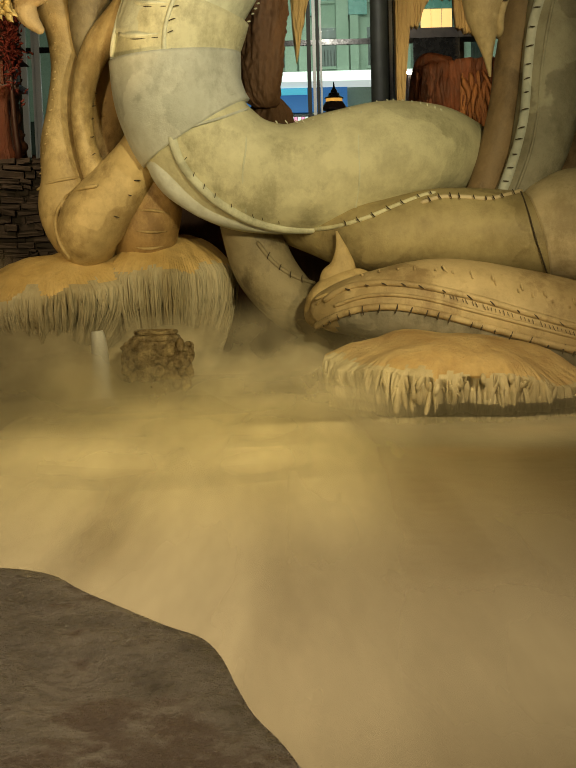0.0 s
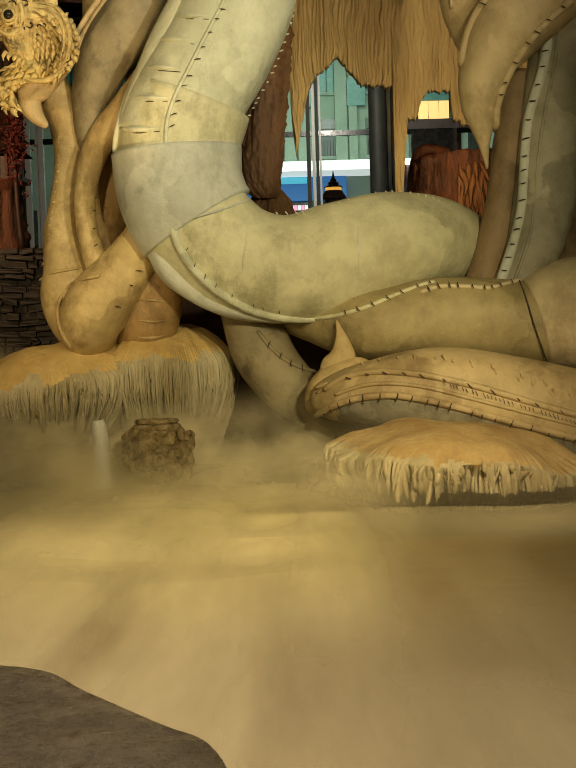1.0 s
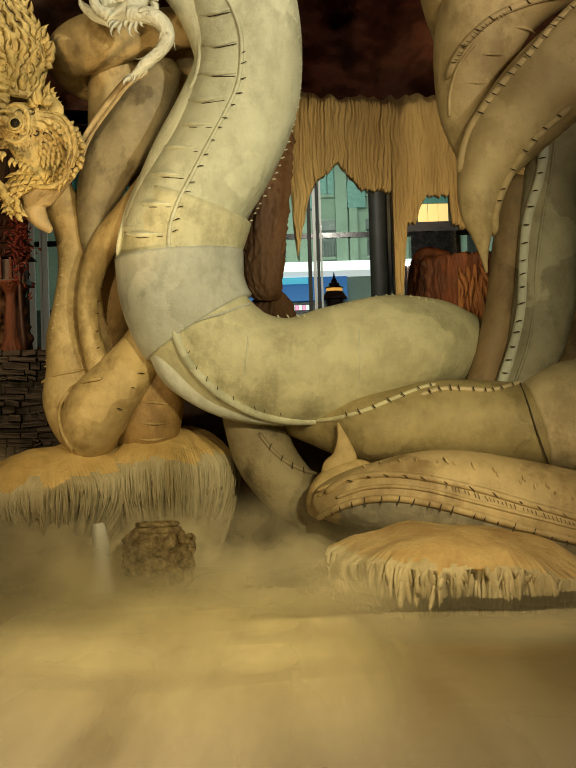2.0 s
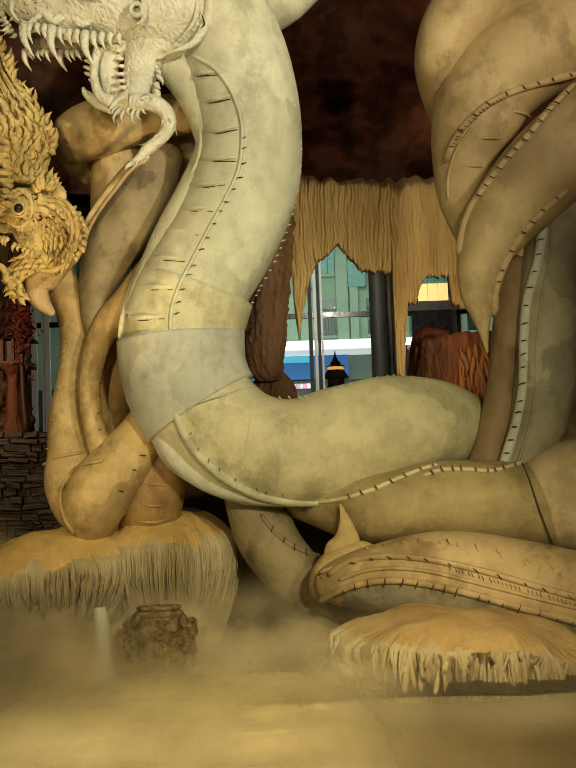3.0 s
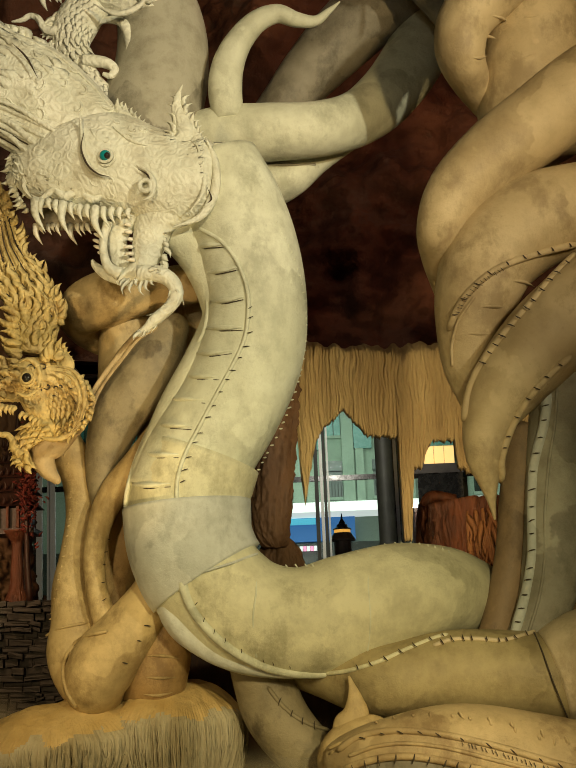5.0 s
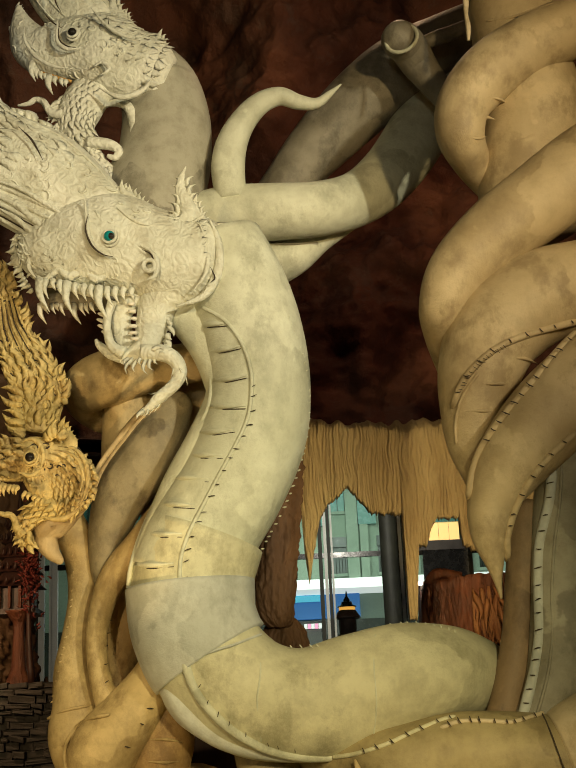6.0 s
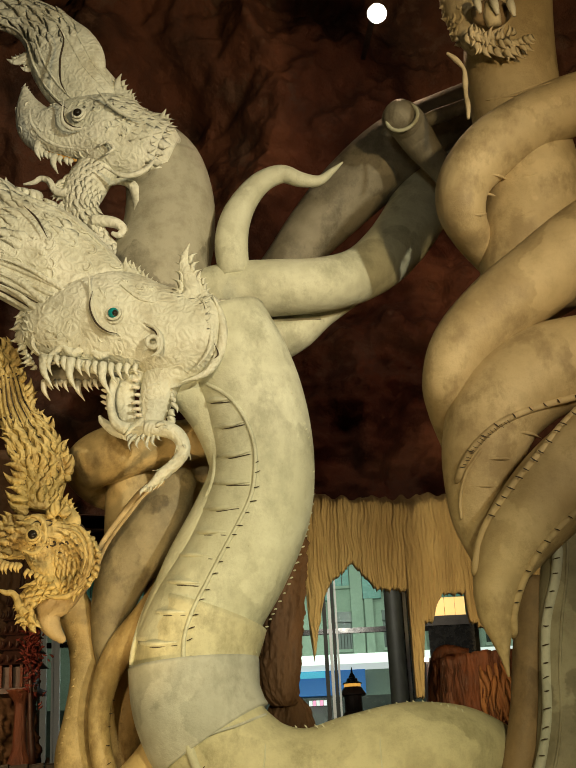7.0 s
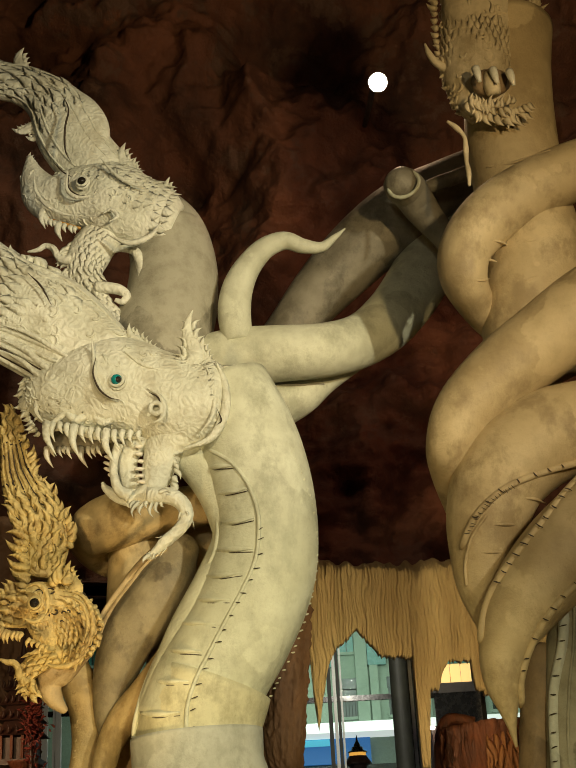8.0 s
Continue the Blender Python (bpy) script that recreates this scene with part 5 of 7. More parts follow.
    # seam cord on the dark tube
    s.tube([(-1.45, 12.98, 5.38, 0.0363), (-1.61, 12.98, 5.24, 0.031), (-1.79, 12.98, 5.02, 0.0308), (-1.97, 12.98, 4.77, 0.0306), (-2.1, 12.98, 4.52, 0.0253), (-2.17, 12.98, 4.32, 0.0101)], 2, 10, wobble=0.5, n=14)
    # head: a tall flame crest, a round scaled cheek and a toothed snout
    crest = [(-3.08, 13, 7.14, 0.0164), (-3.05, 13, 6.94, 0.0759), (-3.02, 13, 6.73, 0.119), (-2.98, 13, 6.53, 0.15), (-2.94, 13, 6.33, 0.181), (-2.86, 13, 6.13, 0.223), (-2.74, 13, 5.88, 0.263), (-2.63, 13, 5.6, 0.272), (-2.62, 13, 5.36, 0.228), (-2.65, 13, 5.15, 0.175)]
    cheek = [(-2.52, 12.95, 4.91, 0.133), (-2.41, 12.95, 4.79, 0.255), (-2.31, 12.95, 4.63, 0.289), (-2.28, 12.95, 4.45, 0.252), (-2.35, 12.95, 4.28, 0.11)]
    face = [(-2.47, 12.85, 4.84, 0.182), (-2.62, 12.85, 4.84, 0.223), (-2.77, 12.85, 4.81, 0.212), (-2.9, 12.85, 4.77, 0.182), (-3, 12.85, 4.73, 0.131), (-3.09, 12.85, 4.71, 0.0454)]
    chin = [(-2.61, 12.85, 4.69, 0.171), (-2.55, 12.85, 4.51, 0.135), (-2.49, 12.85, 4.38, 0.0899)]
    jaw = [(-2.41, 12.9, 4.37, 0.13), (-2.57, 12.9, 4.3, 0.125), (-2.7, 12.9, 4.21, 0.11), (-2.76, 12.9, 4.09, 0.0895), (-2.71, 12.9, 3.98, 0.0743), (-2.65, 12.9, 3.9, 0.0296)]
    s.tube(crest, 4, 28, flat=0.6, wobble=0.05)
    s.tube(cheek, 4, 32, flat=0.7, wobble=0.04, round_end=True)
    s.tube(face, 4, 28, flat=0.8, wobble=0.08, round_end=True)
    s.tube(chin, 4, 20, flat=0.9, wobble=0.08)
    s.tube(jaw, 4, 22, flat=0.8, wobble=0.06)
    s.tube([(-2.24, 13.1, 4.38, 0.122), (-2.39, 13.1, 4.28, 0.172), (-2.52, 13.1, 4.15, 0.172), (-2.56, 13.1, 4.02, 0.131), (-2.5, 13.1, 3.89, 0.0902), (-2.42, 13.1, 3.8, 0.05)], 2, 28, n=12, round_end=True)
    s.tube([(-2.73, 12.8, 4.02, 0.0443), (-2.8, 12.8, 4.1, 0.0444), (-2.82, 12.8, 4.18, 0.0396), (-2.87, 12.8, 4.24, 0.0347), (-2.94, 12.8, 4.25, 0.0297), (-3.01, 12.8, 4.28, 0.0149)], 4, 10)
    s.strands(crest, (-0.9, -0.55, -0.2, 0.15, 0.5, 0.85), 0.020, 4, 0.6, 0.16, 0.78)
    # fine dark strands as drawn shade between the crest lines
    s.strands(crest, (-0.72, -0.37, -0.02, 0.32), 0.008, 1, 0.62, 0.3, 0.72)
    s.rows(crest, 0.085, 0.10, 0.20, 4, 0.6, 1.2, -1, 0.20, 0.58, 0.98, 13, 0.17, 0.0, 0.3)
    s.curls(crest, 40, 0.06, 0.016, 4, 48, 0.6, 0.58, 1.0)
    s.rows(crest, 0.09, 0.08, 0.15, 4, 0.6, 1.2, -1, 0.10, 0.04, 0.24, 14, 0.15, 0.0, 0.3)
    s.rows(cheek, 0.062, 0.058, 0.10, 4, 0.7, 1.25, 1, 0.08, 0.06, 1.0, 15, 0.35)
    s.curls(face, 40, 0.06, 0.018, 4, 46, 0.8)
    s.rows(face, 0.10, 0.09, 0.12, 4, 0.8, 1.2, 1, 0.08, 0.3, 1.0, 16, 0.3, 0.4)
    s.curls(chin, 16, 0.05, 0.016, 4, 47, 0.9)
    # dark curls paint crevice shade into the carving
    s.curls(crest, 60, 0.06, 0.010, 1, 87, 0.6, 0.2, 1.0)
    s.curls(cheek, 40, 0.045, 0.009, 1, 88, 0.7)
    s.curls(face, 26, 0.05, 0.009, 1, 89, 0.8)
    s.rows(jaw, 0.075, 0.07, 0.11, 4, 0.8, 1.2, 1, 0.14, 0.0, 1.0, 17, 0.3)
    for line, w in (([(-2.34, 12.55, 4.89), (-2.18, 12.55, 4.86), (-2.07, 12.55, 4.73), (-2.03, 12.55, 4.55), (-2.07, 12.55, 4.36), (-2.18, 12.55, 4.2)], 0.030), ([(-2.36, 12.52, 4.84), (-2.21, 12.52, 4.8), (-2.11, 12.52, 4.69), (-2.08, 12.52, 4.53), (-2.12, 12.52, 4.35)], 0.020), ([(-2.71, 12.5, 4.93), (-2.61, 12.5, 4.97), (-2.51, 12.5, 4.9), (-2.48, 12.5, 4.76), (-2.52, 12.5, 4.61)], 0.030), ([(-2.72, 12.48, 4.62), (-2.6, 12.48, 4.58), (-2.5, 12.48, 4.64)], 0.026),
                    ([(-2.53, 12.6, 4.18), (-2.37, 12.6, 4.14), (-2.23, 12.6, 4.17), (-2.09, 12.6, 4.28)], 0.030)):
        s.crease(line, w, 4, 0.5)
    eye(s, (-2.61, 12.5, 4.77), 0.05, 5, 4)
    s.fringe([(-2.76, 12.9, 5.66), (-2.78, 12.9, 5.45), (-2.76, 12.9, 5.24), (-2.75, 12.9, 5.05)], 9, (-1, -0.1, 0.5), 0.22, 0.12, 4, 81)
    s.fringe([(-2.98, 12.95, 6.91), (-2.85, 12.95, 6.51), (-2.73, 12.95, 6.19), (-2.54, 12.95, 5.93), (-2.38, 12.95, 5.65), (-2.36, 12.95, 5.39)], 20, (0.5, 0, 1), 0.15, 0.10, 4, 82)
    s.fringe([(-2.47, 12.7, 4.97), (-2.41, 12.7, 5.01), (-2.34, 12.7, 4.98)], 5, (0.1, 0, 1), 0.22, 0.12, 4, 83, 0.6)
    s.plume((-2.3, 12.9, 4.92), (-2.35, 12.9, 5.29), 0.20, 4)
    s.fringe([(-2.83, 12.8, 4.98), (-2.94, 12.8, 4.93), (-3.03, 12.8, 4.89), (-3.09, 12.8, 4.82)], 7, (-0.5, 0, 1), 0.15, 0.09, 4, 84)
    s.fringe([(-2.14, 12.85, 4.87), (-2.03, 12.85, 4.69), (-2.04, 12.85, 4.47), (-2.14, 12.85, 4.28)], 10, (0.6, 0, -0.8), 0.07, 0.08, 4, 85)
    s.fringe([(-2.74, 12.8, 4.14), (-2.77, 12.8, 4.03), (-2.7, 12.8, 3.93)], 8, (-1, 0, -0.5), 0.10, 0.06, 4, 86)
    teeth(s, [(-2.97, 12.62, 4.56), (-2.85, 12.62, 4.51), (-2.73, 12.62, 4.49)], 6, 0.13, 0.032, 4, (-0.1, 0, -1), 7)
    teeth(s, [(-2.69, 12.62, 4.44), (-2.58, 12.62, 4.39), (-2.46, 12.62, 4.34)], 5, 0.10, 0.026, 4, (-0.3, 0, -1), 9)
    ob = s.done("naga_statue", [PLASTER_TAN, STITCH_SHADE, PLASTER_OLIVE, PLASTER_TAN_SHADE, PLASTER_YELLOW, EYE_DARK, PLASTER_SLATE_SHADE, PLASTER_TAN_SHADE])
    return tagged(ob, "yellow plaster naga with flame crest and knotted tan body", "statue", "naga statues round the pool")


yellow_naga()


def grey_naga():
    s = Shape()
    neck = [(-1.55, 14.4, 10.33, 0.354), (-1.34, 14.4, 9.95, 0.44), (-1.26, 14.4, 9.45, 0.491), (-1.35, 14.4, 8.96, 0.573), (-1.49, 14.4, 8.42, 0.615), (-1.51, 14.4, 7.76, 0.575)]
    tail = [(-0.53, 14.1, 8.23, 0.186), (-0.56, 14.1, 8.64, 0.207), (-0.51, 14.1, 8.97, 0.196), (-0.37, 14.1, 9.27, 0.166), (-0.15, 14.1, 9.52, 0.14), (0.11, 14.1, 9.62, 0.118), (0.34, 14.1, 9.53, 0.096), (0.57, 14.1, 9.5, 0.068), (0.75, 14.1, 9.63, 0.04), (0.89, 14.1, 9.75, 0.009)]
    limb = [(-1.19, 14.3, 7.9, 0.302), (-0.94, 14.3, 8.07, 0.333), (-0.58, 14.3, 8.14, 0.358), (-0.09, 14.3, 8.15, 0.355), (0.52, 14.3, 8.16, 0.34), (1.03, 14.6, 8.41, 0.348), (1.47, 15, 8.89, 0.386), (1.88, 15.4, 9.56, 0.414), (2.26, 15.8, 10.36, 0.417), (2.69, 16.2, 11.37, 0.398)]
    far = [(-0.23, 15.4, 8.51, 0.294), (0.11, 15.4, 8.96, 0.316), (0.51, 15.4, 9.45, 0.386), (1.05, 15.4, 10.02, 0.459), (1.56, 15.4, 10.49, 0.477), (2, 15.4, 10.82, 0.446), (2.43, 15.4, 11.07, 0.38), (2.87, 15.4, 11.28, 0.347)]
    hook = [(-0.87, 14.8, 7.55, 0.247), (-0.5, 14.8, 7.61, 0.296), (-0.13, 14.8, 7.66, 0.309), (0.19, 14.8, 7.77, 0.26), (0.51, 14.8, 8.01, 0.218), (0.91, 14.8, 8.26, 0.188)]
    knob = [(1.66, 14, 10.28, 0.245), (1.77, 14.15, 10.26, 0.241), (1.91, 14.3, 10.1, 0.223), (2.05, 14.3, 9.86, 0.19), (2.27, 14.3, 9.54, 0.176)]
    arm = [(1.89, 14.5, 10.47, 0.065), (2.16, 14.5, 10.57, 0.098), (2.43, 14.5, 10.66, 0.098), (2.71, 14.5, 10.77, 0.098)]
    # far, knob and arm: shade at the back put into a darker grey
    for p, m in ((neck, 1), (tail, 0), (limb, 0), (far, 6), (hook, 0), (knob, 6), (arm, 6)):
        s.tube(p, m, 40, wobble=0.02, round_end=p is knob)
    s.hoop((1.66, 13.86, 10.21), 0.20, 0.025, 0, 1.05, front=(-0.35, -1, 0.2))
    s.cord([(-0.608, 14.686, 7.879), (-0.235, 14.566, 7.849), (0.132, 14.541, 7.818), (0.476, 14.601, 7.836)], 0.016, 1, 6)
    skull = [(-1.24, 14, 9.9, 0.249), (-1.44, 14, 9.98, 0.411), (-1.78, 14, 10.11, 0.488), (-2.09, 14, 10.27, 0.54), (-2.38, 14, 10.33, 0.465), (-2.6, 14, 10.33, 0.415), (-2.8, 14, 10.36, 0.365), (-2.97, 14, 10.46, 0.29), (-3.09, 14, 10.71, 0.165), (-3.15, 14, 11.01, 0.0255)]
    crest = [(-2, 14.05, 10.46, 0.329), (-2.21, 14.05, 10.72, 0.401), (-2.48, 14.05, 11.05, 0.442), (-2.65, 14.05, 11.39, 0.458), (-2.81, 14.05, 11.75, 0.397), (-3.04, 14.05, 12, 0.321), (-3.32, 14.05, 12.16, 0.282), (-3.59, 14.05, 12.25, 0.276), (-3.93, 14.05, 12.47, 0.231), (-4.14, 14.05, 12.8, 0.067)]
    jaw = [(-2.15, 14, 9.82, 0.248), (-2.33, 14, 9.56, 0.272), (-2.39, 14, 9.29, 0.233), (-2.29, 14, 9.04, 0.146), (-2.17, 14, 8.8, 0.121), (-2.04, 14, 8.57, 0.145), (-1.96, 14, 8.34, 0.0599)]
    s.tube([(-1.44, 14.35, 10, 0.496), (-1.38, 14.35, 9.53, 0.504), (-1.39, 14.35, 9.01, 0.56), (-1.49, 14.35, 8.47, 0.651), (-1.55, 14.35, 8.01, 0.68), (-1.57, 14.35, 7.62, 0.601)], 1, 40, wobble=0.02)
    s.tube(skull, 2, 40, flat=0.72, wobble=0.05)
    s.tube(crest, 2, 36, flat=0.6, wobble=0.04)
    s.tube(jaw, 2, 24, flat=0.75, wobble=0.06)
    # tongue and the curl under the jaw
    s.tube([(-2.56, 13.9, 9.39, 0.0672), (-2.7, 13.9, 9.42, 0.0489), (-2.79, 13.9, 9.57, 0.0429), (-2.89, 13.9, 9.61, 0.0368), (-2.98, 13.9, 9.56, 0.0307), (-3.11, 13.9, 9.54, 0.0123)], 2, 12)
    s.tube([(-2.25, 13.9, 9, 0.0726), (-2.09, 13.9, 8.98, 0.0726), (-1.95, 13.9, 8.94, 0.0665), (-1.87, 13.9, 8.86, 0.0543), (-1.92, 13.9, 8.78, 0.0421), (-2.01, 13.9, 8.81, 0.0241)], 2, 12)
    s.crease([(-2.2, 13.95, 9.41), (-1.99, 13.95, 9.56), (-1.77, 13.95, 9.51), (-1.68, 13.95, 9.24), (-1.72, 13.95, 8.97), (-1.86, 13.95, 8.71), (-2.01, 13.95, 8.41)], 0.075, 2, 0.5)
    s.rows(skull, 0.13, 0.12, 0.15, 2, 0.72, 1.2, -1, 0.01, 0.04, 0.5, 23, 0.06, 0.2)
    s.curls(skull, 40, 0.075, 0.016, 2, 49, 0.72, 0.2, 0.9, spread=0.4)
    s.rows(crest, 0.17, 0.13, 0.24, 2, 0.6, 1.0, 1, 0.015, 0.05, 1.0, 24, 0.07)
    s.strands(crest, (-1.0, -0.6, 0.35, 0.7, 1.0), 0.020, 2, 0.6, 0.1, 0.85)
    s.rows(jaw, 0.08, 0.075, 0.12, 2, 0.75, 1.2, 1, 0.04, 0.0, 0.9, 25, 0.12)
    s.tube([(-2.58, 13.95, 11.92, 0.078), (-2.42, 13.95, 11.68, 0.155), (-2.3, 13.95, 11.41, 0.186), (-2.25, 13.95, 11.18, 0.153), (-2.28, 13.95, 11.03, 0.07)], 2, 18, flat=0.6, round_end=True)
    # groove shade of crest and brow, drawn as dark lines
    for line, w in (([(-2.65, 13.52, 11.6), (-2.56, 13.52, 11.37), (-2.6, 13.52, 11.08), (-2.59, 13.52, 10.76), (-2.51, 13.52, 10.57)], 0.014), ([(-2.54, 13.56, 10.45), (-2.55, 13.56, 10.25), (-2.46, 13.56, 10.14), (-2.33, 13.56, 10.1)], 0.010), ([(-1.95, 13.6, 10.53), (-1.94, 13.6, 10.38), (-1.88, 13.6, 10.32)], 0.010), ([(-2.76, 13.62, 10.66), (-2.64, 13.62, 10.51), (-2.52, 13.62, 10.42)], 0.010)):
        s.crease(line, w, 4, 0.2)
    for line, w in (([(-2.56, 13.55, 10.53), (-2.57, 13.55, 10.22), (-2.45, 13.55, 10.09), (-2.27, 13.55, 10.1)], 0.026), ([(-2.15, 13.55, 10.64), (-1.98, 13.55, 10.41), (-1.8, 13.55, 10.26), (-1.57, 13.55, 10.17)], 0.028), ([(-2.99, 13.6, 10.5), (-2.97, 13.6, 10.26), (-2.84, 13.6, 10.04), (-2.62, 13.6, 9.89), (-2.39, 13.6, 9.85)], 0.026), ([(-2.08, 13.6, 9.58), (-1.81, 13.6, 9.44), (-1.55, 13.6, 9.51), (-1.4, 13.6, 9.71)], 0.040), ([(-2.13, 13.58, 9.85), (-2.02, 13.58, 9.91), (-1.94, 13.58, 9.81), (-2.05, 13.58, 9.73)], 0.028)):
        s.crease(line, w, 2, 0.5)
    eye(s, (-2.38, 13.56, 10.31), 0.055, 5, 2)
    s.tube([(-2.93, 13.78, 10.07, 0.0185), (-2.83, 13.78, 9.93, 0.0246), (-2.65, 13.78, 9.85, 0.0245), (-2.43, 13.78, 9.77, 0.0184)], 3, 8)
    teeth(s, [(-2.9, 13.7, 10.02), (-2.81, 13.7, 9.87), (-2.64, 13.7, 9.79), (-2.43, 13.7, 9.71)], 9, 0.13, 0.035, 2, (0.2, 0, -1), 8, big=(0, 5))
    for base, tip, w in (((-1.87, 13.9, 10.51), (-1.91, 13.9, 11.07), 0.24), ((-2.02, 13.9, 10.65), (-2.01, 13.9, 10.92), 0.14), ((-1.76, 13.9, 10.47), (-1.76, 13.9, 10.84), 0.15), ((-2.14, 13.9, 10.76), (-2.2, 13.9, 11), 0.14),
                         ((-1.32, 13.9, 10.07), (-1.34, 13.9, 10.52), 0.20), ((-1.48, 13.8, 9.98), (-1.46, 13.8, 10.3), 0.16), ((-2.69, 14, 11.85), (-2.75, 14, 12.18), 0.16), ((-3.3, 14, 12.19), (-3.3, 14, 12.73), 0.26),
                         ((-3.1, 14, 10.77), (-3.15, 14, 11.06), 0.14), ((-3.02, 14, 11.43), (-3.39, 14, 11.42), 0.20), ((-2.95, 14, 11.27), (-3.21, 14, 11.3), 0.14)):
        s.plume(base, tip, w, 2)
    s.fringe([(-2.5, 13.95, 9.69), (-2.61, 13.95, 9.55), (-2.61, 13.95, 9.33), (-2.48, 13.95, 9.11), (-2.26, 13.95, 8.9)], 18, (-1, 0, -0.7), 0.16, 0.08, 2, 91)
    s.fringe([(-1.85, 13.95, 10.51), (-1.61, 13.95, 10.45), (-1.39, 13.95, 10.3)], 8, (0.2, 0, 1), 0.12, 0.10, 2, 92)
    s.fringe([(-2.2, 13.95, 8.66), (-2.15, 13.95, 8.86), (-2.19, 13.95, 8.93)], 4, (-0.6, 0, 1), 0.16, 0.09, 2, 93)
    ob = s.done("naga_statue", [PLASTER, PLASTER_GREY, PLASTER_HEAD, TOOTH_ORANGE, STITCH_SHADE, EYE_DARK, PLASTER_GREY_SHADE])
    return tagged(ob, "grey-white plaster naga with raised snout, orange teeth and curled tail", "statue", "naga statues round the pool")


grey_naga()


def twined_column():
    """The pair of thick serpents twisted round each other, with a head on top."""
    s = Shape()
    r1 = [(4.31, 12.8, 9.79, 0.347), (3.65, 12.8, 9.66, 0.357), (3.05, 12.8, 9.43, 0.349), (2.52, 12.8, 9.1, 0.352), (2.19, 12.8, 8.73, 0.309), (2.11, 12.8, 8.36, 0.278), (2.25, 13.1, 8.16, 0.226), (2.52, 13.5, 7.98, 0.173)]
    r2 = [(3.08, 13.3, 12.09, 0.598), (3.03, 13.3, 11.34, 0.544), (2.97, 13.3, 10.54, 0.558), (3.01, 13.3, 9.63, 0.564), (3.04, 13.3, 8.82, 0.582), (2.88, 13.3, 8.06, 0.542), (2.92, 13.3, 7.31, 0.532)]
    r3 = [(4.2, 12.8, 8.36, 0.418), (3.46, 12.8, 7.89, 0.435), (2.88, 12.8, 7.45, 0.435), (2.38, 12.8, 7.1, 0.398), (1.96, 12.8, 6.7, 0.341), (1.74, 12.8, 6.31, 0.247), (1.74, 13.1, 6.08, 0.176), (1.89, 13.5, 5.8, 0.163)]
    r4 = [(3.95, 12.95, 6.58, 0.509), (3.41, 12.95, 6.53, 0.509), (2.8, 12.95, 6.39, 0.523), (2.33, 12.95, 6.05, 0.518), (2.1, 12.95, 5.57, 0.443), (1.99, 12.95, 5.15, 0.335), (1.95, 12.95, 4.79, 0.245), (2, 12.95, 4.43, 0.151), (2.11, 12.95, 4.12, 0.125)]
    r5 = [(3.71, 12.5, 5.72, 0.482), (3.17, 12.5, 5.32, 0.471), (2.65, 12.5, 4.9, 0.441), (2.26, 12.5, 4.47, 0.367), (2.04, 12.5, 4.09, 0.251), (1.99, 12.5, 3.76, 0.187), (2.01, 12.5, 3.52, 0.109), (2.03, 12.5, 3.32, 0.047), (2.05, 12.5, 3.13, 0.012)]
    r6 = [(3.49, 12.9, 5.26, 0.387), (3.1, 12.9, 4.8, 0.385), (2.87, 12.9, 4.13, 0.327), (2.76, 12.9, 3.42, 0.314), (2.7, 12.9, 2.86, 0.323), (2.57, 12.9, 2.36, 0.281), (2.35, 12.9, 1.97, 0.21), (2.15, 12.9, 1.72, 0.175)]
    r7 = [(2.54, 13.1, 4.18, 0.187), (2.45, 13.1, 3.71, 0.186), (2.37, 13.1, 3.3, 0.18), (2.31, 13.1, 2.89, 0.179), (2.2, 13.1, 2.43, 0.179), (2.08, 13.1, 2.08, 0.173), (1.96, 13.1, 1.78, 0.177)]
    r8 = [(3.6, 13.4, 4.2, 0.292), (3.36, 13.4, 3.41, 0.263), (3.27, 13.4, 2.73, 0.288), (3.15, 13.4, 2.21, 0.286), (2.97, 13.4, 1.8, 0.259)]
    # r7 and r8 sit back; their shadow is coloured in
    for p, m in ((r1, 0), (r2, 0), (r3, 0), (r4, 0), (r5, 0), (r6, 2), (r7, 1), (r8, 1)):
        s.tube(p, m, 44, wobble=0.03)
    # borders with slits
    s.cord([(1.772, 12.683, 5.198), (1.861, 12.592, 5.376), (2.012, 12.516, 5.545), (2.227, 12.478, 5.701), (2.502, 12.516, 5.826), (2.786, 12.608, 5.926), (3.126, 12.695, 6.023)], 0.04, 0, 10)
    s.stitches([(1.767, 12.644, 5.187), (1.856, 12.556, 5.366), (2.006, 12.483, 5.535), (2.221, 12.444, 5.691), (2.494, 12.477, 5.813), (2.776, 12.562, 5.911), (3.114, 12.646, 6.008)], 0.20, 0.068, 0.0072, 3)
    s.stitches([(1.821, 12.596, 5.275), (1.925, 12.523, 5.431), (2.112, 12.464, 5.597), (2.327, 12.458, 5.721)], 0.045, 0.056, 0.0036, 3)
    s.cord([(1.772, 12.766, 4.806), (1.776, 12.716, 4.999), (1.85, 12.624, 5.229), (2.001, 12.536, 5.426)], 0.018, 0, 8)
    for a in ([(1.887, 12.638, 5.086), (2.051, 12.627, 5.08), (2.23, 12.714, 5.087)], [(2.054, 12.549, 5.343), (2.253, 12.59, 5.354), (2.517, 12.93, 5.404)], [(2.379, 12.544, 5.618), (2.555, 12.673, 5.637), (2.748, 12.991, 5.669)]):
        s.crease(a, 0.02, 0)
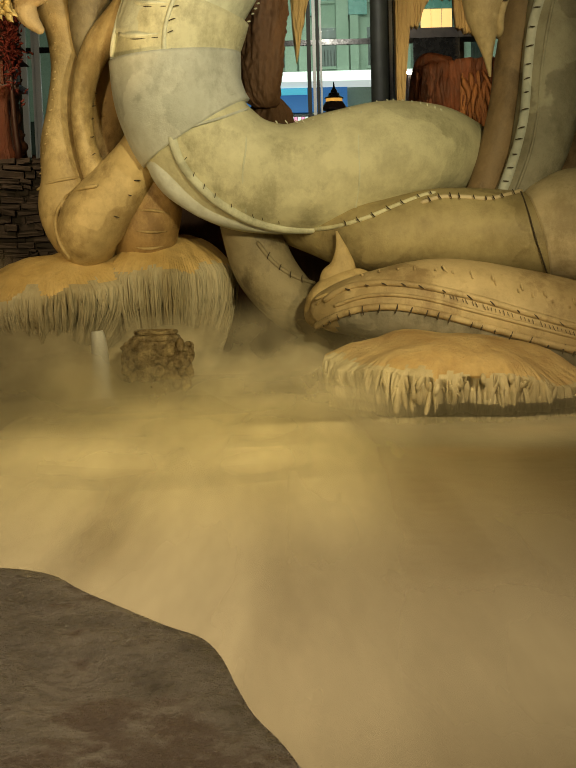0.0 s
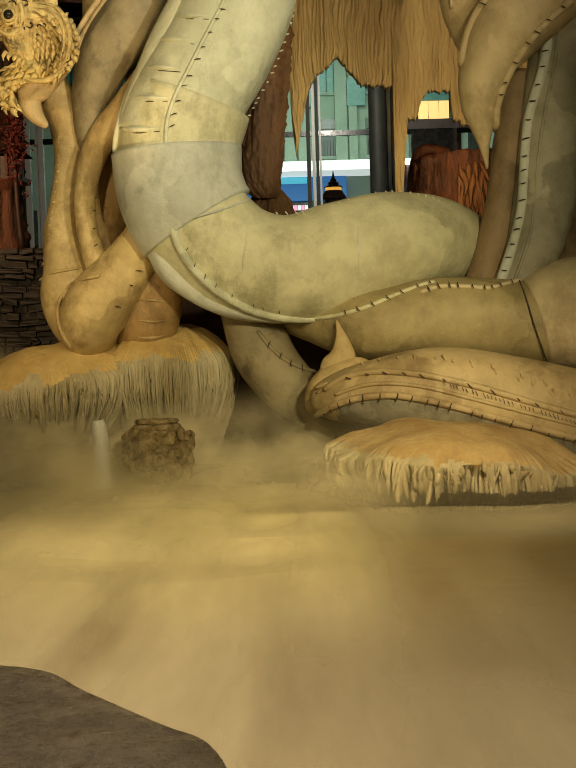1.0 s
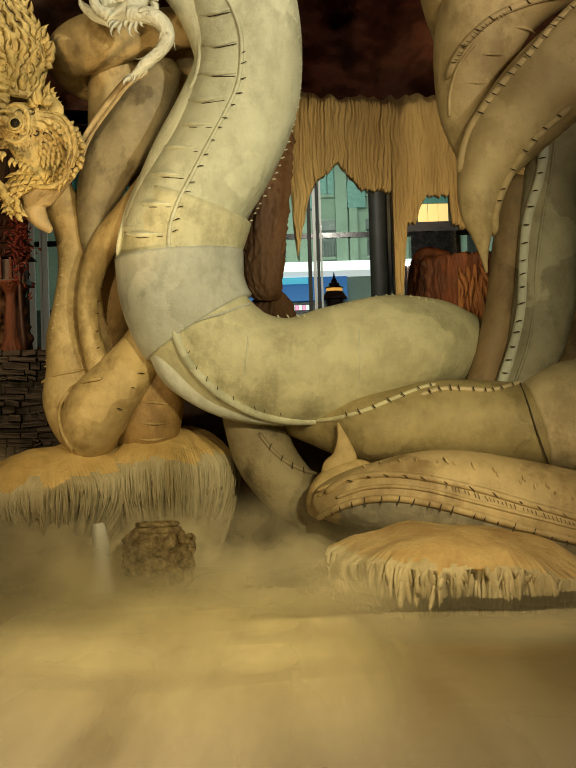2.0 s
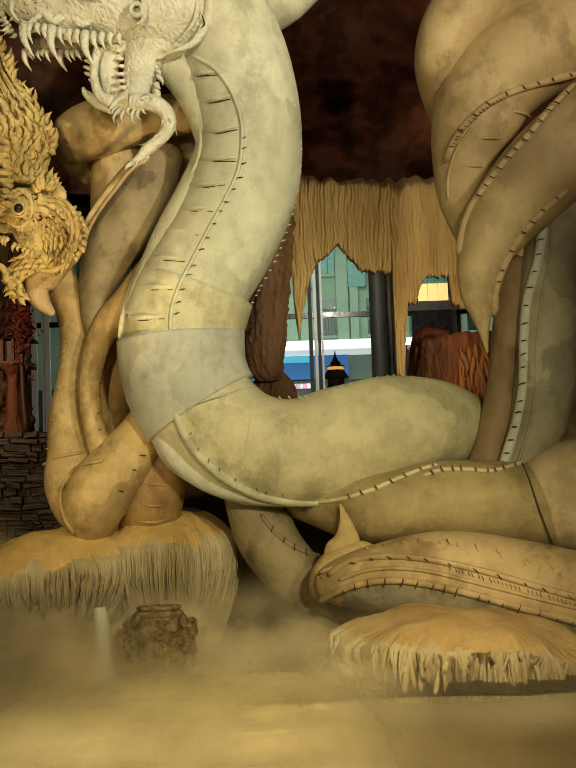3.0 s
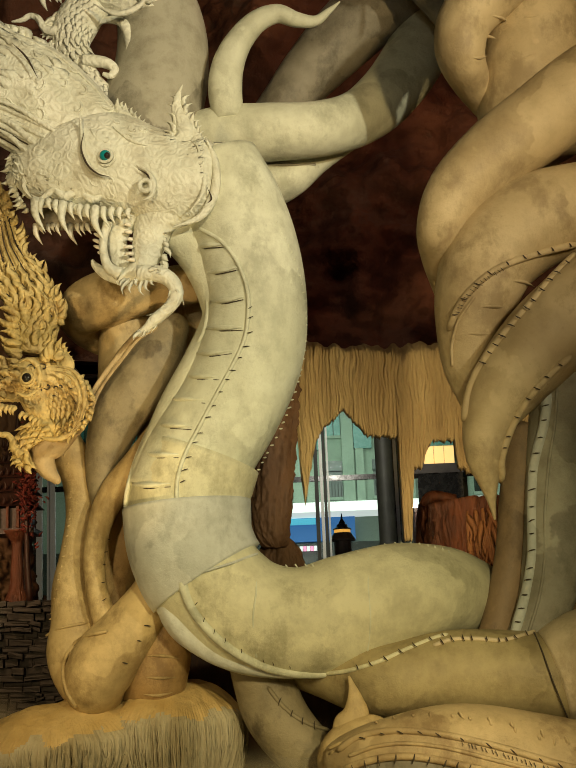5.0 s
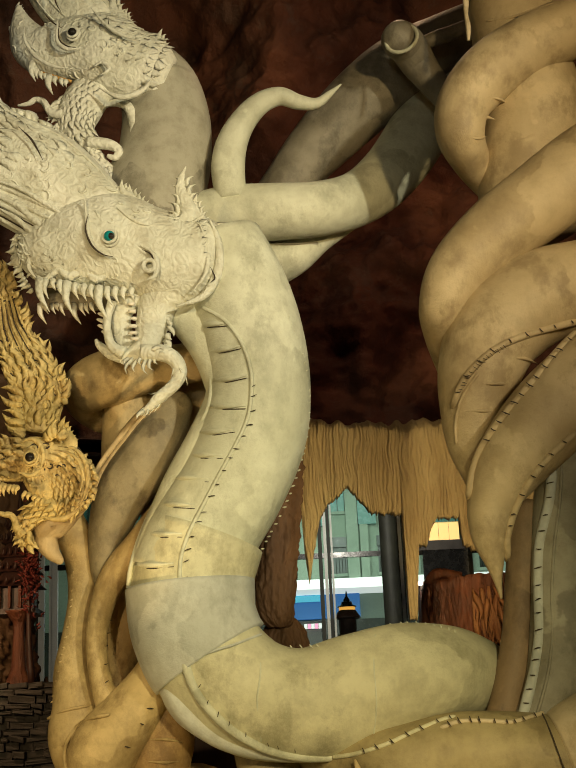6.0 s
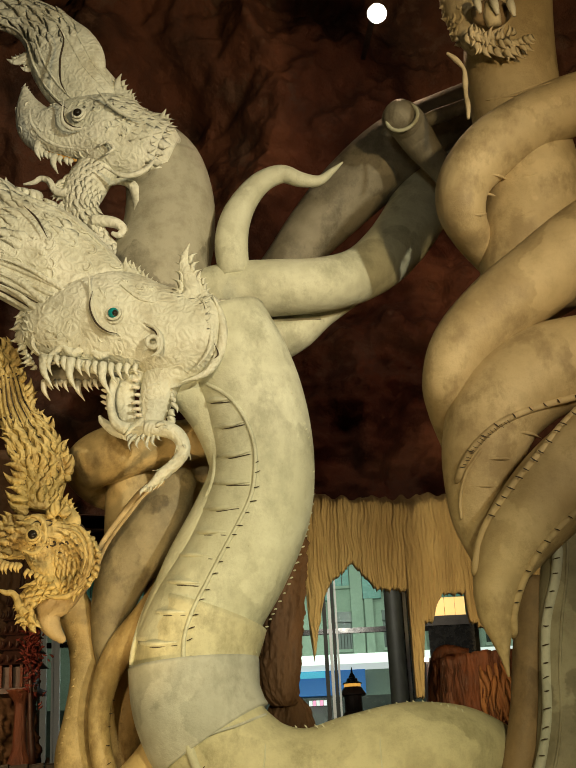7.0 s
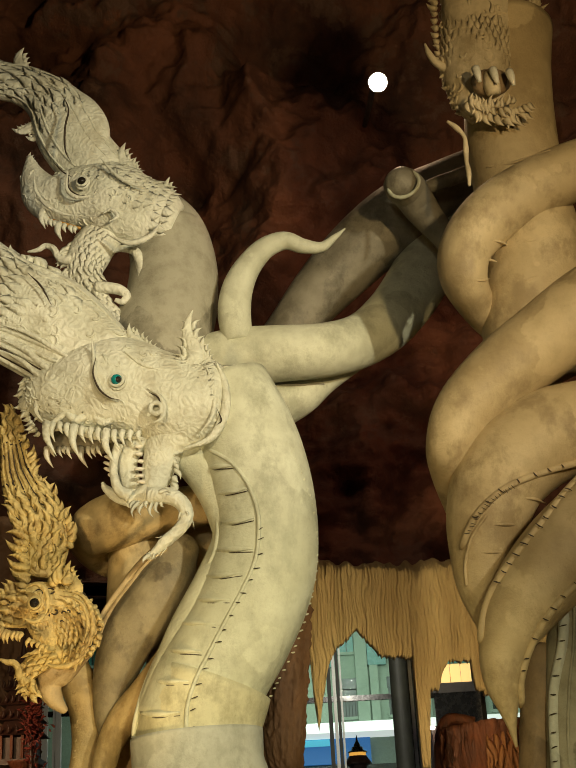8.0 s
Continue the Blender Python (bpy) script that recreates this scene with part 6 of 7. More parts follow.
    s.cord([(3.024, 12.357, 5.777), (2.782, 12.298, 5.552), (2.535, 12.225, 5.276), (2.313, 12.241, 5.05), (2.097, 12.293, 4.806), (1.958, 12.356, 4.621), (1.865, 12.403, 4.42), (1.812, 12.418, 4.184)], 0.04, 0, 10)
    s.stitches([(2.997, 12.244, 5.742), (2.764, 12.218, 5.528), (2.523, 12.168, 5.261), (2.303, 12.184, 5.036), (2.087, 12.234, 4.792), (1.948, 12.287, 4.606)], 0.13, 0.068, 0.0079, 3)
    s.cord([(2.834, 12.179, 4.66), (2.621, 12.19, 4.489), (2.409, 12.238, 4.261), (2.256, 12.374, 4.009), (2.152, 12.407, 3.737), (2.143, 12.479, 3.561)], 0.04, 0, 10)
    s.stitches([(2.823, 12.134, 4.65), (2.611, 12.146, 4.48), (2.4, 12.193, 4.252), (2.244, 12.308, 3.998), (2.141, 12.339, 3.727)], 0.17, 0.056, 0.0072, 3)
    s.cord([(2.704, 12.644, 4.395), (2.647, 12.653, 4.093), (2.571, 12.697, 3.85), (2.513, 12.736, 3.605), (2.467, 12.729, 3.201), (2.43, 12.709, 2.799), (2.355, 12.739, 2.456), (2.216, 12.76, 2.056)], 0.055, 6, 10)
    s.stitches([(2.682, 12.588, 4.384), (2.626, 12.599, 4.084), (2.549, 12.639, 3.841), (2.49, 12.67, 3.595), (2.445, 12.665, 3.194), (2.408, 12.648, 2.795), (2.333, 12.676, 2.453), (2.205, 12.695, 2.064)], 0.16, 0.062, 0.0079, 3)
    s.cord([(2.795, 12.585, 4.43), (2.745, 12.596, 4.079), (2.655, 12.617, 3.682), (2.576, 12.624, 3.184), (2.54, 12.616, 2.787), (2.462, 12.642, 2.397), (2.33, 12.687, 2.03)], 0.016, 2, 8)
    for a in ([(2.213, 12.514, 8.402), (2.428, 12.79, 8.523), (2.528, 12.861, 8.529)], [(2.155, 12.588, 8.186), (2.292, 12.656, 8.2), (2.405, 12.809, 8.296)], [(2.44, 12.593, 8.668), (2.573, 12.719, 8.704), (2.697, 12.919, 8.754)], [(2.573, 12.862, 8.238), (2.834, 12.756, 8.232), (3.132, 12.767, 8.376)], [(2.681, 12.834, 8.722), (2.945, 12.727, 8.712), (3.301, 12.781, 8.784)]):
        s.crease(a, 0.018, 0)
    s.cord([(2.589, 12.918, 9.829), (2.795, 12.778, 9.769), (3.001, 12.637, 9.748), (3.217, 12.547, 9.771)], 0.018, 0, 6)
    # head on top
    skull = [(2.67, 12.95, 10.54, 0.238), (2.62, 12.95, 10.86, 0.395), (2.6, 12.95, 11.33, 0.461), (2.64, 12.95, 11.84, 0.454), (2.71, 12.95, 12.3, 0.459), (2.8, 12.95, 12.83, 0.377), (2.91, 12.95, 13.3, 0.159)]
    s.tube(skull, 4, 36, flat=0.8, wobble=0.08)
    s.rows(skull, 0.10, 0.09, 0.15, 4, 0.8, 1.4, 1, 0.06, 0.10, 0.42, 31, 0.15)
    s.scales(skull, 90, 0.20, 0.10, 4, 37, 1, 0.8, lift=0.1, lo=0.4)
    s.curls(skull, 60, 0.08, 0.02, 4, 52, 0.8)
    s.fringe([(2.35, 12.6, 10.54), (2.52, 12.6, 10.39), (2.78, 12.6, 10.32), (3.05, 12.6, 10.4)], 14, (0.3, -0.1, -1), 0.20, 0.11, 4, 32, 0.8)
    s.fringe([(2.39, 12.55, 10.57), (2.55, 12.55, 10.44), (2.83, 12.55, 10.38), (3.1, 12.55, 10.44)], 14, (0.4, -0.1, -1), 0.17, 0.10, 4, 38, 0.8)
    s.fringe([(2.39, 12.55, 10.47), (2.6, 12.55, 10.39), (2.9, 12.55, 10.44)], 11, (0.2, -0.2, 1), 0.13, 0.08, 4, 33)
    s.fringe([(2.17, 12.9, 11.25), (2.16, 12.9, 11.69), (2.18, 12.9, 12.14), (2.27, 12.9, 12.59)], 14, (-1, 0, 0.5), 0.14, 0.11, 4, 34)
    s.fringe([(2.2, 12.9, 11.17), (2.25, 12.9, 10.85), (2.34, 12.9, 10.52)], 8, (-1, 0, -0.2), 0.09, 0.09, 4, 35)
    s.fringe([(3.19, 12.9, 11.92), (3.33, 12.9, 12.06), (3.42, 12.9, 11.83)], 7, (0.5, 0, 1), 0.26, 0.12, 4, 36)
    s.tube([(2.22, 12.85, 11.19, 0.054), (2.09, 12.85, 11.29, 0.0481), (2.01, 12.85, 11.44, 0.0362), (1.97, 12.85, 11.59, 0.0121)], 4, 10)
    s.tube([(2.12, 12.75, 10.38, 0.0175), (2.22, 12.75, 10.28, 0.035), (2.3, 12.75, 10.15, 0.0233), (2.3, 12.75, 9.98, 0.0347), (2.29, 12.75, 9.81, 0.0231), (2.3, 12.75, 9.66, 0.0287), (2.29, 12.75, 9.48, 0.0171)], 4, 10, wobble=0.3)
    # dark ball paints the shade of the open mouth
    s.ball((2.66, 12.58, 10.78), 0.22, 7, squash=(1.1, 0.5, 0.85))
    s.tube([(2.65, 12.5, 10.85, 0.0816), (2.65, 12.5, 10.7, 0.104), (2.67, 12.5, 10.56, 0.081)], 4, 12)
    for q in ((2.46, 12.38, 10.85), (2.66, 12.38, 10.82), (2.85, 12.38, 10.78)):
        s.tube([(*q, 0.05), (q[0] + 0.01, q[1] - 0.03, q[2] - 0.10, 0.045), (q[0] + 0.03, q[1] - 0.02, q[2] - 0.21, 0.02)], 5, 12, n=4)
    ob = s.done("naga_statue", [PLASTER_KHAKI, PLASTER_BROWN_SHADE, PLASTER_GREY, STITCH_SHADE, PLASTER_CUFF, TOOTH, PLASTER_SLEEVE, PLASTER_BROWN_SHADE])
    return tagged(ob, "olive-beige plaster nagas twisted round each other into a column", "statue", "naga statues round the pool")


twined_column()


# ---- rocks in the pool ----
def rock_cap(name, at, rx, ry, top, dome, skirt, mat, label, seed, ribs=46, tilt=0.0, depth=0.10, under=0.09, drips=0, cream=None, thin=0.016):
    """A rounded rock whose side hangs in ribbed drips."""
    s = Shape()
    x0, y0 = at
    rings = []
    n = ribs * 7
    for k in range(44):
        v = k / 43
        ring = []
        for j in range(n):
            a = 2 * math.pi * j / n
            ca, sa = math.cos(a), math.sin(a)
            edge = 1 + 0.13 * noise.noise(Vector((ca * 1.6 + seed, sa * 1.6, 0))) + 0.05 * noise.noise(Vector((ca * 5 + seed, sa * 5, 1)))
            drip = noise.noise(Vector((a * ribs / 12.0, 0, seed + 8)))
            if v < 0.4:
                q = v / 0.4
                rad = math.sin(q * math.pi / 2)
                z = top - dome * rad ** 2.6
                fade = 0.30 * max(0.0, q - 0.55) / 0.45
            else:
                q = (v - 0.4) / 0.6
                z = top - dome - q * skirt * (1 + 0.5 * drip)
                rad = 1.0 + 0.035 * math.sin(min(1, q * 3) * math.pi / 2) - under * q * q
                fade = 0.30 + 0.70 * min(1, q * 5)
            lean = a + 0.02 * noise.noise(Vector((a * 5, z * 2.0, seed)))
            w = noise.noise(Vector((lean * ribs / 6.283, z * 0.7, seed)))
            w2 = noise.noise(Vector((lean * ribs / 6.283 * 2.3, z * 1.4, seed + 4)))
            push = -depth * fade * (math.exp(-(w / 0.13) ** 2) + 0.45 * math.exp(-(w2 / 0.16) ** 2) - 0.35 * w)
            r = rad * edge
            x = x0 + ca * (rx * r + push)
            y = y0 + sa * (ry * r + push)
            z += tilt * (x - x0) + 0.10 * noise.noise(Vector((x * 1.9, y * 1.9, seed))) + 0.012 * noise.noise(Vector((x * 9, y * 9, seed)))
            ring.append((x, y, z))
        rings.append(ring)
    s.rings(rings)
    if cream:
        # the worn top keeps its mineral yellow, the drips below are paler
        for i, f in enumerate(s.f):
            x, y, z = s.v[f[0]]
            if z < top + tilt * (x - x0) - dome * 0.8 + 0.12 * noise.noise(Vector((x * 4, y * 4, seed))) + 0.03 * noise.noise(Vector((x * 18, y * 18, seed))):
                s.m[i] = 1
    ob = tagged(s.done(name, [mat, cream or mat]), label, "rock")
    if drips:
        rnd = random.Random(int(seed * 10))
        s = Shape()
        for _ in range(drips):
            a = rnd.uniform(math.pi * 0.98, math.pi * 2.02)
            j = int(a / (2 * math.pi) * n) % n
            k = rnd.randint(15, 24)
            p, q = Vector(rings[k][j]), Vector(rings[min(43, k + rnd.randint(5, 19))][(j + rnd.randint(-3, 3)) % n])
            o = Vector((math.cos(a), math.sin(a), 0)) * rnd.uniform(-0.01, 0.02)
            w = thin * rnd.uniform(0.5, 1.3)
            m = p.lerp(q, 0.5) + o * 1.5 + Vector((rnd.uniform(-0.012, 0.012), 0, 0))
            s.tube([(*p, w * 0.5), (*(p.lerp(q, 0.25) + o), w), (*m, w), (*(q + o), w * 0.2)], 0, 6, n=2)
        tagged(s.done("drip_fringe", cream, ob), kind="stuff")
    return ob


rock_cap("root_rock", (1.60, 11.62), 1.16, 1.0, 0.69, 0.33, 0.62, ROCK_GOLD, "golden ribbed dripstone boulder lit from the mist", 2.0, 66, -0.10, 0.17, drips=320, cream=ROCK_CREAM, thin=0.022)
rock_cap("root_rock", (3.1, 11.6), 0.9, 0.8, 0.26, 0.16, 0.5, ROCK_GOLD, "low golden dripstone shelf beside the larger boulder", 5.0, 60, 0.0, 0.08, drips=50, cream=ROCK_GOLD)
rock_cap("slab_rock", (-2.5, 13.65), 1.25, 0.82, 1.50, 0.40, 0.75, ROCK_TOP, "flat-topped tan dripstone slab under the yellow naga", 7.0, 170, 0.13, 0.07, 0.60, 700, ROCK_PALE, 0.010)
rock_cap("slab_rock", (-1.32, 13.9), 0.80, 0.95, 1.70, 0.42, 0.95, ROCK_TOP, "tall dripstone mound with pale hanging ribs", 9.0, 150, 0.0, 0.07, 0.45, 640, ROCK_PALE, 0.010)
rock_cap("base_rock", (2.5, 13.9), 2.2, 1.5, 0.70, 0.25, 0.9, BROWNROCK, "dark brown rock bed under the plaster coils", 11.0, 60, 0.0, 0.10)


def near_stone():
    """The wet grey stone at the pool's near edge."""
    edge = [(-1.561, 5.463), (-1.274, 5.348), (-1.134, 5.284), (-1.009, 5.176), (-0.869, 4.953), (-0.689, 4.716), (-0.484, 4.45), (-0.349, 4.301), (-0.269, 4.095), (-0.207, 3.809), (-0.146, 3.559), (-0.073, 3.371), (-0.013, 3.177), (0.034, 2.965)]
    s = Shape()
    e = spline(edge, 5)
    n = len(e)

    def at(u, v):
        i = min(int(u * (n - 1)), n - 2)
        k = u * (n - 1) - i
        p = e[i] * (1 - k) + e[i + 1] * k
        c = np.array((-1.9, 2.9))
        if v < 0.25:
            q = v / 0.25
            a = (1 - q) * math.pi / 2
            out = 0.10 * math.sin(q * math.pi / 2) - 0.02
            d = (p - c) / np.linalg.norm(p - c)
            return p[0] + d[0] * (0.10 - out), p[1] + d[1] * (0.10 - out), 0.22 - 0.45 * (1 - q) ** 1.5
        q = (v - 0.25) / 0.75
        x, y = p * (1 - q) + c * q
        return x, y, 0.22 + 0.05 * noise.noise(Vector((x * 2.0, y * 2.0, 3))) * min(1, q * 5) + 0.012 * noise.noise(Vector((x * 9, y * 9, 1)))

    s.sheet(at, 90, 50)
    return tagged(s.done("edge_stone", STONE), "wet grey-brown stone slab at the edge of the pool", "stone")


near_stone()


def fountain_urn():
    c = (-1.29, 12.4, 0.5)
    root = thing("fountain_urn", (c[0], c[1], 0.0), "wet bronze-coloured carved stone bowl standing in the mist", "fountain")
    s = Shape()
    s.tube([(c[0], c[1], -0.3, 0.20), (c[0], c[1], 0.05, 0.22), (c[0], c[1], c[2] - 0.12, 0.30), (c[0], c[1], c[2] + 0.06, 0.33), (c[0], c[1], c[2] + 0.16, 0.26)], 0, 32, wobble=0.22)
    rnd = random.Random(4)
    for k in range(150):
        a = rnd.uniform(0, 6.283)
        z = rnd.uniform(-0.30, 0.14)
        r = 0.29 + 0.03 * math.cos(z * 6)
        s.ball((c[0] + r * math.cos(a), c[1] + r * math.sin(a), c[2] + z), rnd.uniform(0.015, 0.06), 0, 7, (1, 1, rnd.uniform(0.6, 1.6)))
    put(s.done("bowl", BRONZE_GLINT), root)
    s = Shape()
    s.hoop((c[0], c[1], c[2] + 0.18), 0.21, 0.035, 0, front=(0, 0.02, 1))
    s.hoop((c[0], c[1], c[2] + 0.24), 0.20, 0.022, 0, front=(0, 0.02, 1))
    put(s.done("rim", BRONZE_GLINT), root)


fountain_urn()


def water_jet():
    a = [(-1.84, 12.2, 0.78, 0.061), (-1.83, 12.2, 0.69, 0.079), (-1.82, 12.2, 0.53, 0.093), (-1.82, 12.2, 0.3, 0.107), (-1.82, 12.2, 0.12, 0.139), (-1.83, 12.2, -0.15, 0.254)]
    s = Shape()
    s.tube(a, 0, 20, wobble=0.25, n=6)
    return tagged(s.done("water_jet", JET), "short white bubbling fountain jet in the pool", "fountain jet")


water_jet()


# ---- side scene: shrine, stone wall, carved stump ----
def stone_wall():
    """A terrace of stacked split stones that carries the spirit house."""
    x0, x1, top, y0 = -5.6, -2.75, 2.77, 16.6
    root = thing("stone_wall", ((x0 + x1) / 2, y0 + 1.0, -0.35), "low dark terrace wall of stacked split stones", "wall")
    rnd = random.Random(5)
    base = Shape()
    base.box((x0, y0, -0.35), (x1, 18.6, top - 0.03))
    put(base.done("core", DARKSTONE, smooth=False), root)
    z = 0.9
    while z < top - 0.02:
        h = min(rnd.uniform(0.05, 0.11), top - z)
        x = x0 + rnd.uniform(-0.1, 0.1)
        while x < x1:
            w = rnd.uniform(0.10, 0.38)
            y = y0 - rnd.uniform(0.02, 0.14)
            s = Shape()
            low, high = z + rnd.uniform(-0.012, 0.006), z + h - rnd.uniform(0.004, 0.03)
            skew = rnd.uniform(-0.02, 0.02)
            ring = [[(x + 0.008 + e, y + e * rnd.uniform(0.4, 2.2), low + e + skew * k), (x + w - 0.008 - e, y + e * rnd.uniform(0.4, 2.2), low + e - skew * k), (x + w - 0.008 - e, y + e, high - e - skew), (x + 0.008 + e, y + e * rnd.uniform(0.4, 2.0), high - e + skew)] for k, e in ((0, 0.016), (1, 0.0))]
            ring[0] = [(q[0], q[1] - 0.02, q[2]) for q in ring[0]]
            ring.append([(q[0], y0 + 0.05, q[2]) for q in ring[1]])
            s.rings(ring)
            put(s.done("stone", DARKSTONE, smooth=False), root)
            x += w
        z += h


stone_wall()


def shrine():
    a = [(-3.74, 4.59), (-3.75, 4.05), (-3.49, 4.04), (-3.75, 3.76), (-3.49, 3.75), (-3.68, 3.64), (-3.6, 3.63), (-3.69, 2.86), (-3.82, 4.94)]
    x = a[0][0] + 0.02
    root = thing("spirit_house", (x, 17.2, 2.75), "dark red carved wooden spirit house on an orange-brown post", "shrine")
    w = a[2][0] - a[1][0]
    for k, (zz, ww) in enumerate(((a[1][1], w * 1.25), (a[1][1] + 0.2, w * 1.12), (a[1][1] + 0.4, w * 0.98), (a[1][1] + 0.6, w * 0.82), (a[1][1] + 0.8, w * 0.62))):
        s = Shape()
        s.rings([[(x - ww, 17.2 - ww, zz), (x + ww, 17.2 - ww, zz), (x + ww, 17.2 + ww, zz), (x - ww, 17.2 + ww, zz)],
                 [(x - ww * 0.8, 17.2 - ww * 0.8, zz + 0.06), (x + ww * 0.8, 17.2 - ww * 0.8, zz + 0.06), (x + ww * 0.8, 17.2 + ww * 0.8, zz + 0.06), (x - ww * 0.8, 17.2 + ww * 0.8, zz + 0.06)],
                 [(x - ww * 0.45, 17.2 - ww * 0.45, zz + 0.26), (x + ww * 0.45, 17.2 - ww * 0.45, zz + 0.26), (x + ww * 0.45, 17.2 + ww * 0.45, zz + 0.26), (x - ww * 0.45, 17.2 + ww * 0.45, zz + 0.26)]])
        for q in range(7):
            s.flame((x - ww + 2 * ww * q / 6, 17.2 - ww, zz + 0.02), (0, -0.2, 1), (0, -1, 0), 0.12, 0.06)
        put(s.done("roof", DARKWOOD, smooth=False), root)
    s = Shape()
    s.tube([(x, 17.2, a[1][1] + 1.0, 0.06), (x, 17.2, a[1][1] + 1.2, 0.03), (x, 17.2, a[1][1] + 1.45, 0.005)], 0, 10, n=3)
    put(s.done("spire", DARKWOOD), root)
    s = Shape()
    s.box((x - w * 0.8, 17.2 - w * 0.8, a[3][1]), (x + w * 0.8, 17.2 + w * 0.8, a[1][1] - 0.02))
    put(s.done("body", DARKWOOD, smooth=False), root)
    for dx in (-0.8, -0.27, 0.27, 0.8):
        put(bar("post", (x + dx * w - 0.018, 17.2 - w * 0.8 - 0.08, a[3][1] - 0.005), (x + dx * w + 0.018, 17.2 - w * 0.8 - 0.03, a[1][1]), REDWOOD), root)
    put(bar("deck", (x - w * 1.1, 17.2 - w * 1.1, a[3][1] - 0.08), (x + w * 1.1, 17.2 + w * 1.1, a[3][1] - 0.01), DARKWOOD), root)
    s = Shape()
    zt, zb = a[5][1], 2.74
    s.tube([(x + 0.05, 17.0, zt + 0.08, 0.2), (x + 0.05, 17.0, zt - 0.02, 0.12), (x + 0.05, 17.0, zt - 0.12, 0.075), (x + 0.05, 17.0, zt - 0.4, 0.085), (x + 0.05, 17.0, zt - 0.66, 0.10), (x + 0.05, 17.0, zb + 0.06, 0.16), (x + 0.05, 17.0, zb, 0.17)], 0, 14, n=4)
    put(s.done("pedestal", REDWOOD), root)


shrine()


def red_plant():
    c = (-3.51, 16.8, 4.22)
    root = thing("red_plant", (c[0] + 0.06, c[1], 2.75), "bushy ornamental plant with dark red leaves", "plant")
    rnd = random.Random(9)
    s = Shape()
    s.tube([(c[0] + 0.06, c[1], 2.74, 0.05), (c[0] + 0.02, c[1], c[2] - 0.9, 0.04), (c[0], c[1], c[2], 0.02)], 0, 8, n=3)
    put(s.done("trunk", DARKWOOD), root)
    s = Shape()
    for _ in range(420):
        p = Vector((rnd.gauss(0.03, 0.07), rnd.gauss(0, 0.08), rnd.gauss(0.05, 0.30)))
        s.flame(Vector(c) + p, (rnd.uniform(-1, 1), rnd.uniform(-1, 0.4), rnd.uniform(-0.6, 1)), (rnd.uniform(-1, 1), -1, rnd.uniform(-0.3, 1)), rnd.uniform(0.05, 0.10), rnd.uniform(0.02, 0.042), 0, 0.2, 0.12, 0.2)
    put(s.done("crown", REDLEAF, label="dense dark red leaves"), root)


red_plant()


def carved_stump():
    a = [(1.92, 3.9), (2.32, 3.98), (3.07, 3.91), (3.02, 2.94), (2.47, 3.49)]
    s = Shape()
    cx, w = (a[0][0] + a[2][0]) / 2, (a[2][0] - a[0][0]) / 2
    out = []
    for k in range(150):
        v = k / 69
        z = a[1][1] + 0.02 - v * (a[1][1] + 0.4)
        ring = []
        for j in range(220):
            q = 2 * math.pi * j / 220
            rib = abs(noise.noise(Vector((q * 5.5, z * 1.1, 2)))) * 0.16 + abs(noise.noise(Vector((q * 15, z * 2.2, 5)))) * 0.20 + 0.09 * noise.noise(Vector((q * 34, z * 6, 7)))
            rib -= 0.16 * noise.noise(Vector((math.cos(q) * 3, math.sin(q) * 3, z * 3.4))) + 0.08 * noise.noise(Vector((math.cos(q) * 8, math.sin(q) * 8, z * 11)))
            r = (1.05 - rib + 0.16 * v) * (1 if v > 0.05 else 0.93)
            ring.append((cx + math.cos(q) * w * r, 18 + math.sin(q) * 0.5 * r, z + 0.05 * math.cos(q) + 0.04 * noise.noise(Vector((q * 3, 1, v)))))
        out.append(ring)
    s.rings(out)
    # torn splinters that hang from the broken side; warm light put into their colour
    rnd = random.Random(12)
    for _ in range(60):
        x, z = rnd.uniform(2.45, 3.12), rnd.uniform(3.2, 3.85)
        y = 17.47 + 0.35 * abs(x - 2.6) ** 2 + rnd.uniform(-0.05, 0.05)
        s.flame((x, y, z), (rnd.uniform(-0.15, 0.35), -0.05, -1), (rnd.uniform(-0.5, 0.5), -1, 0), rnd.uniform(0.25, 0.6), rnd.uniform(0.05, 0.12), 1, rnd.uniform(-0.2, 0.2), 0.5, 0.06)
    return tagged(s.done("carved_stump", [REDWOOD, SPLINTER_LIT]), "red-brown gnarled wooden tree stump with a flat top", "stump")


carved_stump()


def wooden_back():
    a = [(2.4, 4.1), (1.98, 3.86), (2.36, 4.18)]
    s = Shape()
    s.tube([(a[1][0], 18.7, a[1][1] - 0.5, 0.12), (a[1][0] + 0.02, 18.7, a[1][1], 0.10), (a[1][0] + 0.15, 18.7, a[0][1] + 0.06, 0.09), (a[0][0] + 0.1, 18.7, a[0][1] + 0.0, 0.09)], 0, 14)
    return tagged(s.done("driftwood", REDWOOD), "curved red-brown driftwood branch behind the stump", "driftwood")


wooden_back()


# ---- lamp under the rock ceiling ----
def ceiling_lamp():
    c = (1.76, 16.8, 13.87)
    root = thing("ceiling_lamp", c, "round bright warm ceiling spotlight on a short stem", "lamp")
    s = Shape()
    s.ball(c, 0.15, 0, 20)
    put(s.done("bulb", LAMP_GLOW), root)
    s = Shape()
    s.tube([(c[0], c[1] + 0.14, c[2] + 0.10, 0.10), (c[0], c[1] + 0.5, c[2] + 0.35, 0.06), (c[0], c[1] + 3.0, c[2] + 1.2, 0.05)], 0, 12, n=3)
    put(s.done("stem", METAL), root)


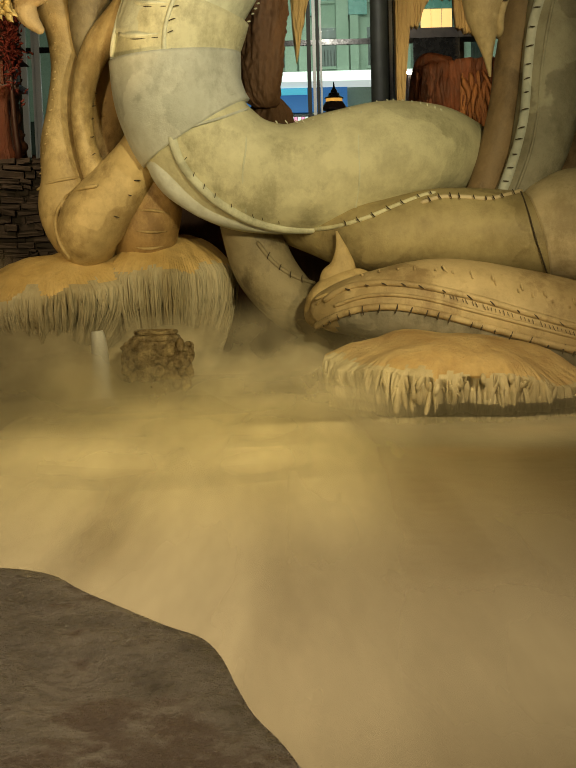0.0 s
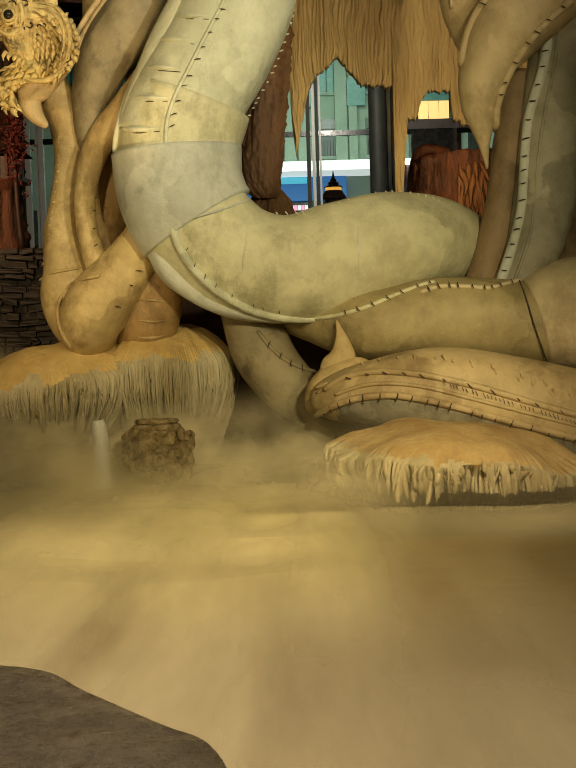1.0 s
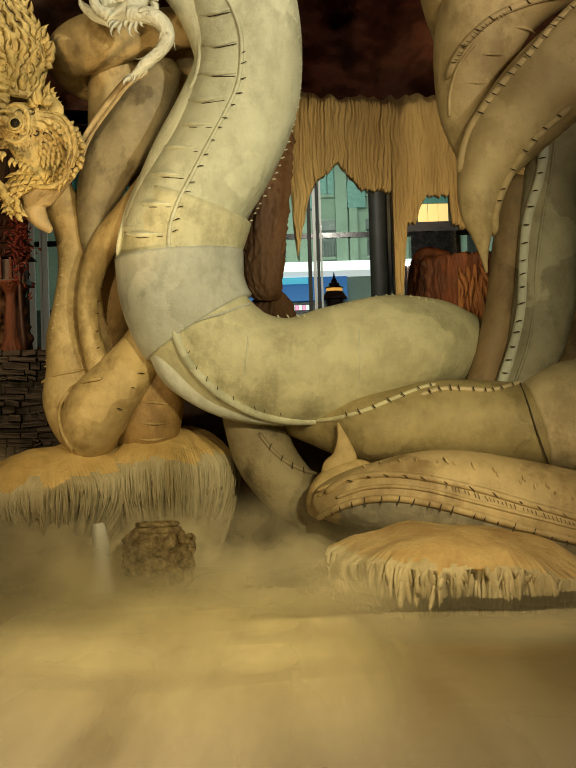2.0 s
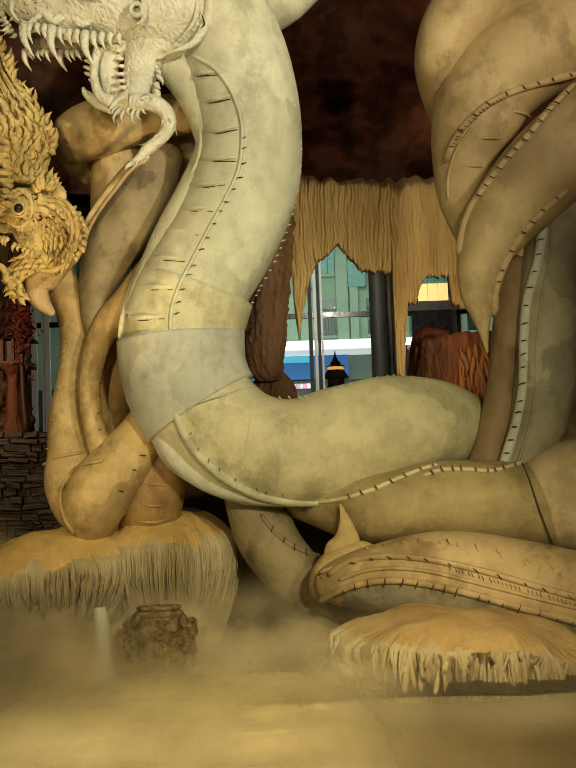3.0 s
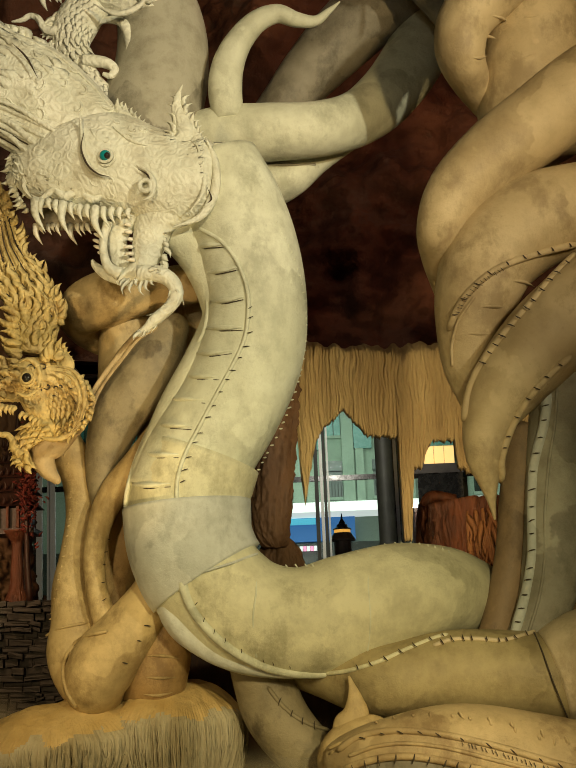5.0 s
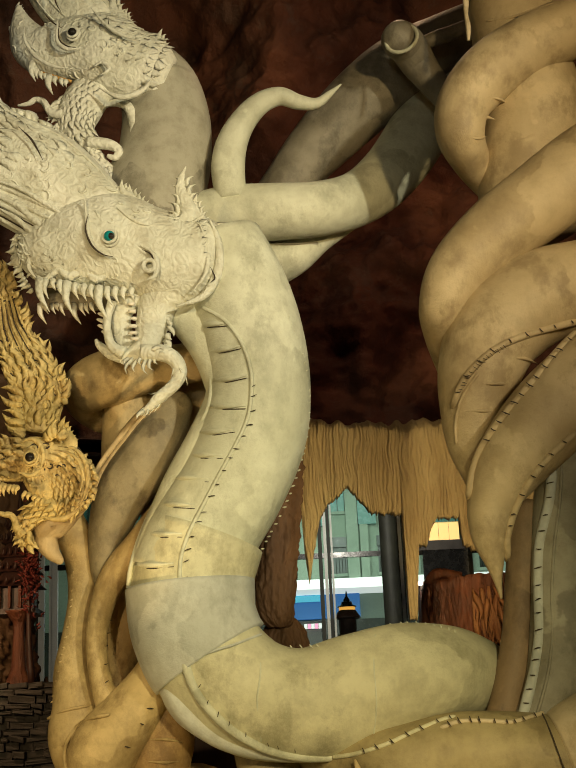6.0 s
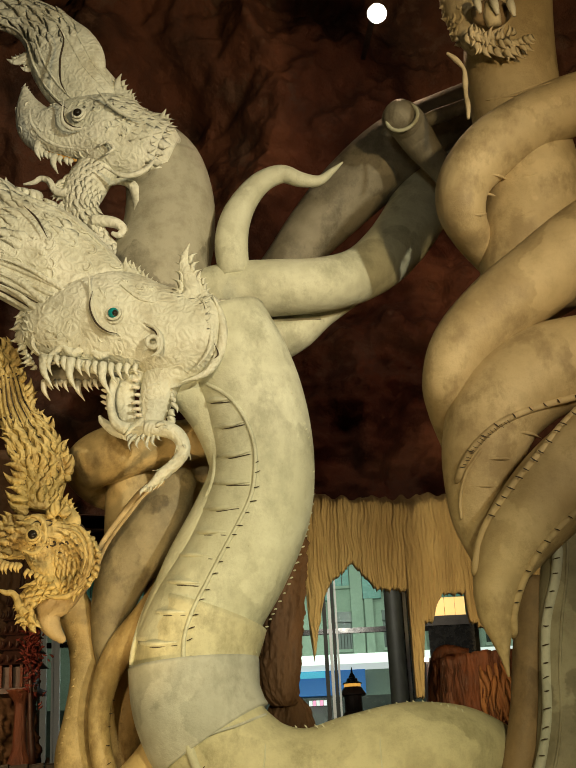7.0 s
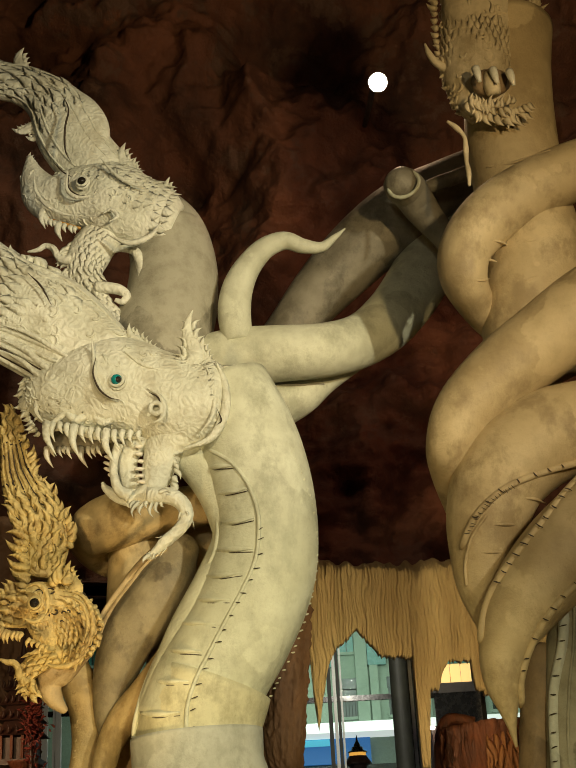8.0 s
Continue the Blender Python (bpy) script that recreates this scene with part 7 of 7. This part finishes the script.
ceiling_lamp()


# ---- mist on the water ----
def mist(name, z, low, high, most, seed, rise=0.10, near=2.7, far=20.5):
    s = Shape()
    nx, ny = 110, 130

    def at(u, v):
        x, y = -12 + 24 * u, near + (far - near) * v
        lift = rise * noise.noise(Vector((x * 0.55 + seed, y * 0.55, 0))) + 0.15 * rise * noise.noise(Vector((x * 1.3, y * 1.3 + seed, 0)))
        k = min(1.0, max(0.0, (y - 6.5) / 5.5))
        return x, y, 0.02 + z * (0.30 + 0.70 * k * k * (3 - 2 * k)) + lift * (0.35 + 0.65 * k)

    s.sheet(at, nx, ny)
    ob = s.done(name, mist_material("mist_" + name, low, high, most, seed))
    me = ob.data
    layer = me.color_attributes.new("thickness", "FLOAT_COLOR", "POINT")
    vals = []
    for q in me.vertices:
        x, y = q.co.x, q.co.y
        k = min(1.0, (y - near) / 1.2) * min(1.0, (far - y) / 2.5)
        # the fog thins out round the golden boulder
        k *= 1 - min(0.95, 0.55 + 1.6 * (z - 0.08)) * math.exp(-(((x - 1.55) / 1.05) ** 2) ** 1.5 - (((y - 9.0) / 2.4) ** 2) ** 1.5)
        k *= 1 - (0.45 + z) / (1 + math.exp(-(x - 0.30 - 0.10 * (y - 5)) * 4)) * min(1.0, max(0.0, (y - 4.2) / 1.5))
        # open water round the jet and the bowl
        k *= 1 - 0.55 * math.exp(-(((x + 2.0) / 1.0) ** 2) - (((y - 11.9) / 1.1) ** 2))
        # thinner towards the far bank
        k *= 1 - 0.22 / (1 + math.exp((x + 1.5) * 3)) * min(1.0, max(0.0, (y - 5.0) / 1.5))
        k = max(0.0, k)
        vals += [k, k, k, 1.0]
    layer.data.foreach_set("color", vals)
    return tagged(ob, "pale golden mist drifting low over the pool", "mist", kind="stuff")


mist("mist", 0.05, 0.24, 0.56, 0.86, 1.0, 0.015)
mist("mist", 0.15, 0.34, 0.66, 0.60, 2.0, 0.03)
mist("mist", 0.28, 0.36, 0.68, 0.50, 3.0, 0.05)


def billow(y0, height, most, seed, reach=0.4, low=0.30):
    """A rising bank of the same fog."""
    s = Shape()

    def at(u, v):
        x = -6.5 + 11 * u
        y = y0 + 0.7 * v + 0.35 * noise.noise(Vector((x * 0.6, seed, v)))
        return x, y, -0.02 + height * v * (1 + 0.6 * noise.noise(Vector((x * 0.7, seed + 5, 0))))

    s.sheet(at, 110, 16)
    ob = s.done("mist", mist_material("mist_bank", low, low + 0.36, most, seed))
    layer = ob.data.color_attributes.new("thickness", "FLOAT_COLOR", "POINT")
    vals = []
    for i in range(111):
        for j in range(17):
            x, v = -6.5 + 11 * i / 110, j / 16
            k = min(1.0, v / 0.4) * min(1.0, (1 - v) / 0.6)
            k = k * k * (3 - 2 * k) * min(1.0, i / 12) * min(1.0, (110 - i) / 12)
            k *= 0.10 + 0.90 / (1 + math.exp((x - reach) * 5))
            vals += [k, k, k, 1.0]
    layer.data.foreach_set("color", vals)
    return tagged(ob, "pale golden mist rising in a low bank", "mist", kind="stuff")


billow(8.0, 0.40, 0.50, 12.0)
billow(9.3, 0.50, 0.50, 13.0)
billow(10.3, 0.55, 0.35, 14.0)
billow(12.45, 1.25, 0.95, 15.0)
billow(10.5, 0.85, 0.65, 16.0, 0.8, 0.25)
billow(15.0, 1.3, 0.85, 19.0, -1.6, 0.2)
